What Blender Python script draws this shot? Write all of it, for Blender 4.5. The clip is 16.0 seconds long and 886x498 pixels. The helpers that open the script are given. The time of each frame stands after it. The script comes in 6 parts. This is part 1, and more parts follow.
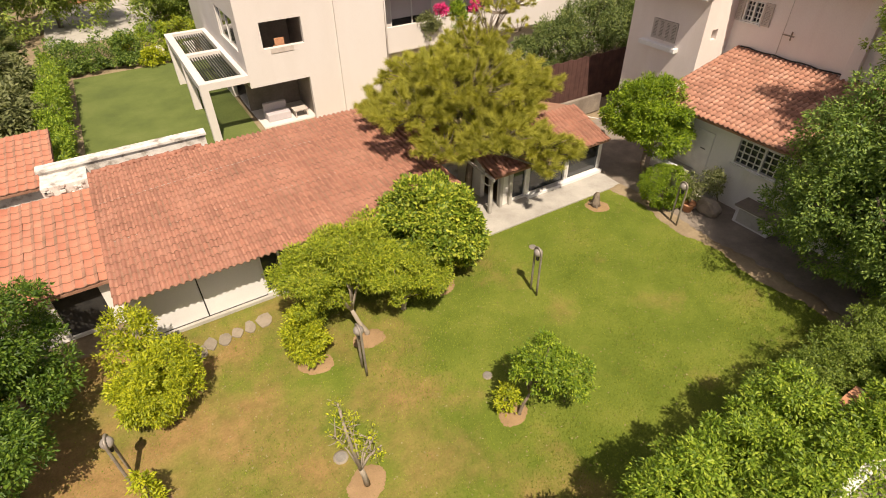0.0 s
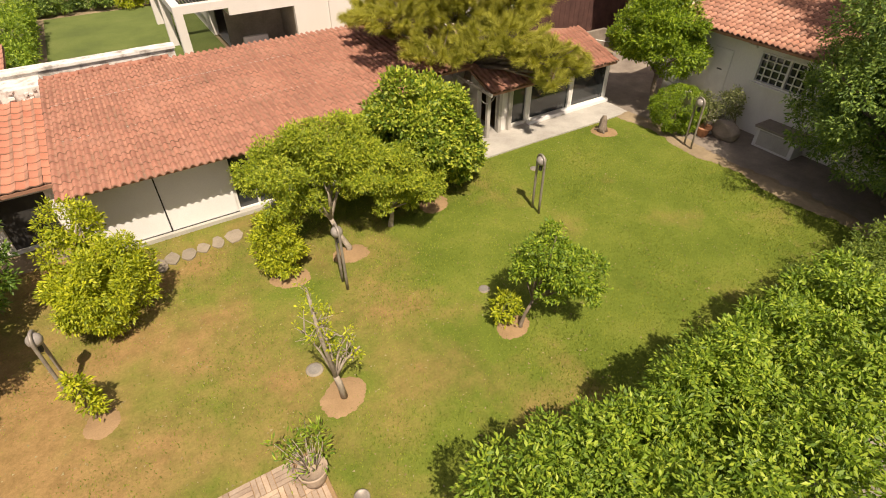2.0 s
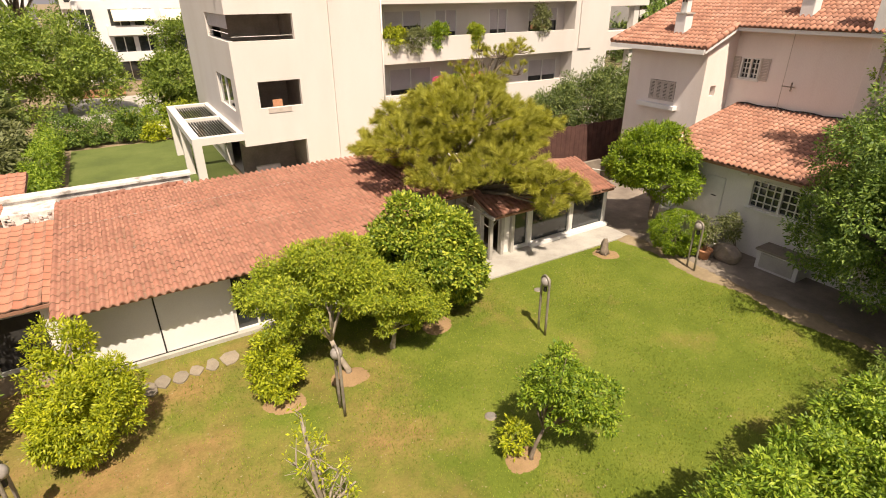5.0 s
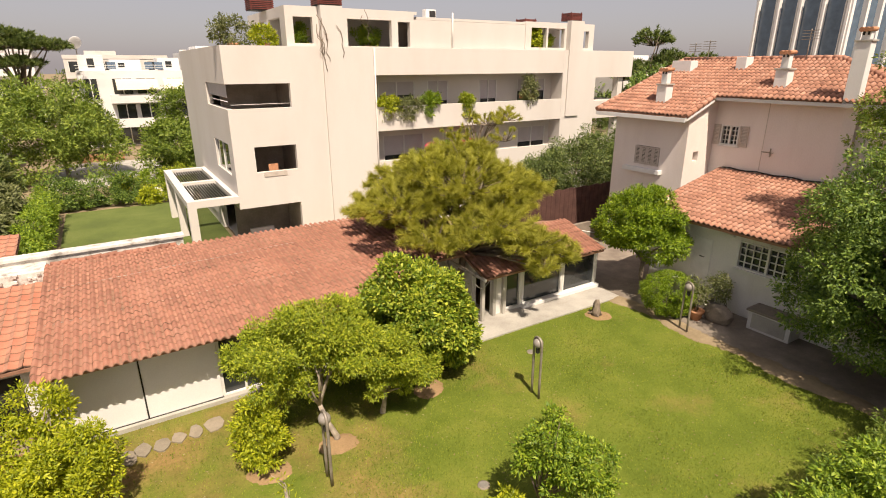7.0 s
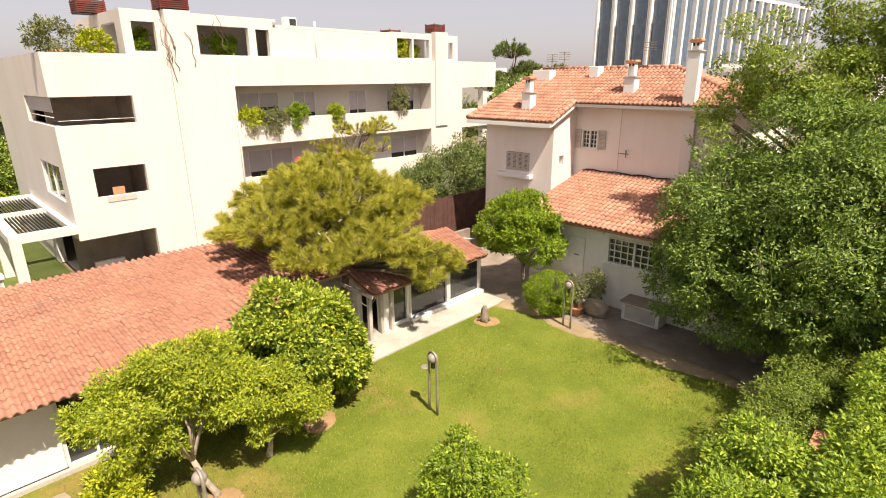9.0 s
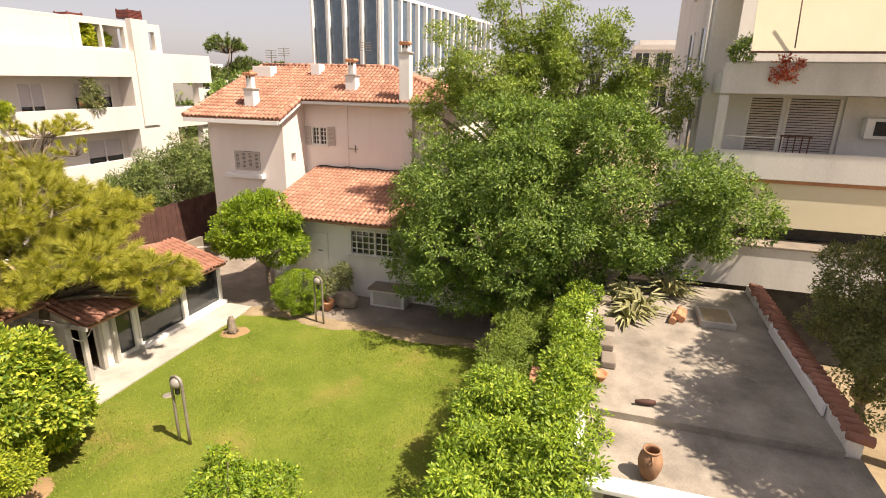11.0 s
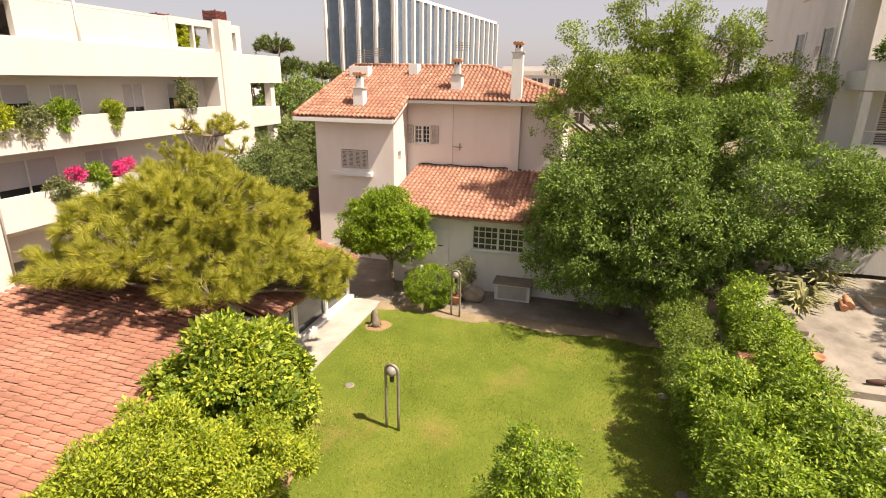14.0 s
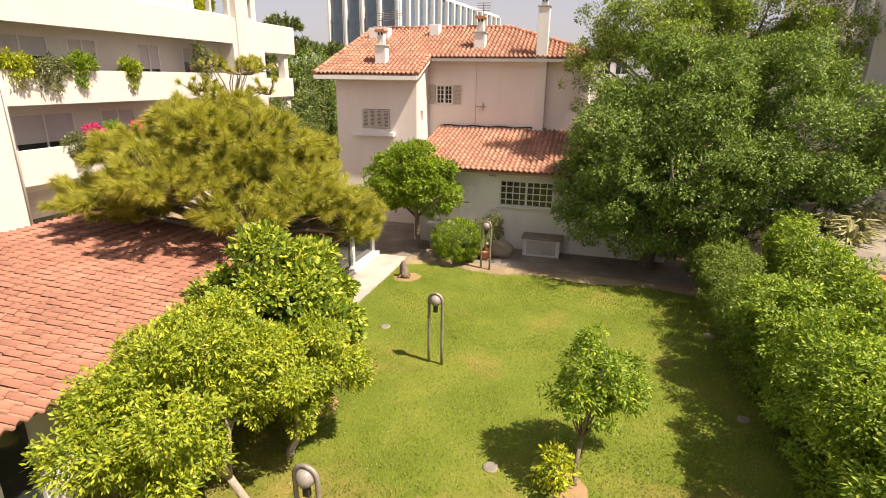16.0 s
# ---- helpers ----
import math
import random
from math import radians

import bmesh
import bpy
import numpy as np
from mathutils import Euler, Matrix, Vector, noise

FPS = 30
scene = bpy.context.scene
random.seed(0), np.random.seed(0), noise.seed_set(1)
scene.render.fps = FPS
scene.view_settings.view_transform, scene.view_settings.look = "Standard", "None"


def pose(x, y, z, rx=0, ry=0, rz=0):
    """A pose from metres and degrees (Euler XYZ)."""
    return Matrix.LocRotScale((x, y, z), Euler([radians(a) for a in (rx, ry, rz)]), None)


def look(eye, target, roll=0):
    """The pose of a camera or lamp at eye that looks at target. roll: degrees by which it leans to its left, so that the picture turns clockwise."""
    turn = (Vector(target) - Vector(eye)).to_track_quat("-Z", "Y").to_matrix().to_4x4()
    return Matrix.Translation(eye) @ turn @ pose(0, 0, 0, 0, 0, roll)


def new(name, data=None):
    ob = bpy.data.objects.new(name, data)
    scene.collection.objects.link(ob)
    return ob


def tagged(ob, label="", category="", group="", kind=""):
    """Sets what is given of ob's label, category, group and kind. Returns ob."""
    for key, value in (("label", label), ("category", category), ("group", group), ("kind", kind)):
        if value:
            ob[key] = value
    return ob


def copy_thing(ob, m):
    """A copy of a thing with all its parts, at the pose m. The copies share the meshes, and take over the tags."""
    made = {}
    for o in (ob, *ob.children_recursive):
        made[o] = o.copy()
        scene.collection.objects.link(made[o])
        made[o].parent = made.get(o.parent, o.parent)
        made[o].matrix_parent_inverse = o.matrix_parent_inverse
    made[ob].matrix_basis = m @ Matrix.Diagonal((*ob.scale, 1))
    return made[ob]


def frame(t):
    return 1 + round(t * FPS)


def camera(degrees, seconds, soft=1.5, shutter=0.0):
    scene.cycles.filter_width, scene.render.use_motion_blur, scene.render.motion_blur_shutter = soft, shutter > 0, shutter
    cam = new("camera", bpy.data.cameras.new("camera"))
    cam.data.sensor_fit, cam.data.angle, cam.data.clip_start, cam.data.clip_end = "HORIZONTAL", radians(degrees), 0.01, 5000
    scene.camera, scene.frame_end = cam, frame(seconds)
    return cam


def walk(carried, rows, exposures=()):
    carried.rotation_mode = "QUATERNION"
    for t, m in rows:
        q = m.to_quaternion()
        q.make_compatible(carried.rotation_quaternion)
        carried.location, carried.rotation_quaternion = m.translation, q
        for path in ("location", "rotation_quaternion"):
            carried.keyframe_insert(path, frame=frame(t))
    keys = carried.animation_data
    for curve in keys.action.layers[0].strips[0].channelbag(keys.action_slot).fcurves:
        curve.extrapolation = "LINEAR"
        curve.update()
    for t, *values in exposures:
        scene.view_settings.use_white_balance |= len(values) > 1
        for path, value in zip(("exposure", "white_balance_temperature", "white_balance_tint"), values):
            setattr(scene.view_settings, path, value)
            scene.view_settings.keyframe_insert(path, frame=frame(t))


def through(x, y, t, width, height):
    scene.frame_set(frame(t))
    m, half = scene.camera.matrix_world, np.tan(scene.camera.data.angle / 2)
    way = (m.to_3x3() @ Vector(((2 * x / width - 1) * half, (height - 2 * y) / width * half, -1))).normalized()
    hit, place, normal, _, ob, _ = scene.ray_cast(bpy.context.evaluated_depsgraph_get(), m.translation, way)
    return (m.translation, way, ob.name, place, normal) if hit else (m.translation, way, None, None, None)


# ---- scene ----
cam = camera(79.2, 16.0, soft=1.0)
PATH = [
    (0, (-0.041, -0.085, 12.778), (0.766, 1.271, 11.548), -1.0),
    (0.5, (0.007, -0.231, 12.023), (0.816, 1.116, 10.785), -0.9),
    (1, (0.132, -0.107, 11.252), (0.941, 1.235, 10.009), -0.8),
    (1.5, (0.022, 0.011, 10.537), (0.831, 1.351, 9.292), -0.7),
    (2, (0.004, -0.205, 9.63), (0.814, 1.13, 8.38), -0.5),
    (2.5, (0.087, -0.302, 9.267), (0.903, 1.031, 8.019), -0.4),
    (3, (0.025, -0.28, 9.365), (0.848, 1.063, 8.132), -0.3),
    (3.5, (-0.064, -0.253, 9.439), (0.791, 1.14, 8.287), -0.4),
    (4, (-0.004, -0.143, 9.517), (0.877, 1.307, 8.458), -0.4),
    (4.5, (0.185, -0.125, 9.518), (1.095, 1.373, 8.555), -0.3),
    (5, (0.064, -0.005, 9.412), (0.997, 1.54, 8.55), -0.4),
    (5.2, (0.083, 0.035, 9.383), (1.027, 1.595, 8.561), -0.3),
    (7.5, (0.085, -0.088, 9.426), (1.083, 1.528, 8.8), -0.2),
    (8, (0.341, 0.41, 9.311), (1.319, 2.047, 8.707), -0.3),
    (8.5, (0.415, 0.509, 9.268), (1.567, 2.03, 8.668), -0.1),
    (9, (0.437, 0.615, 9.241), (1.795, 1.951, 8.632), -0.4),
    (9.5, (0.447, 0.612, 9.171), (1.975, 1.748, 8.561), -0.1),
    (10, (0.46, 0.555, 9.127), (2.176, 1.377, 8.51), 0.3),
    (10.2, (0.45, 0.519, 9.131), (2.236, 1.176, 8.515), 0.7),
    (12.3, (-0.539, 1.478, 9.052), (1.302, 1.977, 8.45), 1.2),
    (12.5, (-0.811, 2.097, 9.034), (1.029, 2.603, 8.434), 1.1),
    (13, (-1.0, 3.178, 9.057), (0.837, 3.691, 8.455), 1.1),
    (13.5, (-1.431, 4.575, 9.051), (0.404, 5.092, 8.447), 1.0),
    (14, (-1.744, 5.655, 9.019), (0.091, 6.169, 8.413), 0.9),
    (14.5, (-1.957, 6.404, 8.974), (-0.12, 6.915, 8.37), 0.8),
    (15, (-2.088, 6.704, 8.77), (-0.25, 7.214, 8.169), 0.8),
    (15.5, (-2.011, 6.713, 7.923), (-0.175, 7.224, 7.319), 0.8),
    (16, (-2.16, 6.704, 7.077), (-0.325, 7.217, 6.47), 0.8),
]
EXPOSURES = [(t, stops, 7450, 15) for t, stops in ((0.0, 0.36), (2.5, 0.42), (5.0, 0.55), (7.5, 0.4), (8.5, 0.33), (9.0, 0.9), (10.2, 0.93), (12.5, 0.95), (13.5, 0.88), (16.0, 0.88))]
walk(cam, [(t, look(eye, target, roll)) for t, eye, target, roll in PATH], EXPOSURES)

# world and sun: a clear, hazy early afternoon
SUN_ELEV, SUN_AZ = radians(58), math.pi + 0.244
world = bpy.data.worlds.new("sky")
scene.world = world
world.use_nodes = True
wn = world.node_tree
sky = wn.nodes.new("ShaderNodeTexSky")
sky.sky_type = "NISHITA"
sky.sun_disc = False
sky.sun_elevation, sky.sun_rotation = SUN_ELEV, SUN_AZ
sky.air_density, sky.dust_density, sky.ozone_density = 0.75, 2.4, 0.7
haze = wn.nodes.new("ShaderNodeMix")
haze.data_type = "RGBA"
haze.inputs[0].default_value = 0.46
haze.inputs[7].default_value = (6.3, 6.0, 6.6, 1)
wn.links.new(sky.outputs[0], haze.inputs[6])
wn.links.new(haze.outputs[2], wn.nodes["Background"].inputs[0])
wn.nodes["Background"].inputs[1].default_value = 0.075
sun_data = bpy.data.lights.new("sun", "SUN")
sun_data.energy, sun_data.angle, sun_data.color = 5.0, radians(0.6), (1.0, 0.93, 0.82)
sun = new("sun", sun_data)
sun.matrix_world = look((0, 0, 60), (math.cos(SUN_ELEV) * 0.2416 + 0, math.cos(SUN_ELEV) * 0.9704, 60 - math.sin(SUN_ELEV)))


# ---- materials ----
def shader(name):
    m = bpy.data.materials.new(name)
    m.use_nodes = True
    return m, m.node_tree.nodes, m.node_tree.links, m.node_tree.nodes["Principled BSDF"]


def coords(N, L, scale=1.0):
    geo = N.new("ShaderNodeNewGeometry")
    mp = N.new("ShaderNodeMapping")
    mp.inputs["Scale"].default_value = (scale, scale, scale) if not isinstance(scale, tuple) else scale
    L.new(geo.outputs["Position"], mp.inputs[0])
    return mp.outputs[0]


def fbm(N, L, scale, detail=4, rough=0.6, stretch=1.0):
    n = N.new("ShaderNodeTexNoise")
    n.inputs["Scale"].default_value, n.inputs["Detail"].default_value, n.inputs["Roughness"].default_value = scale, detail, rough
    L.new(coords(N, L, stretch), n.inputs["Vector"])
    return n.outputs["Fac"]


def ramp(N, L, fac, stops):
    r = N.new("ShaderNodeValToRGB")
    e = r.color_ramp.elements
    while len(e) < len(stops):
        e.new(0.5)
    for el, (p, c) in zip(e, stops):
        el.position, el.color = p, (*c, 1) if len(c) == 3 else c
    L.new(fac, r.inputs[0])
    return r.outputs[0]


def mix(N, L, fac, a, b, mode="MIX"):
    m = N.new("ShaderNodeMix")
    m.data_type, m.blend_type = "RGBA", mode
    for sock, v in ((m.inputs[0], fac), (m.inputs[6], a), (m.inputs[7], b)):
        if hasattr(v, "links"):
            L.new(v, sock)
        else:
            sock.default_value = v if not isinstance(v, tuple) else (*v, 1)
    return m.outputs[2]


def bump(N, L, P, height, strength, dist=0.02):
    b = N.new("ShaderNodeBump")
    b.inputs["Strength"].default_value, b.inputs["Distance"].default_value = strength, dist
    L.new(height, b.inputs["Height"])
    L.new(b.outputs[0], P.inputs["Normal"])


def grained(name, stops, scale=1.5, fine=40.0, rough=0.85, relief=0.3, dist=0.01, amount=0.35, metal=0.0, vary=0.0, stretch=1.0, spec=0.3):
    """A surface with stains at one scale and grain at another; vary: brightness differs from piece to piece."""
    m, N, L, P = shader(name)
    col = ramp(N, L, fbm(N, L, scale, 5, 0.62, stretch), stops)
    g = fbm(N, L, fine, 3, 0.6, stretch)
    col = mix(N, L, amount, col, ramp(N, L, g, [(0.25, (0.55, 0.55, 0.55)), (0.7, (1.15, 1.15, 1.15))]), "MULTIPLY")
    if vary:
        info, isl = N.new("ShaderNodeObjectInfo"), N.new("ShaderNodeNewGeometry")
        s = N.new("ShaderNodeMath")
        s.operation = "ADD"
        L.new(info.outputs["Random"], s.inputs[0]), L.new(isl.outputs["Random Per Island"], s.inputs[1])
        f = N.new("ShaderNodeMath")
        f.operation = "FRACT"
        L.new(s.outputs[0], f.inputs[0])
        col = mix(N, L, vary, col, ramp(N, L, f.outputs[0], [(0.0, (0.55, 0.5, 0.48)), (0.5, (1.0, 1.0, 1.0)), (1.0, (1.3, 1.2, 1.1))]), "MULTIPLY")
    L.new(col, P.inputs["Base Color"])
    P.inputs["Roughness"].default_value, P.inputs["Metallic"].default_value = rough, metal
    P.inputs["Specular IOR Level"].default_value = spec
    if relief:
        bump(N, L, P, g, relief, dist)
    return m


def leafy(name, dark, mid, light, through=0.27, rough=0.5, patch=1.2):
    """Leaves: colour from leaf to leaf and from bough to bough, light passing through the blade."""
    m, N, L, P = shader(name)
    isl = N.new("ShaderNodeNewGeometry")
    col = ramp(N, L, isl.outputs["Random Per Island"], [(0.0, dark), (0.5, mid), (1.0, light)])
    col = mix(N, L, 0.5, col, ramp(N, L, fbm(N, L, patch, 3), [(0.3, (0.62, 0.68, 0.6)), (0.7, (1.3, 1.25, 1.1))]), "MULTIPLY")
    L.new(col, P.inputs["Base Color"])
    P.inputs["Roughness"].default_value = rough
    P.inputs["Specular IOR Level"].default_value = 0.35
    t = N.new("ShaderNodeBsdfTranslucent")
    L.new(mix(N, L, 1.0, col, (1.25, 1.3, 0.55), "MULTIPLY"), t.inputs["Color"])
    mx = N.new("ShaderNodeMixShader")
    mx.inputs[0].default_value = through
    L.new(P.outputs[0], mx.inputs[1]), L.new(t.outputs[0], mx.inputs[2])
    L.new(mx.outputs[0], N["Material Output"].inputs[0])
    return m


def glassy(name, tint, rough=0.05):
    m, N, L, P = shader(name)
    L.new(ramp(N, L, fbm(N, L, 0.6, 2), [(0.3, tuple(0.7 * c for c in tint)), (0.7, tint)]), P.inputs["Base Color"])
    P.inputs["Roughness"].default_value = rough
    P.inputs["Specular IOR Level"].default_value = 0.8
    return m


def lawn_material(name, dry):
    m, N, L, P = shader(name)
    geo = N.new("ShaderNodeNewGeometry")
    sep = N.new("ShaderNodeSeparateXYZ")
    L.new(geo.outputs["Position"], sep.inputs[0])
    green = ramp(N, L, fbm(N, L, 0.55, 5, 0.65), [(0.3, (0.095, 0.135, 0.02)), (0.5, (0.13, 0.17, 0.027)), (0.7, (0.18, 0.205, 0.04))])
    soil = ramp(N, L, fbm(N, L, 2.2, 5, 0.7), [(0.3, (0.225, 0.145, 0.06)), (0.6, (0.32, 0.205, 0.09)), (0.8, (0.25, 0.195, 0.065))])
    # the grass thins out towards the side of the old house
    g = N.new("ShaderNodeMapRange")
    g.inputs["From Min"].default_value, g.inputs["From Max"].default_value = 9.0, -5.0
    g.inputs["To Min"].default_value, g.inputs["To Max"].default_value = -0.15, 0.165
    L.new(sep.outputs[0], g.inputs[0])
    a = N.new("ShaderNodeMath")
    a.operation = "ADD"
    L.new(fbm(N, L, 0.36, 6, 0.6), a.inputs[0]), L.new(g.outputs[0], a.inputs[1])
    worn = ramp(N, L, a.outputs[0], [(0.41, (0, 0, 0)), (0.68, (1, 1, 1))])
    s = N.new("ShaderNodeMath")
    s.operation = "MULTIPLY"
    s.inputs[1].default_value = dry
    L.new(worn, s.inputs[0])
    col = mix(N, L, s.outputs[0], green, soil)
    fine = fbm(N, L, 14.0, 6, 0.85)
    col = mix(N, L, 0.6, col, ramp(N, L, fine, [(0.3, (0.6, 0.61, 0.55)), (0.68, (1.36, 1.33, 1.25))]), "MULTIPLY")
    L.new(col, P.inputs["Base Color"])
    P.inputs["Roughness"].default_value = 0.95
    P.inputs["Specular IOR Level"].default_value = 0.1
    bump(N, L, P, fine, 0.7, 0.04)
    return m


M_LAWN = lawn_material("lawn", 1.0)
M_LAWN2 = grained("clipped lawn", [(0.3, (0.085, 0.115, 0.03)), (0.5, (0.11, 0.145, 0.036)), (0.75, (0.145, 0.175, 0.05))], 0.5, 14.0, 0.95, 0.5, 0.03, amount=0.5)
M_EARTH = grained("earth", [(0.3, (0.2, 0.15, 0.09)), (0.6, (0.3, 0.235, 0.15)), (0.8, (0.22, 0.2, 0.1))], 0.4, 9.0, 0.95, 0.5, 0.03)
M_PIT = grained("bare soil", [(0.3, (0.255, 0.165, 0.085)), (0.7, (0.35, 0.23, 0.125))], 1.6, 30.0, 0.95, 0.6, 0.02)
M_CONC = grained("concrete", [(0.3, (0.33, 0.31, 0.28)), (0.55, (0.43, 0.41, 0.37)), (0.75, (0.5, 0.475, 0.43))], 0.9, 26.0, 0.9, 0.25)
M_PAVE = grained("old paving", [(0.3, (0.17, 0.14, 0.115)), (0.6, (0.26, 0.22, 0.18)), (0.8, (0.36, 0.31, 0.26))], 1.1, 18.0, 0.9, 0.4)
M_SCREED = grained("terrace screed", [(0.28, (0.145, 0.128, 0.108)), (0.5, (0.275, 0.243, 0.205)), (0.72, (0.39, 0.35, 0.298))], 0.8, 24.0, 0.9, 0.25)
M_PATIO = grained("weathered brick", [(0.3, (0.3, 0.22, 0.16)), (0.6, (0.42, 0.33, 0.25)), (0.8, (0.5, 0.42, 0.34))], 2.2, 30.0, 0.9, 0.3, vary=0.55)
M_STONE = grained("flagstone", [(0.3, (0.22, 0.19, 0.145)), (0.7, (0.31, 0.27, 0.215))], 3.0, 35.0, 0.85, 0.3, vary=0.3)
M_TILE = grained("clay tile", [(0.25, (0.235, 0.115, 0.083)), (0.5, (0.325, 0.15, 0.106)), (0.75, (0.39, 0.205, 0.15))], 0.7, 30.0, 0.85, 0.2, amount=0.35, vary=0.3)
M_TILE_V = grained("sunbleached clay tile", [(0.25, (0.25, 0.12, 0.085)), (0.5, (0.42, 0.21, 0.145)), (0.75, (0.53, 0.32, 0.24))], 1.6, 30.0, 0.85, 0.2, amount=0.35, vary=0.4)
M_TILE_O = grained("orange clay tile", [(0.3, (0.4, 0.15, 0.095)), (0.7, (0.49, 0.215, 0.145))], 0.9, 30.0, 0.8, 0.15, amount=0.25, vary=0.25)
# lip clay: joint dirt plus the shadow line under each row, in the colour
M_TILE_LIP = grained("dirty shadow-dark clay", [(0.3, (0.14, 0.085, 0.06)), (0.5, (0.24, 0.13, 0.09)), (0.75, (0.33, 0.18, 0.125))], 1.3, 30.0, 0.95, 0.2, amount=0.4)
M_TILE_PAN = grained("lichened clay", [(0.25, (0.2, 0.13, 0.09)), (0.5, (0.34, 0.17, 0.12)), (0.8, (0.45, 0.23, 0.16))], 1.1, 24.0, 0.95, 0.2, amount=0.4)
M_TERRA = grained("terracotta", [(0.3, (0.42, 0.19, 0.1)), (0.7, (0.56, 0.29, 0.17))], 4.0, 40.0, 0.8, 0.2)
M_MORTAR = grained("roof mortar", [(0.3, (0.3, 0.15, 0.1)), (0.7, (0.38, 0.22, 0.15))], 3.0, 30.0, 0.95, 0.3)
M_WHITE = grained("white paint", [(0.3, (0.7, 0.69, 0.68)), (0.7, (0.76, 0.755, 0.75))], 0.8, 30.0, 0.7, 0.08, amount=0.12)
M_STUCCO = grained("white stucco", [(0.22, (0.6, 0.57, 0.53)), (0.5, (0.73, 0.71, 0.67)), (0.8, (0.79, 0.77, 0.73))], 0.5, 45.0, 0.9, 0.25, amount=0.18, stretch=(1, 1, 0.35))
M_APT = grained("cream render", [(0.25, (0.585, 0.54, 0.5)), (0.55, (0.635, 0.6, 0.567)), (0.8, (0.655, 0.63, 0.6))], 0.35, 40.0, 0.9, 0.12, amount=0.1, stretch=(1, 1, 0.3))
M_VILLA = grained("pinkish stucco", [(0.22, (0.7, 0.62, 0.575)), (0.5, (0.79, 0.72, 0.68)), (0.8, (0.82, 0.765, 0.725))], 0.45, 40.0, 0.9, 0.2, amount=0.18, stretch=(1, 1, 0.3))
M_GREYWALL = grained("grey render", [(0.25, (0.5, 0.49, 0.47)), (0.5, (0.64, 0.63, 0.61)), (0.8, (0.7, 0.69, 0.67))], 0.6, 30.0, 0.9, 0.2, amount=0.25, stretch=(1, 1, 0.3))
M_OLDWALL = grained("flaking whitewash", [(0.35, (0.3, 0.27, 0.24)), (0.48, (0.6, 0.57, 0.53)), (0.7, (0.72, 0.7, 0.66))], 2.6, 30.0, 0.9, 0.4, amount=0.3)
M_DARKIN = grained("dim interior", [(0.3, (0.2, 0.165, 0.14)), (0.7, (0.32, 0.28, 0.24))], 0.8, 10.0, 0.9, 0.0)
M_GLASS = glassy("window glass", (0.035, 0.04, 0.042))
M_TOWERGLASS = glassy("tinted curtain glass", (0.1, 0.15, 0.21), 0.08)
M_STEEL = grained("weathered steel tube", [(0.3, (0.22, 0.19, 0.16)), (0.7, (0.38, 0.34, 0.29))], 4.0, 60.0, 0.55, 0.2, metal=0.4)
M_GLOBE = grained("dusty glass globe", [(0.3, (0.2, 0.18, 0.16)), (0.7, (0.32, 0.29, 0.26))], 6.0, 30.0, 0.35, 0.0, amount=0.1, spec=0.5)
M_FRAME = grained("white metal frame", [(0.3, (0.62, 0.61, 0.58)), (0.7, (0.76, 0.75, 0.72))], 2.0, 30.0, 0.5, 0.0, amount=0.1)
M_WOOD = grained("grey shutter wood", [(0.3, (0.45, 0.39, 0.34)), (0.7, (0.58, 0.52, 0.47))], 3.0, 30.0, 0.75, 0.2)
M_REDWOOD = grained("dark red slats", [(0.3, (0.13, 0.035, 0.03)), (0.7, (0.2, 0.06, 0.05))], 3.0, 30.0, 0.6, 0.1)
M_BROWN = grained("brown fence", [(0.3, (0.07, 0.035, 0.03)), (0.7, (0.12, 0.06, 0.05))], 2.0, 20.0, 0.8, 0.2)
M_BARK = grained("bark", [(0.3, (0.13, 0.1, 0.075)), (0.7, (0.26, 0.21, 0.16))], 6.0, 30.0, 0.95, 0.8, 0.02)
M_PALEBARK = grained("pale bark", [(0.3, (0.26, 0.22, 0.17)), (0.7, (0.42, 0.36, 0.29))], 6.0, 30.0, 0.95, 0.8, 0.02)
M_AWNING = grained("cream canvas", [(0.3, (0.66, 0.6, 0.44)), (0.7, (0.72, 0.66, 0.5))], 0.8, 60.0, 0.9, 0.1, amount=0.1)
M_SHUTTER = grained("grey roller blind", [(0.3, (0.46, 0.42, 0.43)), (0.7, (0.54, 0.5, 0.51))], 1.0, 30.0, 0.7, 0.1)
M_COVER = grained("weathered drain cover", [(0.3, (0.16, 0.15, 0.13)), (0.7, (0.26, 0.24, 0.21))], 4.0, 30.0, 0.9, 0.2)
M_JAR = grained("browned terracotta", [(0.3, (0.24, 0.13, 0.075)), (0.7, (0.36, 0.21, 0.125))], 3.0, 40.0, 0.85, 0.3)
# dark metal, also used to colour in the blackness of gaps and openings
M_DARK = grained("dark metal and shaded gaps", [(0.3, (0.02, 0.02, 0.02)), (0.7, (0.05, 0.048, 0.045))], 3.0, 30.0, 0.6, 0.0)
M_REDFLOWER = grained("dry red flowers", [(0.3, (0.4, 0.07, 0.03)), (0.7, (0.55, 0.12, 0.05))], 8.0, 30.0, 0.8, 0.0)
M_PINK = grained("bougainvillea pink", [(0.3, (0.6, 0.03, 0.16)), (0.7, (0.75, 0.06, 0.25))], 8.0, 30.0, 0.8, 0.0)

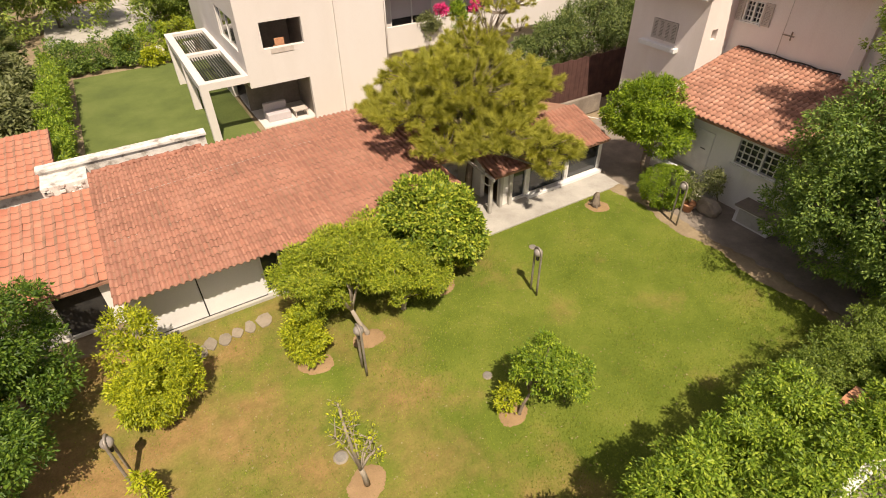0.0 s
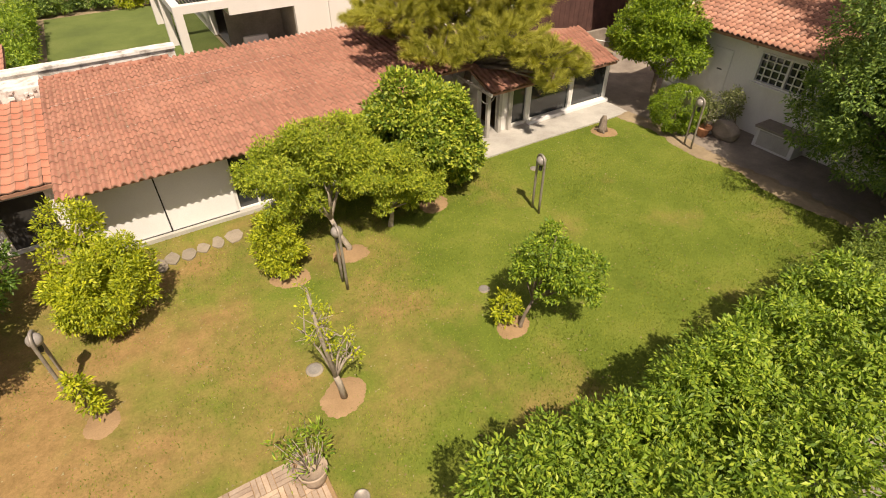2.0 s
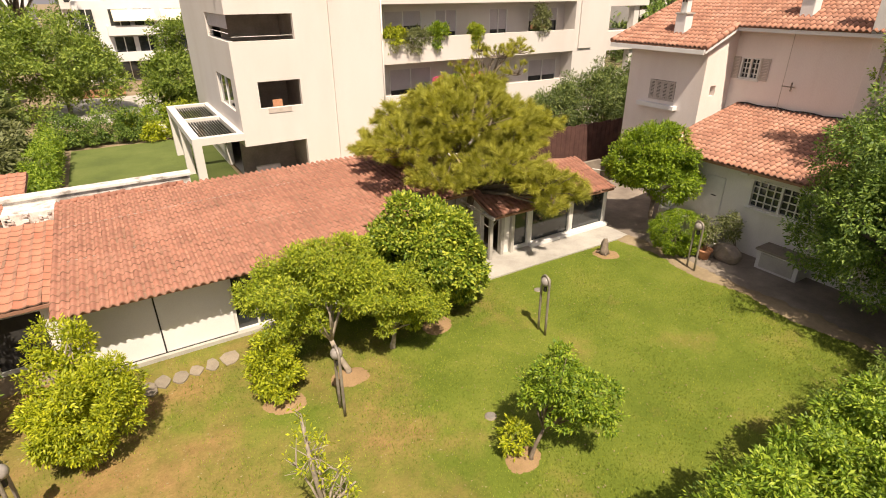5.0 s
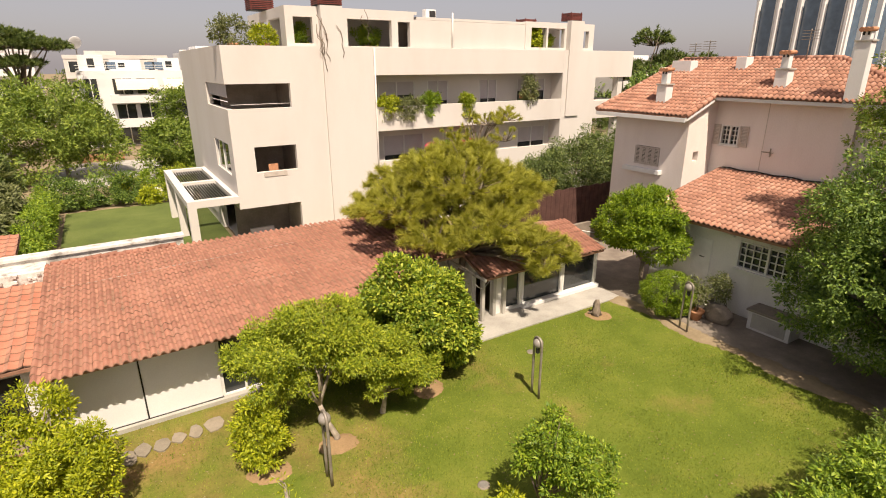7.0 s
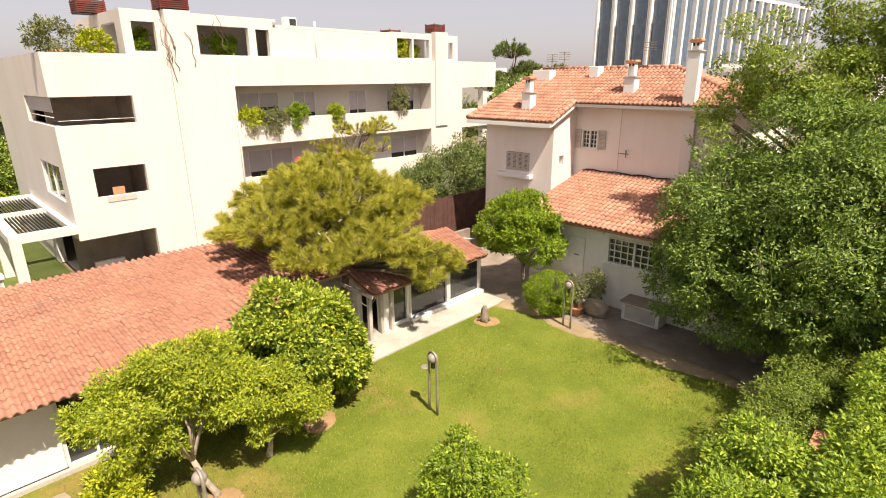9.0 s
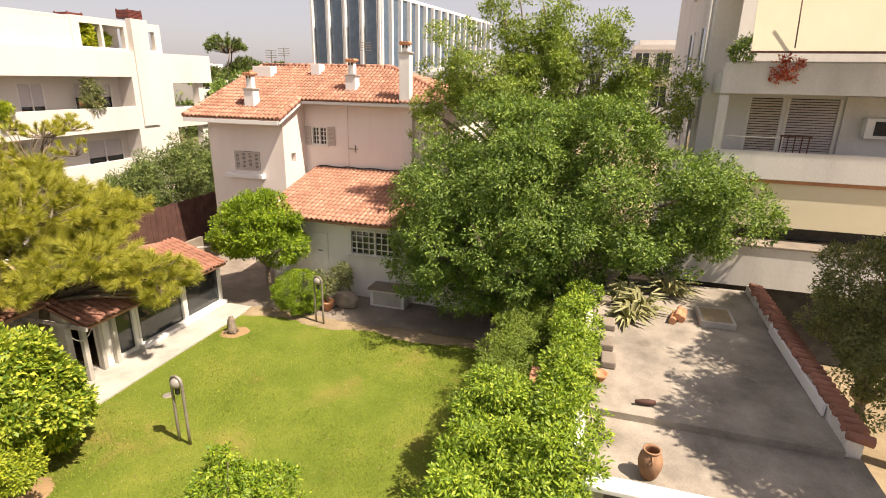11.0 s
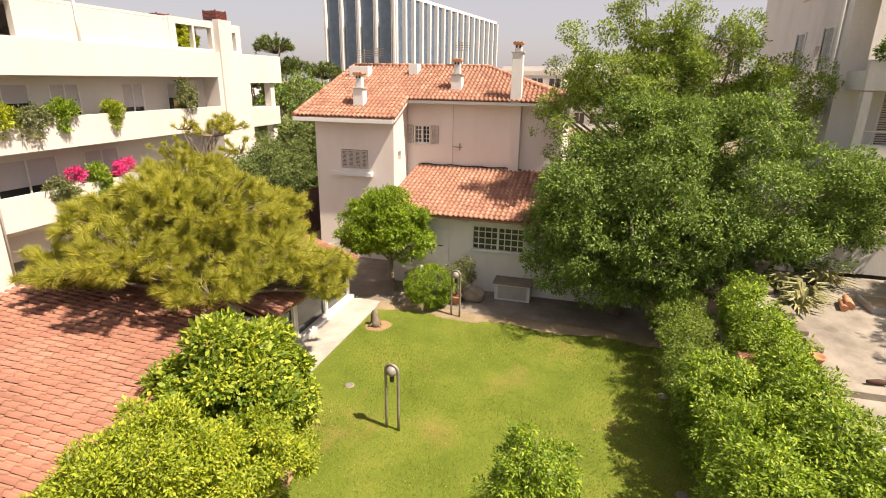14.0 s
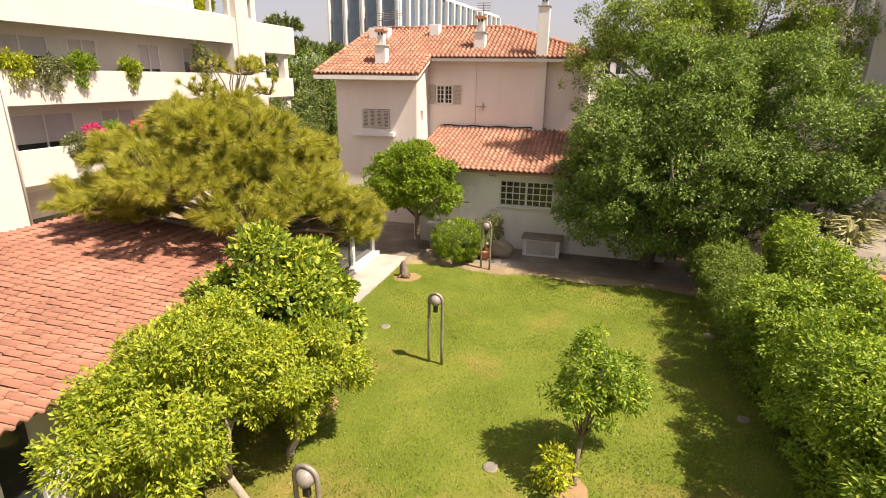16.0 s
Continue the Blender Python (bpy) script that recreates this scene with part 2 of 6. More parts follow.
L_CITRUS = leafy("citrus leaves", (0.075, 0.143, 0.016), (0.169, 0.272, 0.023), (0.338, 0.415, 0.039))
L_YELLOW = leafy("yellowing leaves", (0.15, 0.205, 0.015), (0.335, 0.38, 0.022), (0.52, 0.525, 0.037))
L_LOQUAT = leafy("loquat leaves", (0.075, 0.146, 0.018), (0.206, 0.284, 0.029), (0.505, 0.532, 0.072))
L_LIGHT = leafy("light green leaves", (0.125, 0.19, 0.018), (0.265, 0.33, 0.027), (0.44, 0.465, 0.048))
L_HEDGE = leafy("hedge leaves", (0.08, 0.15, 0.017), (0.19, 0.295, 0.028), (0.375, 0.46, 0.055))
L_HEDGE2 = leafy("small hedge leaves", (0.078, 0.130, 0.021), (0.156, 0.227, 0.036), (0.260, 0.325, 0.058))
L_BIG = leafy("dark green leaves", (0.06, 0.115, 0.028), (0.135, 0.22, 0.046), (0.3, 0.4, 0.085))
L_BIG2 = leafy("feathery green leaves", (0.1, 0.165, 0.03), (0.2, 0.28, 0.05), (0.37, 0.44, 0.09))
L_BALL = leafy("clipped green leaves", (0.059, 0.115, 0.010), (0.166, 0.263, 0.016), (0.331, 0.428, 0.033))
L_PINE = leafy("pine needles", (0.2, 0.215, 0.035), (0.37, 0.365, 0.058), (0.54, 0.51, 0.095), 0.28, 0.6)
L_OLIVE = leafy("olive leaves", (0.091, 0.111, 0.046), (0.169, 0.189, 0.078), (0.260, 0.273, 0.130))
L_DARKTREE = leafy("evergreen leaves", (0.035, 0.08, 0.012), (0.085, 0.165, 0.02), (0.18, 0.27, 0.035))
L_GRASS = leafy("grass blades", (0.085, 0.121, 0.012), (0.162, 0.204, 0.021), (0.285, 0.319, 0.048), 0.3, 0.8)
L_LITTER = leafy("fallen leaves", (0.180, 0.132, 0.060), (0.252, 0.204, 0.102), (0.330, 0.288, 0.168), 0.1, 0.8)
L_FARTREE = leafy("far foliage", (0.055, 0.088, 0.028), (0.118, 0.166, 0.048), (0.218, 0.263, 0.078), 0.2)
L_AGAVE = leafy("agave leaves", (0.208, 0.208, 0.104), (0.338, 0.325, 0.169), (0.494, 0.442, 0.247), 0.1)
# ---- building helpers ----
def thing(name, loc, label, category, group="", kind=""):
    e = new(name)
    e.location = loc
    e.empty_display_size = 0.2
    return tagged(e, label, category, group, kind)


def adopt(ob, parent):
    if parent is not None:
        ob.parent = parent
        if parent.type == "EMPTY":
            ob.matrix_parent_inverse = Matrix.Translation(-parent.location)
    return ob


def part(name, bm, material, parent=None, label="", kind=""):
    me = bpy.data.meshes.new(name)
    bm.to_mesh(me)
    bm.free()
    me.materials.append(material)
    return tagged(adopt(new(name, me), parent), label, "", "", kind)


def soup(name, verts, faces, material, parent=None, label="", kind="", smooth=False, extra=(), slots=None):
    """A mesh from arrays: verts (n, 3), faces (m, k) of one size."""
    verts, faces = np.asarray(verts, dtype=np.float32), np.asarray(faces, dtype=np.int32)
    me = bpy.data.meshes.new(name)
    k = faces.shape[1]
    me.vertices.add(len(verts))
    me.vertices.foreach_set("co", verts.ravel())
    me.loops.add(faces.size)
    me.loops.foreach_set("vertex_index", faces.ravel())
    me.polygons.add(len(faces))
    me.polygons.foreach_set("loop_start", np.arange(0, faces.size, k, dtype=np.int32))
    me.polygons.foreach_set("use_smooth", np.full(len(faces), smooth))
    me.update(calc_edges=True)
    me.validate()
    for m in (material, *extra):
        me.materials.append(m)
    if slots is not None:
        me.polygons.foreach_set("material_index", np.asarray(slots, dtype=np.int32))
    return tagged(adopt(new(name, me), parent), label, "", "", kind)


def box(bm, x0, x1, y0, y1, z0, z1, m=None):
    r = bmesh.ops.create_cube(bm, size=1.0, matrix=Matrix.Translation(((x0 + x1) / 2, (y0 + y1) / 2, (z0 + z1) / 2)) @ Matrix.Diagonal((abs(x1 - x0), abs(y1 - y0), abs(z1 - z0), 1)))
    if m is not None:
        bmesh.ops.transform(bm, matrix=m, verts=r["verts"])
    return r["verts"]


def boxes(*rows, bevel=0.0):
    bm = bmesh.new()
    for r in rows:
        box(bm, *r)
    if bevel:
        bmesh.ops.bevel(bm, geom=bm.edges[:], offset=bevel, segments=2, affect="EDGES", profile=0.6)
    return bm


def bars(name, rows, material, parent):
    """Straight bars, each a part of its own."""
    for r in rows:
        part(name, boxes(r), material, parent)


def tube(bm, points, radii, sides=8):
    """A tube through points, closed at both ends."""
    points = [Vector(p) for p in points]
    rings, side = [], Vector((1, 0.13, 0.07)).normalized()
    for i, p in enumerate(points):
        d = (points[min(i + 1, len(points) - 1)] - points[max(i - 1, 0)]).normalized()
        u = d.cross(side)
        u = u.normalized() if u.length > 1e-3 else d.orthogonal().normalized()
        v = d.cross(u)
        r = radii[i] if isinstance(radii, (list, tuple)) else radii
        rings.append([bm.verts.new(p + r * (math.cos(a) * u + math.sin(a) * v)) for a in (2 * math.pi * k / sides for k in range(sides))])
    for a, b in zip(rings, rings[1:]):
        for k in range(sides):
            f = bm.faces.new((a[k], a[(k + 1) % sides], b[(k + 1) % sides], b[k]))
            f.smooth = True
    bm.faces.new(rings[0][::-1])
    bm.faces.new(rings[-1])
    return bm


def lathe(bm, cx, cy, z0, profile, sides=20):
    rings = [[bm.verts.new((cx + r * math.cos(a), cy + r * math.sin(a), z0 + z)) for a in (2 * math.pi * k / sides for k in range(sides))] for r, z in profile]
    for a, b in zip(rings, rings[1:]):
        for k in range(sides):
            bm.faces.new((a[k], a[(k + 1) % sides], b[(k + 1) % sides], b[k])).smooth = True
    bm.faces.new(rings[0][::-1])
    bm.faces.new(rings[-1])
    return bm


def wall_bm(axis, at, thick, u0, u1, z0, z1, holes=()):
    """A wall in the plane axis = at .. at + thick, from u0 to u1, with rectangular openings (u0, u1, z0, z1) through it."""
    us = sorted({u0, u1, *[min(max(h[i], u0), u1) for h in holes for i in (0, 1)]})
    zs = sorted({z0, z1, *[min(max(h[i], z0), z1) for h in holes for i in (2, 3)]})
    solid = lambda i, j: 0 <= i < len(us) - 1 and 0 <= j < len(zs) - 1 and not any(h[0] - 1e-4 < (us[i] + us[i + 1]) / 2 < h[1] and h[2] - 1e-4 < (zs[j] + zs[j + 1]) / 2 < h[3] for h in holes)
    bm, cache = bmesh.new(), {}

    def vert(u, z, d):
        k = (round(u, 4), round(z, 4), d)
        if k not in cache:
            w = at + (thick if d else 0)
            cache[k] = bm.verts.new((w, u, z) if axis == "x" else (u, w, z))
        return cache[k]

    for i in range(len(us) - 1):
        for j in range(len(zs) - 1):
            if not solid(i, j):
                continue
            a, b, c, d = us[i], us[i + 1], zs[j], zs[j + 1]
            bm.faces.new([vert(*q, 0) for q in ((a, c), (b, c), (b, d), (a, d))])
            bm.faces.new([vert(*q, 1) for q in ((a, c), (a, d), (b, d), (b, c))])
            for di, dj, p, q in ((-1, 0, (a, c), (a, d)), (1, 0, (b, d), (b, c)), (0, -1, (b, c), (a, c)), (0, 1, (a, d), (b, d))):
                if not solid(i + di, j + dj):
                    bm.faces.new((vert(*p, 0), vert(*p, 1), vert(*q, 1), vert(*q, 0)))
    bmesh.ops.recalc_face_normals(bm, faces=bm.faces[:])
    return bm


def slab_quad(bm, corners, thick):
    """A slab under four corners given in order."""
    n = (Vector(corners[1]) - Vector(corners[0])).cross(Vector(corners[-1]) - Vector(corners[0])).normalized()
    n = n if n.z > 0 else -n
    top = [bm.verts.new(c) for c in corners]
    low = [bm.verts.new(Vector(c) - n * thick) for c in corners]
    bm.faces.new(top), bm.faces.new(low[::-1])
    k = len(corners)
    for i in range(k):
        bm.faces.new((top[i], low[i], low[(i + 1) % k], top[(i + 1) % k]))
    bmesh.ops.recalc_face_normals(bm, faces=bm.faces[:])
    return bm


def tile_shape(w, l, rise, kind):
    """One clay tile: across u (0..w), up the slope v (0..l), with a lip at its lower edge."""
    n = 7
    us = np.linspace(0, w, n)
    if kind == "roman":
        h = rise * np.array([0.15, 0.75, 1.0, 0.75, 0.15, -0.15, -0.05])
    else:
        h = rise * np.array([0.9, 0.45, 0.0, -0.05, 0.0, 0.45, 1.0])
    front = [(u, 0.0, a + 0.034) for u, a in zip(us, h)]
    back = [(u, l, a) for u, a in zip(us, h)]
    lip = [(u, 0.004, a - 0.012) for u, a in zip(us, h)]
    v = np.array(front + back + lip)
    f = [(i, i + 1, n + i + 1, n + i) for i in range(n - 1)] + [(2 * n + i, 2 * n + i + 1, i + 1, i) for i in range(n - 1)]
    # slot 1 is the lip, coloured dark to draw the line between rows
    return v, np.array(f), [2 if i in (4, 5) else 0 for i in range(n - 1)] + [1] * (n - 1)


def tiled(parent, origin, along, up, nu, nv, w, l, material, keep=None, near=0, kind="roman", seed=1, rise=0.045):
    """Rows of clay tiles on a slope. The first `near` of them that pass keep(u, v) are parts of their own, the rest one mesh."""
    rng = np.random.RandomState(seed)
    origin, a, b = Vector(origin), Vector(along).normalized(), Vector(up).normalized()
    n = a.cross(b).normalized()
    if n.z < 0:
        n = -n
    v, f, slot = tile_shape(w, l * 1.12, rise, kind)
    me = bpy.data.meshes.new("roof_tile")
    me.from_pydata(v.tolist(), [], f.tolist())
    me.polygons.foreach_set("use_smooth", np.full(len(f), True))
    for m in (material, M_TILE_LIP, M_TILE_PAN):
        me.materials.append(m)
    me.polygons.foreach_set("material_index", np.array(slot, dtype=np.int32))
    V, F, S, count, made = [], [], [], 0, 0
    for j in range(nv):
        for i in range(nu):
            if keep and not keep((i + 0.5) * w, (j + 0.5) * l):
                continue
            du, dv, dn, tw = rng.normal(0, 0.003), rng.normal(0, 0.010), abs(rng.normal(0, 0.005)), rng.normal(0, 0.012)
            o = origin + a * (i * w + du) + b * (j * l + dv) + n * (0.02 + dn)
            ca, cb = a * math.cos(tw) + b * math.sin(tw), b * math.cos(tw) - a * math.sin(tw)
            if made < near:
                ob = new("roof_tile", me)
                ob.matrix_local = Matrix(((ca.x, cb.x, n.x, o.x), (ca.y, cb.y, n.y, o.y), (ca.z, cb.z, n.z, o.z), (0, 0, 0, 1)))
                ob.parent = parent
                made += 1
            else:
                V.append(v @ np.array([ca, cb, n]) + np.array(o))
                F.append(f + count)
                S += slot
                count += len(v)
    if V:
        soup("roof_tiles", np.concatenate(V), np.concatenate(F), material, parent, "", "stuff", True, (M_TILE_LIP, M_TILE_PAN), S)


def leaves(name, blobs, count, size, material, parent, seed=1, shell=0.55, per=6, narrow=0.42, droop=0.25, floor=0.05, label="", lump=0.3, sub=36, tight=False):
    """A crown of separate leaves: lumps (x, y, z, rx, ry, rz) carry many small boughs, each bough carries sprays of leaves."""
    rng = np.random.RandomState(seed)
    B = np.array(blobs, dtype=float)
    weight = (B[:, 3] * B[:, 4] + B[:, 4] * B[:, 5] + B[:, 3] * B[:, 5])
    nb = sub * len(B)
    home = rng.choice(len(B), nb, p=weight / weight.sum())
    d = rng.normal(size=(nb, 3))
    d /= np.linalg.norm(d, axis=1)[:, None]
    wave = np.zeros(nb)
    for k in range(4):
        wave += np.sin(d @ (rng.normal(size=3) * (2.0 + 1.7 * k)) + rng.rand() * 6.28 + home * 1.7) / (1.0 + 0.5 * k)
    reach = (0.55 + 0.33 * rng.rand(nb) ** 0.7) * (1.0 + lump * wave / 2.4)
    if tight:
        reach = 0.84 + 0.05 * rng.rand(nb)
    centre = B[home, :3] + d * reach[:, None] * B[home, 3:]
    mean = B[home, 3:].mean(1)
    radius = mean * (0.17 + 0.16 * rng.rand(nb)) * (36.0 / sub) ** 0.33
    away = d / B[home, 3:]
    away /= np.linalg.norm(away, axis=1)[:, None]
    pick = rng.choice(nb, count // per, p=radius ** 2 / (radius ** 2).sum())
    e = rng.normal(size=(len(pick), 3)) + away[pick] * 0.55
    e[:, 2] += 0.25
    e /= np.linalg.norm(e, axis=1)[:, None]
    c = centre[pick] + e * (radius[pick] * (shell + (1 - shell) * rng.rand(len(pick)) ** 0.7))[:, None] * np.array([1.15, 1.15, 0.85])
    out = e * 0.75 + away[pick] * 0.45
    out /= np.linalg.norm(out, axis=1)[:, None]
    c, out = np.repeat(c, per, 0), np.repeat(out, per, 0)
    n = len(c)
    spray = rng.normal(size=(n, 3))
    spray /= np.linalg.norm(spray, axis=1)[:, None]
    c = c + spray * size * 1.1 * rng.rand(n)[:, None]
    axis = out * 0.55 + spray * 0.9
    axis[:, 2] -= droop
    axis /= np.linalg.norm(axis, axis=1)[:, None]
    nrm = out * 0.6 + rng.normal(size=(n, 3)) * 0.45
    nrm[:, 2] += 0.5
    side = np.cross(axis, nrm)
    side /= np.linalg.norm(side, axis=1)[:, None] + 1e-9
    nrm = np.cross(side, axis)
    s = size * (0.65 + 0.7 * rng.rand(n))[:, None]
    mid = c + axis * s * 0.45 - nrm * s * 0.06
    V = np.stack([c, mid + side * s * narrow * 0.5 + nrm * s * 0.1, c + axis * s, mid - side * s * narrow * 0.5 + nrm * s * 0.1], 1)
    V = V[V[:, :, 2].min(1) > floor]
    V = V.reshape(-1, 3)
    return soup(name, V, np.arange(len(V)).reshape(-1, 4), material, parent, label)


def limbs(parent, base, blobs, radius, material, seed=1, fork=0.45, name="trunk", extra=2):
    """A tapered trunk with limbs that reach into the crown's lumps."""
    rng = random.Random(seed)
    base = Vector(base)
    mean = sum((Vector(b[:3]) for b in blobs), Vector()) / len(blobs)
    top = base.lerp(mean, fork) + Vector((rng.uniform(-0.1, 0.1), rng.uniform(-0.1, 0.1), 0))
    bm = bmesh.new()
    bend = Vector((rng.uniform(-0.12, 0.12), rng.uniform(-0.12, 0.12), 0)) * radius * 8
    tube(bm, [base - Vector((0, 0, 0.05)), base + Vector((0, 0, 0.1)), base.lerp(top, 0.5) + bend, top], [radius * 1.5, radius * 1.1, radius * 0.95, radius * 0.8], 10)
    trunk = part(name, bm, material, parent)
    for b in blobs:
        for k in range(extra):
            tip = Vector(b[:3]) + Vector((rng.uniform(-0.6, 0.6) * b[3], rng.uniform(-0.6, 0.6) * b[4], rng.uniform(-0.1, 0.6) * b[5]))
            m1 = top.lerp(tip, 0.5) + Vector((rng.uniform(-0.15, 0.15), rng.uniform(-0.15, 0.15), rng.uniform(0, 0.2))) * (tip - top).length * 0.5
            lm = bmesh.new()
            tube(lm, [top, m1, tip], [radius * 0.6, radius * 0.38, radius * 0.12], 6)
            part("limb", lm, material, trunk)
    return trunk


def tree(name, base, blobs, count, size, leaf, label, radius=0.12, bark=None, seed=1, category="tree", group="", fork=0.45, extra=2, **kw):
    t = thing(name, base, label, category, group)
    limbs(t, base, blobs, radius, bark or M_BARK, seed, fork, extra=extra)
    leaves("crown", blobs, count, size, leaf, t, seed, **kw)
    return t


def shrub(name, base, blobs, count, size, leaf, label, seed=1, category="shrub", group="", **kw):
    t = thing(name, base, label, category, group)
    limbs(t, base, blobs, 0.03, M_BARK, seed, 0.3, "stem", 3)
    leaves("foliage", blobs, count, size, leaf, t, seed, **kw)
    return t
# ---- ground ----
def sheet(name, x0, x1, y0, y1, z, material, label, steps=1, wobble=0.0, thick=0.0, category="ground"):
    bm = bmesh.new()
    if thick:
        box(bm, x0, x1, y0, y1, z - thick, z)
    else:
        bmesh.ops.create_grid(bm, x_segments=steps, y_segments=steps, size=0.5, matrix=Matrix.Translation(((x0 + x1) / 2, (y0 + y1) / 2, z)) @ Matrix.Diagonal((x1 - x0, y1 - y0, 1, 1)))
        for v in bm.verts:
            if wobble:
                v.co.z += wobble * noise.noise(v.co * 0.35)
    ob = part(name, bm, material)
    return tagged(ob, label, category, "", "structure")


sheet("ground", -700, 900, -700, 900, -0.06, M_EARTH, "dry earth ground around the gardens")
lawn = sheet("lawn", -9.5, 17.35, -6.0, 15.3, 0.0, M_LAWN, "sunlit lawn, worn to dry soil in patches", 60, 0.02, category="lawn")
for v in lawn.data.vertices:
    if v.co.y < -5.9 or v.co.x < -9.4 or v.co.y > 15.2:
        v.co.z = -0.03
sheet("neighbour_lawn", -3.0, 5.4, 23.2, 43.0, 0.0, M_LAWN2, "clipped green lawn of the neighbouring flat", 20, 0.0, category="lawn")
sheet("path", 9.4, 17.6, 13.72, 15.6, 0.06, M_CONC, "pale concrete path along the glass doors", thick=0.14, category="path")
sheet("pavement", 17.35, 20.3, 2.4, 13.72, 0.05, M_PAVE, "old stone paving in tree shade", thick=0.14, category="pavement")
sheet("pavement_yard", 17.6, 22.9, 13.72, 19.4, 0.05, M_PAVE, "shaded paving between the two houses", thick=0.14, category="pavement")


def soil_ring(x, y, rx, ry, seed):
    rng = random.Random(seed)
    bm = bmesh.new()
    n = 64
    c = bm.verts.new((x, y, 0.035))
    wob = [1 + 0.1 * math.sin(2 * 6.283 * k / n + seed) + 0.03 * math.sin(5 * 6.283 * k / n + 2 * seed) + rng.uniform(-0.05, 0.05) for k in range(n)]
    ring = [bm.verts.new((x + rx * math.cos(2 * math.pi * k / n) * wob[k], y + ry * math.sin(2 * math.pi * k / n) * wob[k], 0.022)) for k in range(n)]
    edge = [bm.verts.new((v.co.x + (v.co.x - x) * 0.35, v.co.y + (v.co.y - y) * 0.35, -0.03)) for v in ring]
    for k in range(n):
        bm.faces.new((c, ring[k], ring[(k + 1) % n])).smooth = True
        bm.faces.new((ring[k], edge[k], edge[(k + 1) % n], ring[(k + 1) % n])).smooth = True
    return tagged(part("planting_ring", bm, M_PIT), "bare reddish soil ring round a tree", "soil patch", "", "structure")


for k, (x, y, r) in enumerate([(1.8, 6.9, 0.62), (6.1, 6.6, 0.5), (3.9, 11.3, 0.55), (2.1, 11.2, 0.6), (15.5, 13.0, 0.62), (-2.7, 8.9, 0.45), (7.2, 12.2, 0.6)]):
    soil_ring(x, y, r * 0.74, r * 0.66, k)

# worn soil creeping over the paving's edge
erng = random.Random(77)
bm = bmesh.new()
rows_ = []
for k in range(76):
    y = 2.5 + k * 0.15
    lo = 17.05 + 0.16 * math.sin(y * 1.7) + erng.uniform(-0.07, 0.07)
    hi = 17.62 + 0.1 * math.sin(y * 1.1 + 1) + 0.05 * math.sin(y * 4.3) + erng.uniform(-0.08, 0.08)
    rows_.append([bm.verts.new((x, y, z)) for x, z in ((lo - 0.1, -0.03), (lo, 0.03), (17.45, 0.085), (hi, 0.068), (hi + 0.06, 0.03))])
for r0, r1 in zip(rows_, rows_[1:]):
    for i in range(4):
        bm.faces.new((r0[i], r0[i + 1], r1[i + 1], r1[i])).smooth = True
tagged(part("soil_edge", bm, M_EARTH), "dry soil spilling from the lawn over the paving", "soil patch", "", "structure")

# ---- garden house: long low house with a tiled roof ----
house = thing("garden_house", (3.5, 15.3, 0), "long white garden house under a low red tile roof", "house")
EAVE_Y, EAVE_Z, RIDGE_Y, RIDGE_Z = 13.92, 2.45, 21.5, 2.98
part("wall", wall_bm("y", 14.97, 0.22, -2.2, 9.3, 0, 2.35, [(1.78, 3.1, 0.12, 2.1), (4.2, 6.0, 0.12, 2.1), (6.6, 8.6, 0.12, 2.1)]), M_STUCCO, house)
part("side_wall", wall_bm("x", -2.2, 0.22, 15.19, 21.3, 0, 2.4, []), M_STUCCO, house)
part("side_wall", wall_bm("x", 9.08, 0.22, 15.19, 21.3, 0, 2.4, []), M_STUCCO, house)
part("back_wall", wall_bm("y", 21.3, 0.22, -2.2, 9.3, 0, 2.85, []), M_STUCCO, house)
part("plinth", boxes((-2.2, 4.0, 14.78, 14.97, -0.02, 0.14), bevel=0.015), M_CONC, house)
for x0 in (-2.16, -0.19):
    p = part("shutter_panel", boxes((x0, x0 + 1.93, 14.91, 14.965, 0.16, 2.12), bevel=0.008), M_WHITE, house)
part("seam", boxes((-0.228, -0.192, 14.89, 14.96, 0.14, 2.14)), M_DARK, house)
part("track", boxes((-2.17, 1.76, 14.89, 14.965, 0.141, 0.158)), M_DARK, house)
for x0, x1 in ((1.78, 3.1), (4.2, 6.0), (6.6, 8.6)):
    w = part("window", boxes((x0, x1, 15.05, 15.07, 0.12, 2.1)), M_GLASS, house, "dark glass door pane")
    bars("frame_bar", [(x0 - 0.03, x0 + 0.05, 14.96, 15.1, 0.1, 2.1), (x1 - 0.05, x1 + 0.03, 14.96, 15.1, 0.1, 2.1), (x0 + 0.05, x1 - 0.05, 14.96, 15.1, 0.1, 0.17), ((x0 + x1) / 2 - 0.03, (x0 + x1) / 2 + 0.03, 14.98, 15.08, 0.17, 2.1)], M_FRAME, w)
roof = part("roof", slab_quad(bmesh.new(), [(-2.38, EAVE_Y + 0.2, EAVE_Z + 0.01), (9.35, EAVE_Y + 0.2, EAVE_Z + 0.01), (9.35, RIDGE_Y, RIDGE_Z - 0.03), (-2.38, RIDGE_Y, RIDGE_Z - 0.03)], 0.1), M_MORTAR, house)
UP1 = Vector((0, RIDGE_Y - EAVE_Y, RIDGE_Z - EAVE_Z))

# the roof runs on, set back, over the open porch
porch_roof = part("porch_roof", slab_quad(bmesh.new(), [(x, y, EAVE_Z + (RIDGE_Z - EAVE_Z) * (y - EAVE_Y) / (RIDGE_Y - EAVE_Y) - 0.03) for x, y in ((9.36, 15.9), (11.02, 15.9), (11.02, RIDGE_Y), (9.36, RIDGE_Y))], 0.09), M_MORTAR, house)

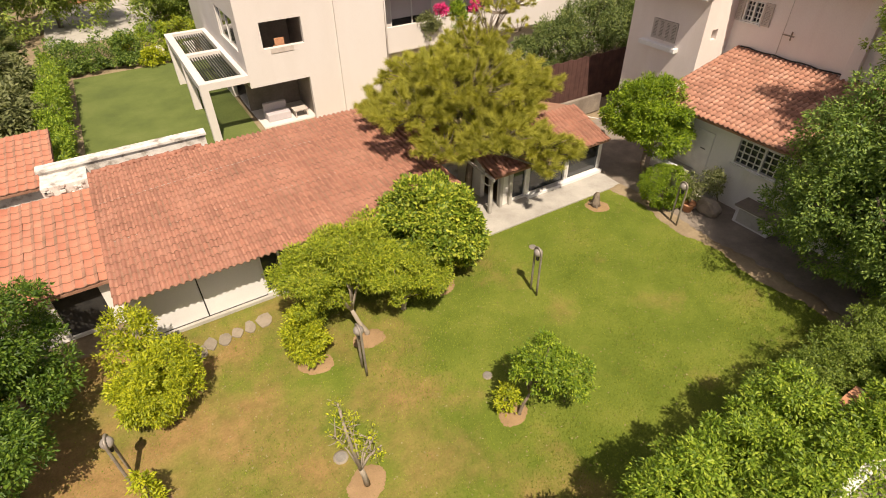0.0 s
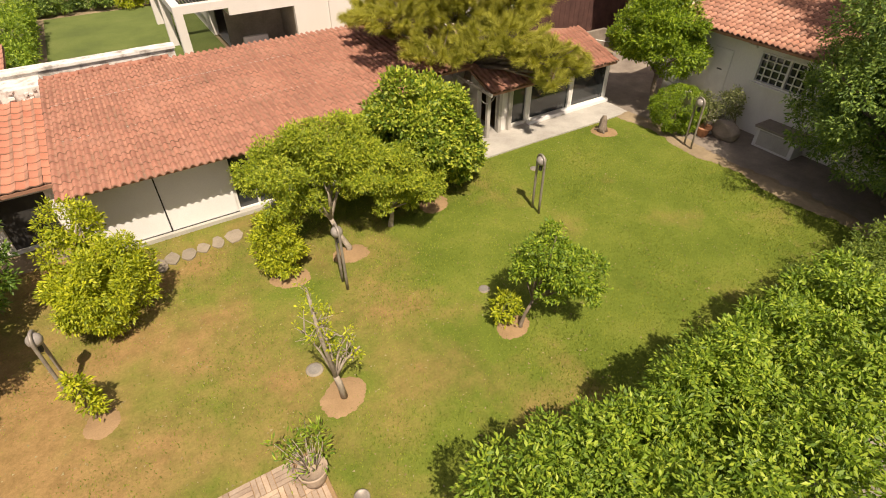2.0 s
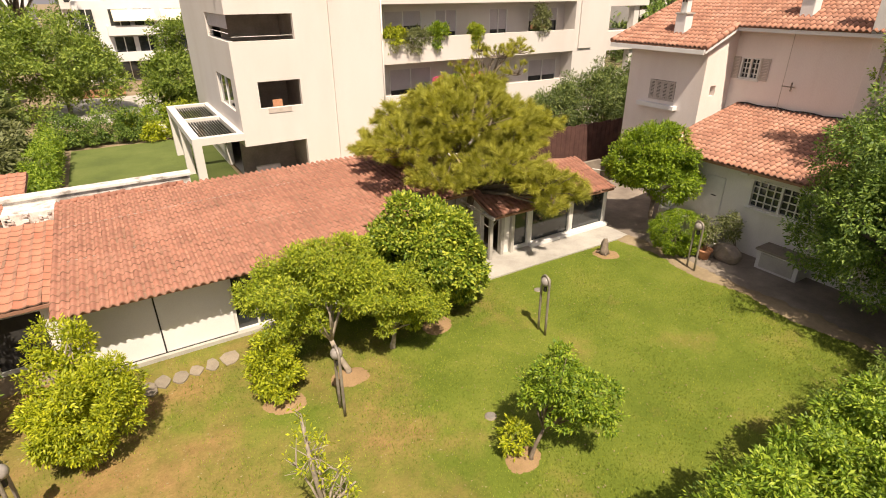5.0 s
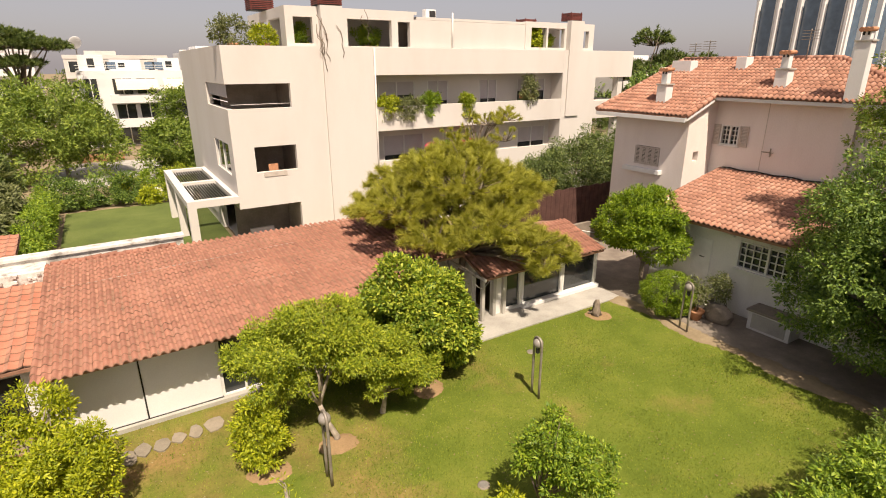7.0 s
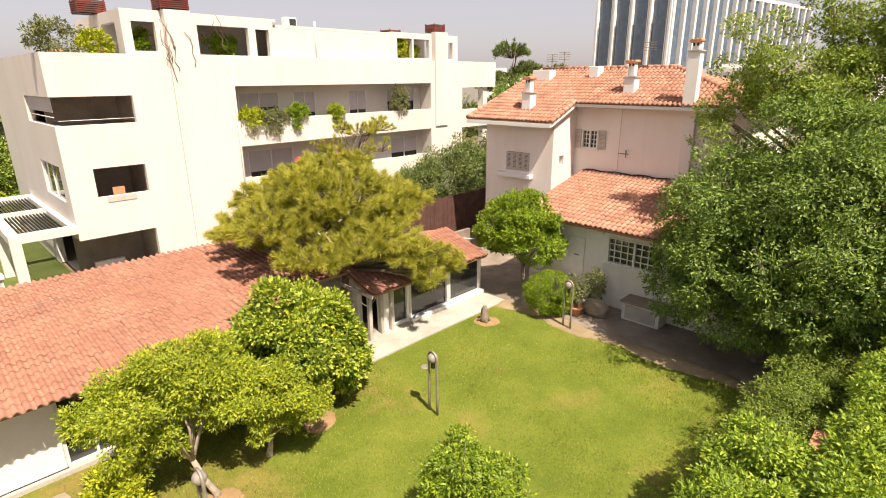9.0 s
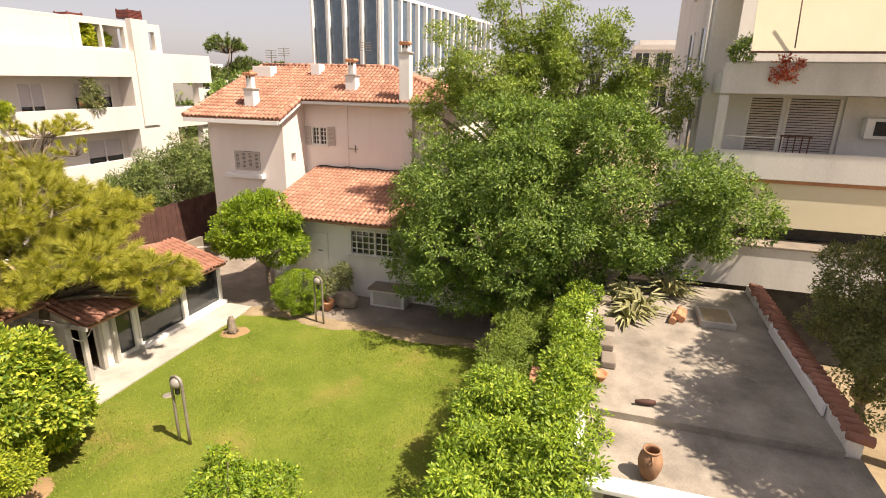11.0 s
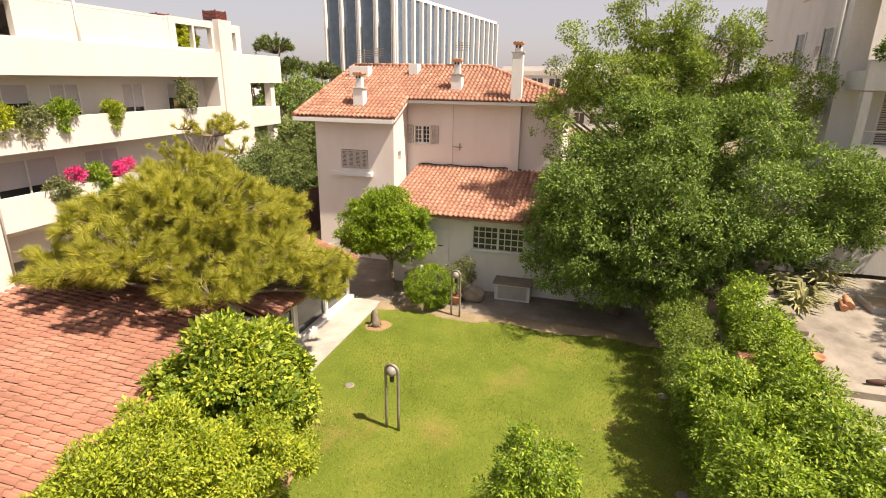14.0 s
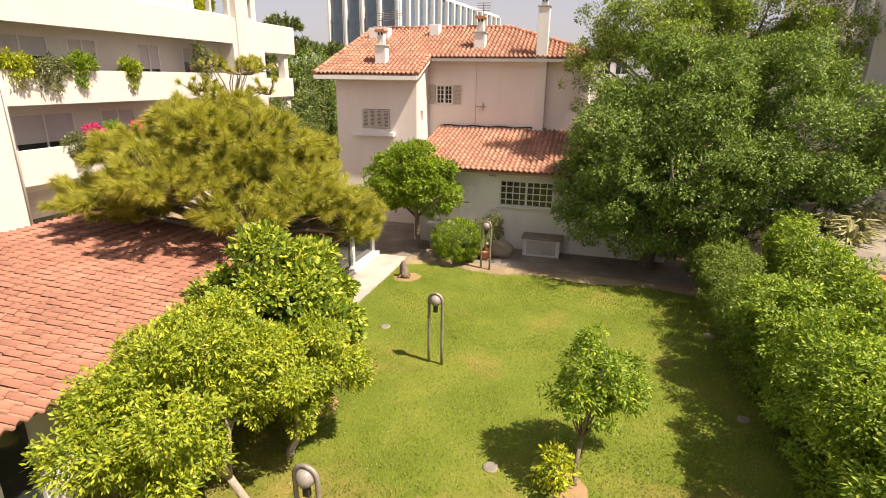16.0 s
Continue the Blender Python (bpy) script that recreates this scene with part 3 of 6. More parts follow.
# second house with the glass doors
lodge = thing("glazed_lodge", (14.5, 15.3, 0), "low lodge with glass doors and red tile roof", "house")
part("wall", wall_bm("y", 15.2, 0.2, 11.9, 17.65, 0, 2.06, [(12.5, 13.25, 0.14, 2.0), (13.4, 15.5, 0.16, 2.0), (15.62, 17.55, 0.16, 2.0)]), M_STUCCO, lodge)
part("side_wall", wall_bm("x", 17.0, 0.2, 15.4, 19.0, 0, 2.06, []), M_STUCCO, lodge)
part("side_wall", wall_bm("x", 11.6, 0.2, 16.2, 19.0, 0, 2.06, []), M_STUCCO, lodge)
part("back_wall", wall_bm("y", 19.0, 0.2, 11.6, 17.2, 0, 2.06, []), M_STUCCO, lodge)
for x0, x1 in ((12.5, 13.25), (13.4, 15.5), (15.62, 17.55)):
    w = part("glass_door", boxes((x0, x1, 15.27, 15.29, 0.14, 2.0)), M_GLASS, lodge, "dark glass sliding door")
    bars("frame_bar", [(x0 - 0.04, x0 + 0.05, 15.18, 15.33, 0.12, 2.0), (x1 - 0.05, x1 + 0.04, 15.18, 15.33, 0.12, 2.0), (x0 + 0.05, x1 - 0.05, 15.18, 15.33, 0.12, 0.2)], M_FRAME, w)
part("step", boxes((13.3, 17.65, 14.98, 15.2, 0.05, 0.2), bevel=0.02), M_WHITE, lodge)
for x, y in ((11.25, 15.0), (11.9, 15.15), (12.35, 15.1)):
    part("post", boxes((x - 0.07, x + 0.07, y - 0.07, y + 0.07, 0.05, 2.0), bevel=0.01), M_CONC, lodge)
E2Y, E2Z, R2Y, R2Z = 14.55, 1.98, 16.95, 2.72
roof2 = part("roof", slab_quad(bmesh.new(), [(11.1, E2Y + 0.05, E2Z - 0.03), (17.35, E2Y + 0.05, E2Z - 0.03), (17.35, R2Y, R2Z - 0.03), (11.1, R2Y, R2Z - 0.03)], 0.09), M_MORTAR, lodge)
roof2b = part("rear_roof", slab_quad(bmesh.new(), [(11.1, R2Y, R2Z - 0.03), (17.35, R2Y, R2Z - 0.03), (17.35, 19.3, 2.1), (11.1, 19.3, 2.1)], 0.09), M_MORTAR, lodge)
part("fascia", boxes((11.04, 11.1, E2Y, R2Y, 1.86, 1.98)), M_OLDWALL, lodge)

# open porch between the two roofs: dark recess with a rear wall
part("porch_wall", boxes((9.3, 11.6, 18.0, 18.2, 0.06, 2.4)), M_OLDWALL, lodge, "shaded porch wall")
part("porch_floor", boxes((9.3, 12.0, 15.6, 18.0, 0.0, 0.08)), M_CONC, lodge)

# ---- villa ----
villa = thing("villa", (25, 13, 0), "two-storey pinkish villa with a hipped tile roof", "house")
part("wing_wall", wall_bm("x", 22.7, 0.3, 15.05, 19.2, 0, 7.1, [(16.4, 17.85, 4.7, 5.62)]), M_VILLA, villa)
part("wing_side_wall", wall_bm("y", 15.05, 0.3, 23.0, 25.0, 0, 7.1, [(23.3, 23.7, 5.1, 5.55)]), M_VILLA, villa)
gable = bmesh.new()
gv = [[gable.verts.new((x, y, z)) for x, z in ((22.72, 7.1), (24.98, 7.1), (24.98, 8.28), (22.72, 7.34))] for y in (15.06, 15.34)]
gable.faces.new(gv[0][::-1]), gable.faces.new(gv[1])
for k in range(4):
    gable.faces.new((gv[0][k], gv[0][(k + 1) % 4], gv[1][(k + 1) % 4], gv[1][k]))
part("wing_gable", gable, M_VILLA, villa)
part("north_wall", wall_bm("y", 18.9, 0.3, 23.0, 31.0, 0, 7.4, []), M_VILLA, villa)
part("main_wall", wall_bm("x", 24.7, 0.3, 7.3, 15.05, 0, 7.98, [(13.83, 14.67, 5.86, 6.75)]), M_VILLA, villa)
part("south_wall", wall_bm("y", 7.3, 0.3, 25.0, 31.0, 0, 7.98, []), M_VILLA, villa)
part("back_wall", wall_bm("x", 30.7, 0.3, 7.6, 18.9, 0, 7.6, []), M_VILLA, villa)
part("flue", boxes((24.45, 24.7, 9.25, 9.75, 4.4, 8.2), bevel=0.02), M_VILLA, villa)
VS = 0.42
vz = lambda x: 7.2 + VS * (x - 22.05)
RX = 27.8
vroof = bmesh.new()
slab_quad(vroof, [(22.05, 14.85, vz(22.05)), (24.1, 14.85, vz(24.1)), (24.1, 6.65, vz(24.1)), (RX, 11.6, vz(RX)), (RX, 19.3, vz(RX)), (22.05, 20.0, vz(22.05))], 0.12)
slab_quad(vroof, [(24.1, 6.65, vz(24.1)), (31.5, 6.65, vz(24.1)), (RX, 11.6, vz(RX))], 0.12)
slab_quad(vroof, [(RX, 11.6, vz(RX)), (31.5, 6.65, vz(24.1)), (31.5, 19.6, vz(24.1)), (RX, 19.3, vz(RX))], 0.12)
slab_quad(vroof, [(22.05, 20.0, vz(22.05)), (RX, 19.3, vz(RX)), (31.5, 19.6, vz(24.1)), (31.5, 20.0, 7.2)], 0.12)
v_roof = part("roof", vroof, M_MORTAR, villa)
bars("eave_board", [(21.98, 22.04, 14.82, 20.0, 6.98, 7.16), (24.02, 24.08, 6.6, 14.8, 7.86, 8.0)], M_WHITE, villa)
part("verge_board", slab_quad(bmesh.new(), [(22.02, 14.79, 7.17), (24.08, 14.79, 8.03), (24.08, 14.85, 8.03), (22.02, 14.85, 7.17)], 0.17), M_WHITE, villa)
# lower wing under the lean-to roof
part("annex_wall", wall_bm("x", 20.1, 0.25, 3.6, 14.3, 0, 3.5, [(8.2, 10.47, 1.93, 3.04), (13.4, 13.9, 2.2, 3.0)]), M_STUCCO, villa)
part("annex_side_wall", wall_bm("y", 14.05, 0.25, 20.35, 24.7, 0, 3.9, []), M_STUCCO, villa)
part("annex_end_wall", wall_bm("y", 3.6, 0.25, 20.35, 24.7, 0, 3.5, []), M_STUCCO, villa)
AE, AT = (19.4, 3.48), (24.72, 4.72)
aroof = part("lean_to_roof", slab_quad(bmesh.new(), [(AE[0], 3.3, AE[1]), (AT[0], 3.3, AT[1]), (AT[0], 14.5, AT[1]), (AE[0], 14.5, AE[1])], 0.1), M_MORTAR, villa)


def grid_window(parent, axis, at, u0, u1, z0, z1, cols, rows, halves=1, bar=0.025, frame=0.06, out=0.03):
    """A dark pane behind a white frame with glazing bars; `out` is the side of the wall's face."""
    ax = lambda d0, d1, a, b, c, e: (at + d0, at + d1, a, b, c, e) if axis == "x" else (a, b, at + d0, at + d1, c, e)
    w = part("window", boxes(ax(0.12, 0.14, u0, u1, z0, z1)), M_GLASS, parent)
    rows_ = [ax(-out, 0.16, u0 - 0.02, u0 + frame, z0, z1), ax(-out, 0.16, u1 - frame, u1 + 0.02, z0, z1), ax(-out, 0.16, u0 + frame, u1 - frame, z1 - frame, z1), ax(-out, 0.16, u0 + frame, u1 - frame, z0, z0 + frame)]
    bars("frame_bar", rows_, M_FRAME, w)
    span = (u1 - u0) / halves
    for h in range(halves):
        a, b = u0 + h * span, u0 + (h + 1) * span
        if h:
            part("mullion", boxes(ax(-0.01, 0.1, a - 0.045, a + 0.045, z0 + frame, z1 - frame)), M_FRAME, w)
        for c in range(1, cols):
            u = a + (b - a) * c / cols
            part("glazing_bar", boxes(ax(0.03, 0.07, u - bar / 2, u + bar / 2, z0 + frame, z1 - frame)), M_FRAME, w)
        for r in range(1, rows):
            z = z0 + (z1 - z0) * r / rows
            part("glazing_bar", boxes(ax(0.035, 0.075, a + frame, b - frame, z - bar / 2, z + bar / 2)), M_FRAME, w)
    part("window_sill", boxes(ax(-0.09, 0.0, u0 - 0.08, u1 + 0.08, z0 - 0.07, z0 - 0.003), bevel=0.01), M_FRAME, w)
    return w


grid_window(villa, "x", 20.1, 8.2, 10.47, 1.93, 3.04, 4, 4, 2, 0.04)
grid_window(villa, "x", 20.1, 13.4, 13.9, 2.2, 3.0, 2, 4, 1, 0.04)
grid_window(villa, "x", 24.7, 13.83, 14.67, 5.86, 6.75, 2, 4, 2, 0.03, 0.05)


def shutter(parent, axis, at, u0, u1, z0, z1):
    ax = lambda d0, d1, a, b, c, e: (at + d0, at + d1, a, b, c, e) if axis == "x" else (a, b, at + d0, at + d1, c, e)
    s = part("shutter", boxes(ax(-0.05, -0.01, u0, u0 + 0.07, z0, z1), ax(-0.05, -0.01, u1 - 0.07, u1, z0, z1), ax(-0.05, -0.01, u0 + 0.07, u1 - 0.07, z0, z0 + 0.08), ax(-0.05, -0.01, u0 + 0.07, u1 - 0.07, z1 - 0.08, z1)), M_WOOD, parent)
    n = int((z1 - z0 - 0.16) / 0.06)
    for k in range(n):
        z = z0 + 0.09 + k * (z1 - z0 - 0.17) / n
        part("slat", boxes(ax(-0.045, -0.02, u0 + 0.07, u1 - 0.07, z, z + 0.04)), M_WOOD, s)
    return s


for k in range(4):
    shutter(villa, "x", 22.72, 16.42 + 0.355 * k, 16.42 + 0.355 * k + 0.345, 4.72, 5.6)
part("window_pane", boxes((22.82, 22.84, 16.4, 17.85, 4.7, 5.62)), M_GLASS, villa)
part("flower_shelf", boxes((22.4, 22.7, 16.15, 18.3, 4.36, 4.56), bevel=0.015), M_WHITE, villa)
shutter(villa, "x", 24.7, 13.38, 13.79, 5.84, 6.77)
shutter(villa, "x", 24.68, 14.71, 15.03, 5.84, 6.77)


def chimney(parent, x, y, z0, z1, w, d, cap=0.0):
    c = part("chimney", boxes((x - w / 2, x + w / 2, y - d / 2, y + d / 2, z0, z1), bevel=0.015), M_WHITE, parent)
    if cap:
        p = part("pot", boxes((x - w * 0.3, x + w * 0.3, y - d * 0.3, y + d * 0.3, z1, z1 + cap), bevel=0.02), M_WHITE, c, "narrow plastered chimney pot")
        part("slab", boxes((x - w * 0.6, x + w * 0.6, y - d * 0.6, y + d * 0.6, z1 - 0.06, z1), bevel=0.01), M_CONC, c)
        for k in (-1, 1):
            part("vent", boxes((x - w * 0.34, x + w * 0.34, y + k * d * 0.15 - 0.035, y + k * d * 0.15 + 0.035, z1 + cap - 0.16, z1 + cap - 0.04)), M_DARK, p)
        for k in range(3):
            part("cap_tile", tube(bmesh.new(), [(x - w * 0.55, y + (k - 1) * d * 0.3, z1 + cap + 0.03), (x + w * 0.55, y + (k - 1) * d * 0.3, z1 + cap + 0.05)], [d * 0.17, d * 0.15], 8), M_TERRA, p)


chimney(villa, 24.3, 9.5, 7.9, 10.25, 0.42, 0.5, 0.32)
chimney(villa, 23.3, 17.0, 7.5, 8.55, 0.5, 0.52, 0.6)
chimney(villa, 25.2, 12.6, 8.3, 9.25, 0.5, 0.52, 0.6)
chimney(villa, 26.9, 15.4, 9.0, 9.75, 0.6, 0.5)
chimney(villa, 26.6, 18.4, 8.9, 9.6, 0.6, 1.1)

# ---- apartment block behind the garden houses ----
apt = thing("apartment_block", (18, 32, 0), "cream modernist apartment block with deep balconies", "apartment building")
FY = 28.2
part("west_block_wall", wall_bm("y", FY, 0.3, 5.4, 13.4, 0, 10.35, [(5.4, 8.57, 7.39, 8.58), (6.45, 8.6, 4.19, 5.5), (5.4, 8.6, 0, 2.4)]), M_APT, apt)
part("pier", boxes((10.4, 13.2, FY - 0.12, FY, 0, 10.36)), M_APT, apt)
part("west_side_wall", wall_bm("x", 5.4, 0.3, FY + 0.3, 42, 0, 10.35, [(FY + 0.3, 33.5, 7.39, 8.58), (FY + 1.0, 33.0, 4.0, 5.6), (FY + 0.3, 34, 0, 2.4)]), M_APT, apt)
for z in (0.02, 3.0, 6.1, 9.2):
    part("floor_slab", boxes((5.7, 27.4, FY + 0.3, 42, z - 0.22, z)), M_APT, apt)
# the rooms' dimness is put into these walls' dark colour
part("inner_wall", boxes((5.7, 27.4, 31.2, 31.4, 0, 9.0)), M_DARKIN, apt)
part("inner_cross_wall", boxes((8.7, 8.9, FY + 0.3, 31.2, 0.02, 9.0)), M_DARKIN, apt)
part("back_wall", boxes((5.4, 30.5, 42, 42.3, 0, 10.3)), M_APT, apt)
side_glass = part("window", boxes((5.52, 5.54, FY + 1.05, 32.9, 4.02, 5.58)), M_GLASS, apt)
bars("frame_bar", [(5.46, 5.52, y, y + 0.06, 4.02, 5.58) for y in (FY + 1.05, 31.05, 32.84)], M_FRAME, side_glass)
part("screen_blind", boxes((5.5, 5.52, FY + 0.35, 33.4, 7.95, 8.56)), M_SHUTTER, apt, "half-lowered grey screen blind")
part("balcony_rail", tube(bmesh.new(), [(5.5, FY + 0.3, 7.75), (5.5, 33.4, 7.75)], 0.02, 6), M_FRAME, apt)
part("balcony_rail", tube(bmesh.new(), [(5.6, FY + 0.12, 7.6), (8.5, FY + 0.12, 7.6)], 0.015, 6), M_FRAME, apt)
part("gutter_pipe", tube(bmesh.new(), [(13.32, FY - 0.06, 0.1), (13.32, FY - 0.06, 10.3)], 0.05, 8), M_APT, apt)
# balcony fronts between the piers
part("parapet", boxes((13.4, 27.4, FY, FY + 0.2, 5.85, 7.2), bevel=0.01), M_APT, apt)
part("parapet", boxes((13.4, 27.4, FY, FY + 0.2, 2.75, 4.15), bevel=0.01), M_APT, apt)
part("parapet", boxes((13.4, 27.4, FY, FY + 0.25, 8.9, 10.35), bevel=0.01), M_APT, apt)
part("balcony_rear_wall", wall_bm("y", FY + 1.1, 0.2, 13.4, 27.4, 0, 9.0, [(14.0, 16.4, 7.0, 8.5), (17.3, 18.8, 6.2, 8.5), (21.2, 22.6, 6.2, 8.5), (24.3, 26.8, 7.0, 8.5), (14.2, 17, 3.1, 5.4), (18.4, 20.4, 3.1, 5.4), (24.5, 27.0, 3.3, 5.3), (14, 18, 0, 2.3)]), M_APT, apt)
for x0, x1, z0, z1 in ((14.0, 16.4, 7.0, 8.5), (17.3, 18.8, 6.2, 8.5), (21.2, 22.6, 6.2, 8.5), (24.3, 26.8, 7.0, 8.5), (14.2, 17, 3.1, 5.4), (18.4, 20.4, 3.1, 5.4), (24.5, 27.0, 3.3, 5.3), (14, 18, 0, 2.3)):
    w = part("window", boxes((x0, x1, FY + 1.2, FY + 1.22, z0, z1)), M_GLASS, apt)
    part("roller_blind", boxes((x0, x1, FY + 1.14, FY + 1.19, z1 - (z1 - z0) * 0.5, z1)), M_SHUTTER, w)
    bars("frame_bar", [(x0, x0 + 0.06, FY + 1.08, FY + 1.14, z0, z1), (x1 - 0.06, x1, FY + 1.08, FY + 1.14, z0, z1), ((x0 + x1) / 2 - 0.03, (x0 + x1) / 2 + 0.03, FY + 1.08, FY + 1.14, z0, z1)], M_FRAME, w)
part("east_pier", boxes((27.4, 30.6, FY, FY + 5, 0, 10.35)), M_APT, apt)
part("end_band", boxes((30.6, 34.4, FY, 36, 8.55, 10.35), bevel=0.01), M_APT, apt)
part("end_band", boxes((30.6, 33.9, FY, 36, 5.7, 6.95), bevel=0.01), M_APT, apt)
part("end_band", boxes((30.6, 33.9, FY, 36, 2.7, 4.0), bevel=0.01), M_APT, apt)
part("end_wall", boxes((30.6, 31.2, FY + 2.5, 36, 0, 8.55)), M_APT, apt)
part("end_pier", boxes((33.2, 33.7, FY + 0.2, FY + 0.7, 0, 8.55)), M_APT, apt)
# roof storey, set in frames
part("roof_deck", boxes((5.7, 30.6, FY + 0.3, 42, 10.0, 10.12)), M_CONC, apt)
part("roof_storey_wall", wall_bm("y", FY + 0.3, 0.3, 8.7, 16.0, 10.1, 12.1, [(9.1, 10.1, 10.5, 11.75), (12.0, 14.6, 10.4, 11.75), (15.0, 15.75, 10.4, 11.7)]), M_APT, apt)
part("roof_storey_side", wall_bm("x", 8.7, 0.3, FY + 0.6, 36, 10.1, 12.1, [(FY + 1.2, 33.5, 10.4, 11.75)]), M_APT, apt)
part("roof_storey_rear", boxes((8.7, 30, 31.5, 31.8, 10.1, 12.0)), M_APT, apt)
part("roof_storey_top", boxes((8.7, 16.2, FY + 0.3, 36, 12.1, 12.25)), M_APT, apt)
part("roof_storey_wall", wall_bm("y", FY + 0.35, 0.3, 16.0, 24.2, 10.1, 11.85, []), M_APT, apt)
part("roof_storey_wall", wall_bm("y", FY + 0.3, 0.3, 24.2, 30.4, 10.1, 12.05, [(24.7, 26.0, 10.5, 11.7), (26.15, 27.6, 10.5, 11.7), (29.4, 29.9, 10.5, 11.6)]), M_APT, apt)
part("roof_storey_top", boxes((16.2, 30.4, FY + 0.35, 36, 11.86, 12.0)), M_APT, apt)
part("flue_pier", boxes((10.42, 11.6, FY - 0.1, FY + 0.298, 10.36, 12.3)), M_APT, apt)
part("flue_pier", boxes((27.8, 29.0, FY - 0.1, FY + 0.298, 6.0, 12.2)), M_APT, apt)


def slat_cover(x0, x1, y0, y1, z0, z1):
    c = part("stack_cover", boxes((x0 + 0.05, x1 - 0.05, y0 + 0.05, y1 - 0.05, z0, z1 - 0.05)), M_DARK, apt, "dark red slatted cover")
    for px in (x0, x1 - 0.06):
        for py in (y0, y1 - 0.06):
            part("cover_post", boxes((px, px + 0.06, py, py + 0.06, z0, z1)), M_REDWOOD, c)
    n = 6
    for k in range(n):
        z = z0 + 0.05 + (z1 - z0 - 0.1) * k / n
        part("slat", boxes((x0, x1, y0 - 0.03, y0, z, z + 0.05), (x0, x1, y1, y1 + 0.03, z, z + 0.05), (x0 - 0.03, x0, y0, y1, z, z + 0.05), (x1, x1 + 0.03, y0, y1, z, z + 0.05)), M_REDWOOD, c)


slat_cover(10.35, 11.6, FY - 0.05, FY + 1.0, 12.32, 12.95)
slat_cover(7.9, 9.1, FY + 3.5, FY + 4.6, 12.25, 12.9)
slat_cover(27.9, 28.9, FY + 0.1, FY + 1.0, 12.2, 12.75)
slat_cover(26.4, 27.4, FY + 3.0, FY + 4.0, 12.0, 12.5)
# pergola over the veranda
perg = thing("pergola", (4.2, 33, 0), "white concrete pergola with dark slatted panels", "pergola")
for y in (28.35, 33.4, 38.2):
    part("post", boxes((2.95, 3.35, y - 0.2, y + 0.2, 0, 2.75), bevel=0.01), M_APT, perg)
    part("beam", boxes((2.95, 5.4, y - 0.2, y + 0.2, 2.75, 3.1)), M_APT, perg)
bars("beam", [(2.95, 3.35, 28.55, 33.2, 2.75, 3.1), (2.95, 3.35, 33.6, 38.0, 2.75, 3.1)], M_APT, perg)
bars("beam", [(5.15, 5.4, 28.55, 33.2, 2.75, 3.1), (5.15, 5.4, 33.6, 38.0, 2.75, 3.1)], M_APT, perg)
for y0, y1 in ((28.75, 33.0), (33.8, 37.8)):
    for k in range(12):
        x = 3.45 + k * 0.14
        part("slat", boxes((x, x + 0.05, y0, y1, 2.9, 3.0)), M_DARK, perg)

# ---- grey apartment building on the far side of the terrace ----
grey = thing("balcony_building", (21, -8, 0), "grey apartment building with stained balcony bands", "apartment building")
part("wall", wall_bm("x", 22.0, 0.3, -18, -2.6, 0, 18, [(-5.2, -4.15, 6.6, 8.7), (-6.9, -5.35, 6.6, 8.7), (-16, -3.4, 9.9, 11.9)]), M_GREYWALL, grey)
part("side_wall", wall_bm("y", -2.9, 0.3, 22.3, 34, 0, 18, [(24, 25, 7.0, 10.5)]), M_GREYWALL, grey)
for x0, z0 in ((23.2, 6.6), (23.2, 9.6), (23.2, 12.6), (26.4, 6.6), (26.4, 9.6), (26.4, 12.6)):
    w = part("window", boxes((x0, x0 + 1.1, -2.62, -2.58, z0, z0 + 1.5)), M_GLASS, grey)
    bars("frame_bar", [(x0 - 0.06, x0, -2.6, -2.54, z0 - 0.06, z0 + 1.56), (x0 + 1.1, x0 + 1.16, -2.6, -2.54, z0 - 0.06, z0 + 1.56), (x0 - 0.12, x0 + 1.22, -2.6, -2.46, z0 - 0.12, z0 - 0.06)], M_FRAME, w)
part("downpipe", tube(bmesh.new(), [(22.6, -2.52, 0), (22.6, -2.52, 18)], 0.06, 8), M_FRAME, grey)
part("back_wall", boxes((33.7, 34, -18, -2.9, 0, 18)), M_GREYWALL, grey)
for z0, z1 in ((6.15, 7.05), (8.85, 9.8), (12.1, 13.1), (15.2, 16.2)):
    part("balcony", boxes((20.3, 20.5, -18, -2.85, z0, z1), (20.5, 22.0, -18, -2.85, z0, z0 + 0.2), (20.5, 22.0, -3.05, -2.85, z0 + 0.2, z1 - 0.3), bevel=0.01), M_GREYWALL, grey)
part("column", boxes((20.32, 20.62, -3.15, -2.87, 0, 8.8)), M_GREYWALL, grey)
part("base_band", boxes((20.4, 20.7, -18, -2.9, 4.55, 6.02)), M_AWNING, grey)
part("red_band", boxes((20.36, 20.7, -18, -2.9, 6.03, 6.14)), M_TERRA, grey, "thin red painted band")
# near-black strip stands in for the shade under the cream band
part("gap_shade", boxes((20.7, 20.8, -18, -2.9, 4.1, 4.54)), M_DARK, grey)
part("awning", slab_quad(bmesh.new(), [(19.85, -16, 10.12), (19.85, -3.45, 10.12), (20.28, -3.45, 12.1), (20.28, -16, 12.1)], 0.03), M_AWNING, grey, "lowered cream canvas awning")
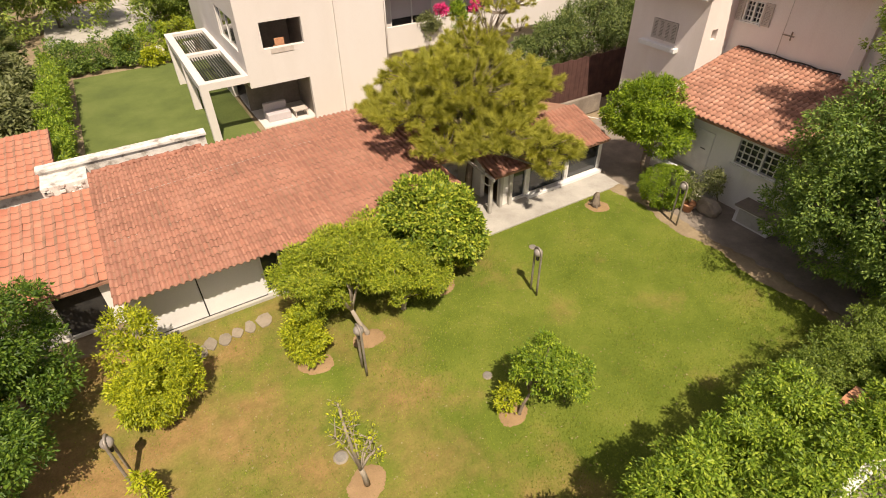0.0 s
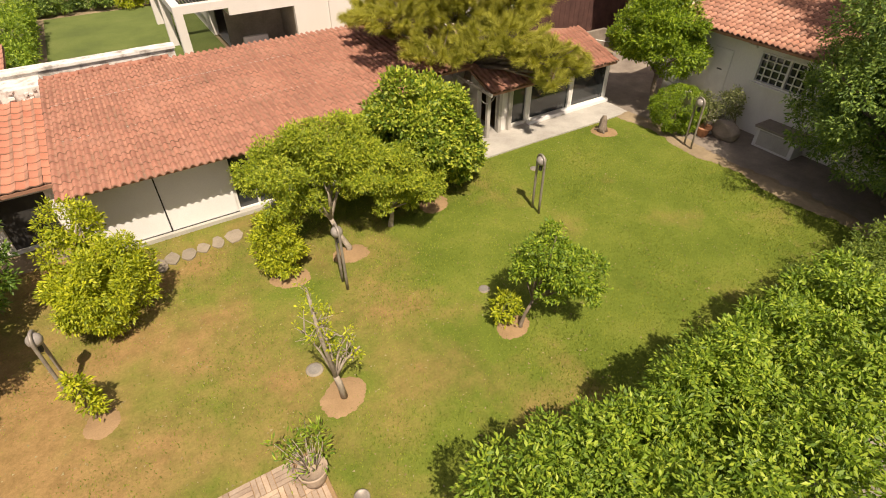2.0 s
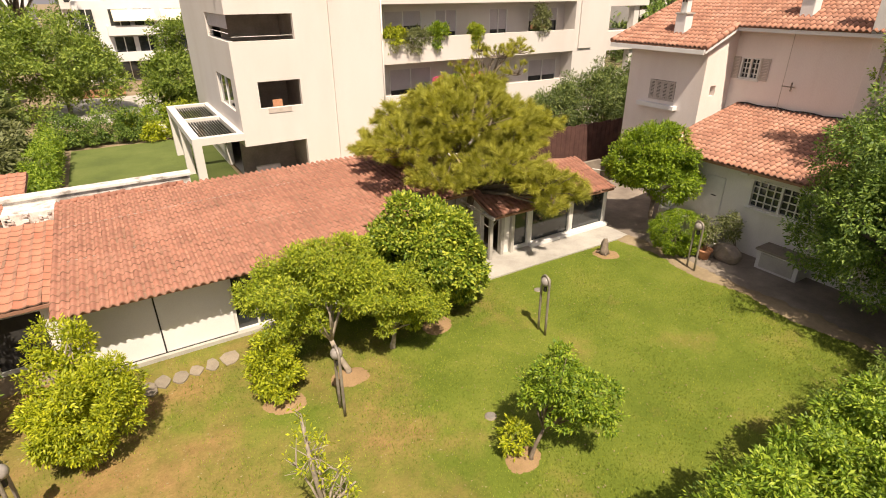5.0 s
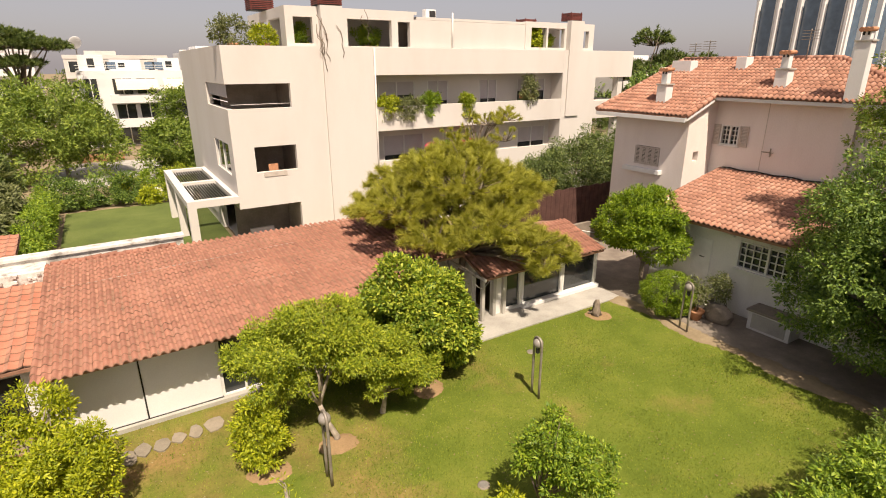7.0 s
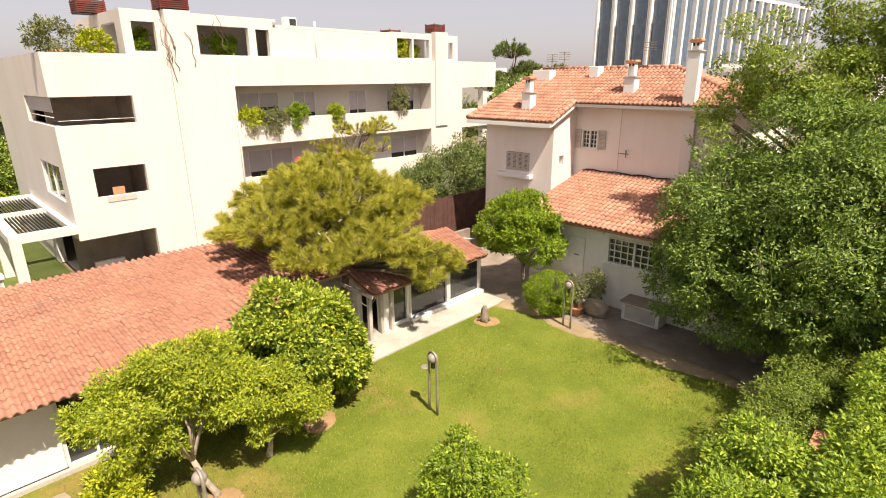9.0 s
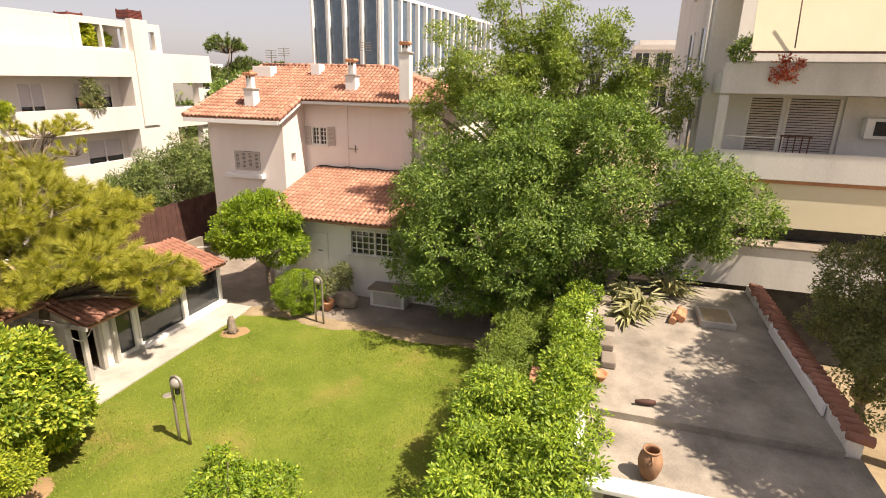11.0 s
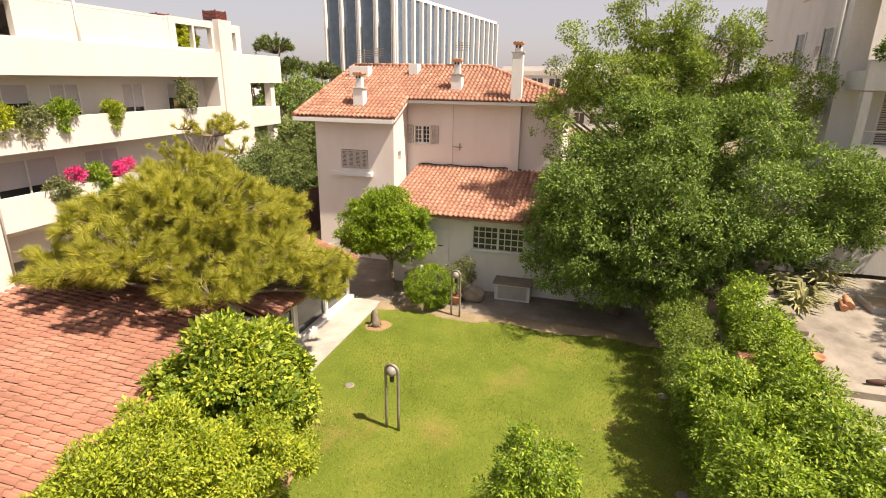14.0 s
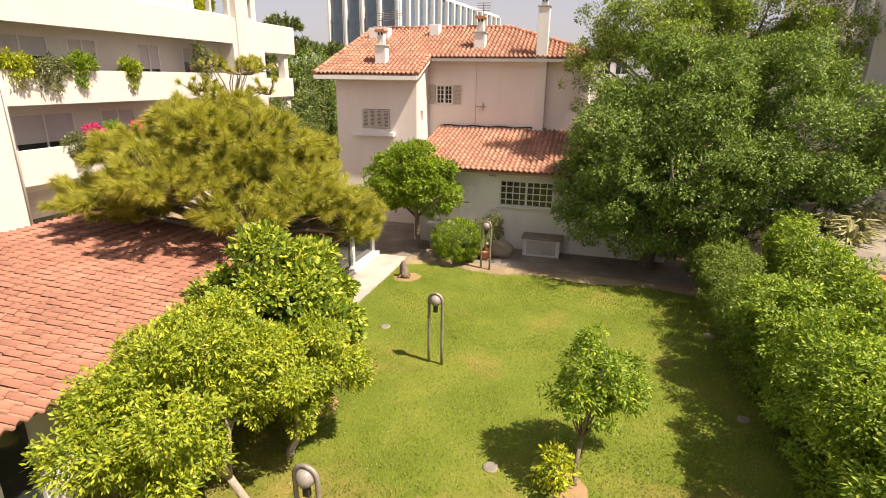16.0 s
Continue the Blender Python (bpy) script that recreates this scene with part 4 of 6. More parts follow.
for y0, y1, mat in ((-5.2, -4.15, M_WOOD), (-6.9, -5.35, M_SHUTTER)):
    w = part("window", boxes((22.1, 22.12, y0, y1, 6.6, 8.7)), M_GLASS, grey)
    for k in range(24):
        part("slat", boxes((22.03, 22.06, y0 + 0.04, y1 - 0.04, 6.63 + k * 0.086, 6.69 + k * 0.086)), mat, w)
    bars("frame_bar", [(21.98, 22.06, y0 - 0.05, y0 + 0.04, 6.6, 8.7), (21.98, 22.06, y1 - 0.04, y1 + 0.05, 6.6, 8.7)], M_FRAME, w)
for k in range(5):
    part("railing_bar", boxes((20.36, 20.39, -5.7 + 0.2 * k, -5.67 + 0.2 * k, 7.05, 7.55)), M_BROWN, grey)
part("railing", boxes((20.34, 20.41, -5.75, -4.85, 7.55, 7.6)), M_BROWN, grey)
part("handrail", tube(bmesh.new(), [(20.4, -3.1, 7.5), (20.4, -4.85, 7.5)], 0.02, 6), M_FRAME, grey)
part("awning_cord", tube(bmesh.new(), [(19.83, -4.55, 11.6), (19.8, -4.6, 10.2)], 0.02, 5), M_BROWN, grey)
part("awning_hem", boxes((19.83, 19.87, -16, -3.45, 10.05, 10.12)), M_BROWN, grey)
part("balcony_recess_wall", boxes((21.9, 21.97, -18, -7.0, 6.7, 8.8)), M_GREYWALL, grey)

# ---- glass tower far behind the villa ----
tower = thing("office_tower", (140, 60, 0), "dark glass office tower with white vertical fins", "office building")
TC, TA, TB = Vector((132.7, 56.6)), Vector((0.99, -0.139)), Vector((0.139, 0.99))
TM = Matrix(((TA.x, TB.x, 0, TC.x), (TA.y, TB.y, 0, TC.y), (0, 0, 1, 0), (0, 0, 0, 1)))


def tower_part(name, rows, mat, label=""):
    bm = bmesh.new()
    for r in rows:
        box(bm, *r, m=TM)
    return part(name, bm, mat, tower, label)


tower_part("glass_body", [(0.3, 78, 0.3, 20.5, 0, 28.6)], M_TOWERGLASS)
tower_part("roof_edge", [(0, 78.3, 0, 20.8, 28.6, 29.4)], M_WHITE)
for k in range(17):
    tower_part("fin", [(4.87 * k - 0.4, 4.87 * k + 0.4, -0.7, 0.3, 0, 28.6)], M_WHITE)
for k in range(5):
    tower_part("fin", [(-0.7, 0.3, 5.1 * k - 0.28, 5.1 * k + 0.28, 0, 28.6)], M_WHITE)
    if k < 4:
        tower_part("fin", [(-0.2, 0.3, 5.1 * k + 0.75, 5.1 * k + 1.0, 0, 28.6)], M_WHITE)
# ---- terrace ----
terr = sheet("terrace", 10.55, 18.8, -4.3, 0.35, 2.7, M_SCREED, "raised concrete terrace with cracked screed", thick=2.76, category="terrace")
terr2 = sheet("terrace_lower", 4.5, 10.55, -4.6, 0.35, 2.55, M_SCREED, "lower terrace slab in dappled light", thick=2.61, category="terrace")
jar = thing("clay_jar", (8.85, -0.76, 2.55), "tall terracotta storage jar on the terrace", "jar")
JS = 0.54
bm = lathe(bmesh.new(), 8.85, -0.76, 2.55, [(r * JS, z * JS) for r, z in ((0.2, 0.0), (0.27, 0.12), (0.36, 0.4), (0.385, 0.62), (0.34, 0.84), (0.25, 0.96), (0.245, 1.0), (0.285, 1.03), (0.285, 1.07), (0.235, 1.07), (0.22, 0.98), (0.3, 0.8), (0.28, 0.3))])
part("body", bm, M_JAR, jar)

# ---- lamps ----
def garden_lamp(x, y, turn, lean):
    t = thing("garden_lamp", (0, 0, 0), "hairpin steel tube garden lamp with a round globe", "garden lamp", "garden lamps on the lawn")
    h, r = 1.77, 0.18
    pts = [(-r, 0, -0.05), (-r, 0, 0.5), (-r, 0, 1.0), (-r, 0, h - 0.02)] + [(-r * math.cos(a), 0, h + r * math.sin(a)) for a in (math.pi * k / 12 for k in range(1, 12))] + [(r, 0, h - 0.02), (r, 0, 1.0), (r, 0, 0.5), (r, 0, -0.05)]
    part("post", tube(bmesh.new(), pts, 0.038, 10), M_STEEL, t)
    g = bmesh.new()
    bmesh.ops.create_uvsphere(g, u_segments=18, v_segments=12, radius=0.15, matrix=Matrix.Translation((0, 0, h - 0.0)))
    for f in g.faces:
        f.smooth = True
    part("globe", g, M_GLOBE, t, "dusty glass globe")
    part("lamp_box", boxes((-0.05, 0.05, -0.04, 0.04, h - 0.32, h - 0.13), bevel=0.01), M_DARK, t)
    return t


first = garden_lamp(0, 0, 0, 0)
first.matrix_basis = pose(9.74, 10.2, 0, 0, 0, 84)
for x, y, turn in ((3.24, 10.15, 88), (17.15, 10.4, 80), (-3.15, 10.0, 84)):
    copy_thing(first, pose(x, y, 0, 0, 0, turn))

# ---- trees ----
tree("light_tree", (3.95, 11.5, 0), [(3.3, 12.4, 2.75, 1.4, 1.3, 0.95), (2.5, 12.3, 2.35, 1.0, 1.0, 0.7), (4.4, 12.2, 2.7, 1.05, 1.0, 0.8), (2.95, 11.7, 1.65, 0.75, 0.6, 0.5), (3.9, 11.9, 1.75, 0.75, 0.7, 0.5)], 50895, 0.078, L_LIGHT, "light green garden tree beside the tiled roof", 0.075, M_PALEBARK, 3, lump=0.6, sub=26)
tree("light_tree", (5.5, 11.9, 0), [(5.6, 11.5, 2.0, 1.25, 1.0, 0.75), (6.3, 11.3, 1.6, 0.8, 0.7, 0.6), (4.9, 11.8, 2.2, 0.9, 0.9, 0.65), (5.4, 11.4, 1.25, 0.7, 0.6, 0.45)], 29362, 0.078, L_LIGHT, "low light green tree in the middle of the group", 0.07, M_PALEBARK, 4, lump=0.6, sub=24)
tree("loquat_tree", (7.3, 12.8, 0), [(7.0, 13.0, 2.55, 1.7, 1.5, 1.35), (8.1, 12.6, 1.9, 1.1, 1.1, 1.15), (6.1, 13.2, 2.6, 1.2, 1.1, 1.0), (8.3, 12.5, 1.15, 0.7, 0.7, 0.8)], 52000, 0.125, L_LOQUAT, "broad loquat tree with large glossy leaves", 0.12, None, 5, narrow=0.6, droop=0.1, lump=0.55, sub=28)
shrub("citrus_bush", (2.05, 11.55, 0), [(2.05, 11.6, 1.0, 0.66, 0.66, 0.85), (2.1, 11.5, 0.6, 0.6, 0.6, 0.5)], 10150, 0.088, L_YELLOW, "yellow-green citrus bush beside the stepping stones", 6, lump=0.15)
tree("yellow_tree", (-2.0, 11.9, 0), [(-2.05, 11.75, 1.2, 1.0, 0.95, 0.95), (-1.5, 12.1, 1.45, 0.75, 0.75, 0.75), (-2.4, 11.6, 0.8, 0.7, 0.6, 0.6)], 24000, 0.088, L_YELLOW, "yellowing citrus tree near the white shutters", 0.06, None, 7)
tree("thin_citrus_tree", (-2.3, 13.0, 0), [(-2.1, 13.0, 2.3, 0.7, 0.6, 0.6), (-2.5, 12.9, 1.7, 0.6, 0.5, 0.5)], 4640, 0.096, L_YELLOW, "thin yellowing citrus tree with bare twigs", 0.05, M_PALEBARK, 17, extra=6)
tree("citrus_tree", (6.25, 6.5, 0), [(6.7, 6.4, 2.05, 0.62, 0.58, 0.55), (7.3, 5.95, 1.7, 0.62, 0.6, 0.55), (6.8, 6.35, 2.6, 0.34, 0.34, 0.4), (7.5, 5.6, 1.25, 0.42, 0.38, 0.34), (6.45, 6.75, 1.7, 0.42, 0.42, 0.4), (7.0, 6.2, 1.3, 0.5, 0.5, 0.4)], 13500, 0.08, L_CITRUS, "young orange tree in a soil ring on the lawn", 0.045, None, 8, lump=0.45, sub=24)
shrub("citrus_sucker", (6.02, 6.85, 0.04), [(6.0, 6.88, 0.5, 0.32, 0.32, 0.38)], 900, 0.1, L_YELLOW, "low citrus shoots beside the young orange tree", 18)
tree("round_tree", (19.0, 13.6, 0), [(18.8, 13.9, 3.2, 1.6, 1.75, 1.35), (18.6, 14.8, 2.8, 1.25, 1.3, 1.0), (18.5, 13.0, 2.6, 1.25, 1.25, 0.9)], 50000, 0.112, L_BALL, "round-crowned dense tree beside the villa", 0.11, None, 9, lump=0.1, fork=0.5, sub=60)
shrub("clipped_bush", (17.9, 11.7, 0.05), [(17.9, 11.7, 0.86, 1.05, 1.05, 0.9)], 30000, 0.060, L_BALL, "clipped round green bush at the lawn's edge", 10, lump=0.0, sub=260, category="bush", tight=True)
tree("great_tree", (19.4, 4.4, 0), [(19.2, 3.5, 5.2, 2.4, 3.6, 2.7), (18.8, 6.0, 4.8, 1.8, 2.0, 2.2), (19.0, -0.5, 5.2, 2.4, 3.0, 2.3), (18.4, 4.5, 2.9, 1.7, 2.4, 1.6), (18.6, 1.2, 3.2, 1.8, 2.2, 1.4), (19.5, 4.0, 7.0, 2.2, 2.6, 1.5), (18.6, -3.0, 5.4, 1.6, 1.9, 1.7), (19.6, 0.4, 7.4, 1.7, 2.0, 1.5), (18.6, 6.6, 2.9, 1.3, 1.5, 1.4), (18.5, 3.2, 2.0, 1.3, 1.8, 1.3), (18.9, -1.6, 3.9, 1.4, 1.7, 1.1), (18.8, 7.2, 3.6, 0.9, 0.9, 1.1), (18.2, 6.7, 2.1, 1.0, 1.4, 1.2), (18.0, 4.9, 1.8, 1.1, 1.6, 1.2), (17.1, 4.4, 4.3, 1.3, 1.8, 1.2), (16.7, 2.2, 4.6, 1.3, 1.7, 1.2), (17.3, 5.6, 3.2, 0.9, 1.3, 1.0), (16.9, 3.2, 3.1, 1.2, 1.5, 1.0), (17.3, 6.3, 3.7, 0.9, 0.9, 0.9), (17.6, 5.7, 2.5, 0.9, 1.1, 0.9), (17.3, 4.6, 2.4, 0.9, 1.2, 0.9)], 270000, 0.112, L_BIG, "great dark-leaved shade tree between lawn and terrace", 0.25, None, 11, extra=3, sub=44, lump=0.42)
tree("feathery_tree", (22.4, 2.6, 0), [(22.4, 5.2, 9.4, 2.0, 2.3, 2.1), (22.4, 1.6, 9.6, 2.0, 2.2, 2.2), (21.9, 6.6, 7.9, 1.5, 1.7, 1.7), (22.0, -0.6, 8.2, 1.6, 2.0, 1.8), (22.5, 3.6, 11.3, 1.6, 2.0, 1.5), (21.6, 3.2, 8.4, 1.6, 2.6, 1.4)], 92000, 0.115, L_BIG2, "tall feathery light tree behind the great tree", 0.2, None, 12, extra=5, sub=50, lump=0.5)
tree("dark_tree", (-5.4, 13.8, 0), [(-5.0, 13.9, 2.6, 1.6, 1.5, 1.5), (-6.3, 13.2, 2.6, 1.6, 1.6, 1.6), (-4.5, 13.2, 1.6, 1.0, 0.9, 1.0)], 40600, 0.112, L_DARKTREE, "dark evergreen tree at the lawn's corner", 0.14, None, 13)
tree("dark_tree", (-5.7, 10.8, 0), [(-5.7, 10.8, 2.4, 1.3, 1.3, 1.5), (-6.4, 11.8, 2.2, 1.3, 1.3, 1.3), (-5.5, 9.6, 1.7, 1.0, 1.0, 1.1)], 34800, 0.104, L_DARKTREE, "dark evergreen tree at the lawn's edge", 0.12, None, 14)
tree("terrace_olive", (14.7, -6.2, 0), [(14.6, -5.9, 4.3, 1.7, 1.6, 1.6), (13.4, -6.2, 3.6, 1.4, 1.3, 1.4), (15.6, -6.6, 3.6, 1.4, 1.4, 1.4), (13.0, -5.6, 2.6, 1.0, 0.9, 0.9)], 43500, 0.088, L_OLIVE, "grey-green olive tree outside the terrace wall", 0.14, None, 15)
tree("garden_tree", (10.2, -6.6, 0), [(10.2, -6.3, 7.6, 2.2, 1.9, 1.7), (11.9, -6.8, 8.2, 1.8, 1.6, 1.5), (8.4, -6.6, 7.0, 1.7, 1.6, 1.5), (10.6, -5.4, 6.4, 1.3, 1.0, 0.9)], 30000, 0.16, L_BIG, "tall dark tree beyond the terrace shading its floor", 0.2, None, 16, lump=0.4)
tree("garden_tree", (14.2, -8.2, 0), [(14.0, -7.9, 8.8, 2.2, 1.6, 1.7), (15.6, -8.4, 9.4, 1.7, 1.6, 1.5), (13.0, -8.0, 7.6, 1.5, 1.4, 1.2)], 26000, 0.16, L_BIG, "tall dark tree beyond the terrace shading its floor", 0.2, None, 20, lump=0.4)
shrub("terrace_shrub", (7.2, -2.9, 2.55), [(7.2, -2.9, 3.0, 0.6, 0.6, 0.55)], 3480, 0.096, L_HEDGE, "bright green shrub at the edge of the lower terrace", 19)


# ---- hedges ----
def hedge(name, rows, count, size, leaf, label, seed, droop=0.5):
    t = thing(name, rows[0][:2] + (0,), label, "hedge")
    limbs(t, (rows[0][0], rows[0][1], 0), rows[:3], 0.06, M_BARK, seed, 0.3, "stem", 2)
    leaves("foliage", rows, count, size, leaf, t, seed, droop=droop, lump=0.2, sub=40)


rng = random.Random(5)
tall_rows = [(2.8 + 0.9 * k, y + rng.uniform(-0.12, 0.12), z + rng.uniform(-0.08, 0.16), 0.95, ry, rz) for k in range(10) for y, z, ry, rz in ((0.8, 1.95, 1.0, 1.25), (2.2, 2.1, 0.9, 0.95), (2.2, 0.95, 0.65, 0.9))]
tall_rows += [(3.4 + 0.8 * k, -0.25 + rng.uniform(-0.15, 0.15), 2.5 + rng.uniform(-0.1, 0.15), 0.9, 0.9, 0.8) for k in range(5)]
tall_rows += [(6.2, 0.45, 2.75, 0.8, 0.75, 0.6), (7.0, 0.5, 2.7, 0.75, 0.7, 0.6), (7.5, 0.75, 2.6, 0.7, 0.6, 0.6)]
hedge("tall_hedge", tall_rows, 235000, 0.092, L_HEDGE, "bright green overgrown hedge in front of the terrace wall", 21)
hedge("creeper_hedge", [(11.2 + 0.8 * k, 0.8 + rng.uniform(-0.1, 0.1), 2.2 + rng.uniform(-0.1, 0.2), 0.8, 0.65, 1.1) for k in range(7)], 42000, 0.095, L_HEDGE, "bright creeper over the terrace wall", 23)
hedge("small_hedge", [(10.9 + 0.85 * k, 2.35 + rng.uniform(-0.1, 0.1), 1.3 + rng.uniform(-0.1, 0.1), 0.8, 0.85, 1.2) for k in range(9)] + [(10.9 + 0.85 * k, 2.75 + rng.uniform(-0.1, 0.1), 1.75, 0.7, 0.6, 0.75) for k in range(9)], 85000, 0.07, L_HEDGE2, "small-leaved green hedge along the lawn", 22)


# ---- pine ----
def pine(base, pads, clumps, per_clump, length, leaf, label, seed, radius=0.22, width=0.0065, twig=0.44, into=None):
    t = into or thing("pine_tree", base, label, "tree")
    limbs(t, base, pads, radius, M_BARK, seed, 0.6, extra=3)
    rng = np.random.RandomState(seed)
    B = np.array(pads, dtype=float)
    w = B[:, 3] * B[:, 4]
    home = rng.choice(len(B), clumps, p=w / w.sum())
    d = rng.normal(size=(clumps, 3))
    d[:, 2] = np.where(d[:, 2] < 0, -0.5 * d[:, 2], d[:, 2])
    d /= np.linalg.norm(d, axis=1)[:, None]
    tip = B[home, :3] + d * (0.5 + 0.6 * rng.rand(clumps) ** 0.6)[:, None] * B[home, 3:]
    way = d * np.array([1.0, 1.0, 0.5]) + rng.normal(size=(clumps, 3)) * 0.3
    way[:, 2] += 0.25
    way /= np.linalg.norm(way, axis=1)[:, None]
    size = twig * (0.6 + 0.8 * rng.rand(clumps))
    pick = np.repeat(np.arange(clumps), per_clump)
    n = len(pick)
    # needles stand out round the last stretch of every shoot, like a brush
    along = rng.rand(n) ** 0.7
    root = tip[pick] - way[pick] * (size[pick] * (1 - along) * 1.3)[:, None]
    axis = rng.normal(size=(n, 3))
    axis /= np.linalg.norm(axis, axis=1)[:, None]
    axis = axis * 0.85 + way[pick] * (0.45 + 0.7 * along)[:, None]
    axis /= np.linalg.norm(axis, axis=1)[:, None]
    side = np.cross(axis, rng.normal(size=(n, 3)))
    side /= np.linalg.norm(side, axis=1)[:, None]
    s = length * (0.7 + 0.6 * rng.rand(n))[:, None]
    V = np.stack([root - side * width, root + side * width, root + axis * s], 1).reshape(-1, 3)
    twigs = bmesh.new()
    for k in range(clumps):
        a = Vector(B[home[k], :3]) - Vector((0, 0, 0.25 * B[home[k], 5]))
        tube(twigs, [a, a.lerp(Vector(tip[k]), 0.55) - Vector((0, 0, 0.06)), Vector(tip[k])], [0.03, 0.02, 0.008], 4)
    part("branchwork", twigs, M_BARK, t, "", "stuff")
    soup("needles", V, np.arange(len(V)).reshape(-1, 3), leaf, t)
    return t


big_pine = pine((11.4, 16.9, 0), [(11.2, 16.6, 5.1, 2.2, 2.2, 1.1), (8.9, 17.0, 4.4, 1.6, 1.6, 0.95), (13.4, 16.8, 4.7, 1.9, 1.9, 1.0), (11.2, 14.5, 3.9, 1.8, 1.3, 0.85), (12.9, 14.2, 3.0, 1.4, 1.0, 0.7), (14.0, 14.1, 2.6, 0.9, 0.8, 0.5), (9.3, 15.2, 3.6, 1.35, 1.2, 0.75), (10.6, 19.0, 4.9, 1.9, 1.6, 0.95), (12.2, 18.0, 6.0, 1.5, 1.4, 0.7), (13.0, 13.7, 2.4, 0.8, 0.7, 0.5), (14.5, 13.9, 2.3, 0.6, 0.5, 0.4), (9.0, 19.3, 3.8, 1.4, 1.2, 0.8), (10.2, 19.2, 3.3, 1.4, 1.2, 0.7), (10.4, 17.2, 5.8, 1.2, 1.2, 0.6), (12.6, 15.6, 4.3, 1.4, 1.2, 0.8), (10.4, 16.0, 4.4, 1.5, 1.3, 0.8)], 1050, 300, 0.27, L_PINE, "spreading yellow-green pine over the porch roof", 31, 0.16, 0.0085, 0.34)
# its half-bare upper branches
pine((11.9, 17.5, 4.6), [(13.4, 17.8, 7.2, 0.7, 0.7, 0.35), (14.4, 18.1, 7.3, 0.8, 0.7, 0.3), (13.0, 18.6, 7.4, 0.5, 0.5, 0.3), (13.9, 17.2, 6.6, 0.7, 0.7, 0.4), (12.6, 18.8, 6.7, 0.7, 0.6, 0.4), (14.9, 18.4, 7.6, 0.4, 0.4, 0.2)], 80, 100, 0.17, L_PINE, "", 33, 0.05, 0.008, 0.13, big_pine)
# ---- roofs and walls west of the garden house ----
back = thing("parapet_wall", (-1, 22.8, 0), "crumbling whitewashed wall behind the tile roof", "wall")
part("body", boxes((-3.95, 2.05, 22.6, 22.95, 0, 3.0), bevel=0.02), M_OLDWALL, back)
part("coping", boxes((-4.0, 2.1, 22.52, 23.02, 3.0, 3.12), bevel=0.02), M_OLDWALL, back)
part("stub", boxes((-3.95, -2.42, 21.55, 22.6, 0, 2.85), bevel=0.02), M_OLDWALL, back, "bare block wall with gaps")
rng = random.Random(9)
for k in range(26):
    x, z = -3.9 + rng.random() * 1.4, 2.0 + rng.random() * 0.8
    part("block", boxes((x, x + rng.uniform(0.1, 0.22), 21.5, 21.56, z, z + rng.uniform(0.06, 0.12)), bevel=0.008), rng.choice((M_STUCCO, M_CONC, M_OLDWALL)), back)
for k in range(16):
    x = -2.2 + k * 0.24
    bm = bmesh.new()
    tube(bm, [(x, 21.55 + rng.uniform(-0.08, 0.08), 3.02), (x + 0.3, 21.55 + rng.uniform(-0.1, 0.1), 3.03 + rng.uniform(0, 0.04))], [0.1, 0.085], 8)
    part("ridge_tile", bm, M_TILE, roof)
for y, z, k in ((19.2, 2.84, 0), (16.9, 2.63, 1)):
    bm = bmesh.new()
    tube(bm, [(-2.2 + i * 0.6, y + (0.25 if k else 0.5) * i / 12 + rng.uniform(-0.03, 0.03), z + 0.07 + 0.03 * i / 12) for i in range(14)], 0.005, 5)
    part("cable", bm, M_CONC, house, "pale cable lying over the tiles")
shed = thing("orange_roof_shed", (-5, 18, 0), "low shed with a bright orange tile roof", "shed")
part("wall", wall_bm("y", 16.3, 0.2, -8.5, -2.5, 0, 1.9, [(-4.2, -2.9, 0.1, 1.7)]), M_STUCCO, shed)
part("end_wall", boxes((-8.7, -8.5, 16.3, 21.4, 0, 1.95)), M_STUCCO, shed)
part("rear_wall", boxes((-8.5, -2.5, 21.2, 21.4, 0, 2.2)), M_STUCCO, shed)
part("door", boxes((-4.2, -2.9, 16.4, 16.45, 0.1, 1.7)), M_DARK, shed)
sroof = part("roof", slab_quad(bmesh.new(), [(-8.8, 16.0, 1.98), (-2.42, 16.0, 1.98), (-2.42, 21.5, 2.42), (-8.8, 21.5, 2.42)], 0.1), M_MORTAR, shed)
shed2 = thing("far_orange_roof_shed", (-6, 25, 0), "shed with orange tiles behind the wall", "shed")
part("wall", boxes((-9, -3.9, 23.4, 27.2, 0, 2.1)), M_OLDWALL, shed2)
s2roof = part("roof", slab_quad(bmesh.new(), [(-9.2, 23.1, 2.2), (-3.6, 23.1, 2.2), (-3.6, 27.4, 2.75), (-9.2, 27.4, 2.75)], 0.1), M_MORTAR, shed2)
gw = thing("garden_wall", (-6, 29, 0), "white garden wall beside the clipped hedge", "wall")
part("body", boxes((-9, -4.3, 29.0, 29.3, 0, 2.0), bevel=0.02), M_WHITE, gw)

# ---- the neighbouring garden ----
rng = random.Random(6)
hedge("tall_neighbour_hedge", [(-3.9 + rng.uniform(-0.1, 0.1), 24.5 + 1.2 * k, 1.1, 0.75, 0.9, 1.2) for k in range(15)], 42000, 0.13, L_HEDGE, "bright clipped hedge along the neighbour's lawn", 41, 0.2)
hedge("round_neighbour_hedge", [(-3.6 + 1.1 * k, 44.2 + rng.uniform(-0.3, 0.3), 1.1, 1.1, 1.0, 1.2) for k in range(5)], 16000, 0.16, L_BIG, "dark round-topped hedge at the end of the lawn", 42, 0.1)
low = thing("low_wall", (3, 44, 0), "low pale garden wall behind the lawn", "wall")
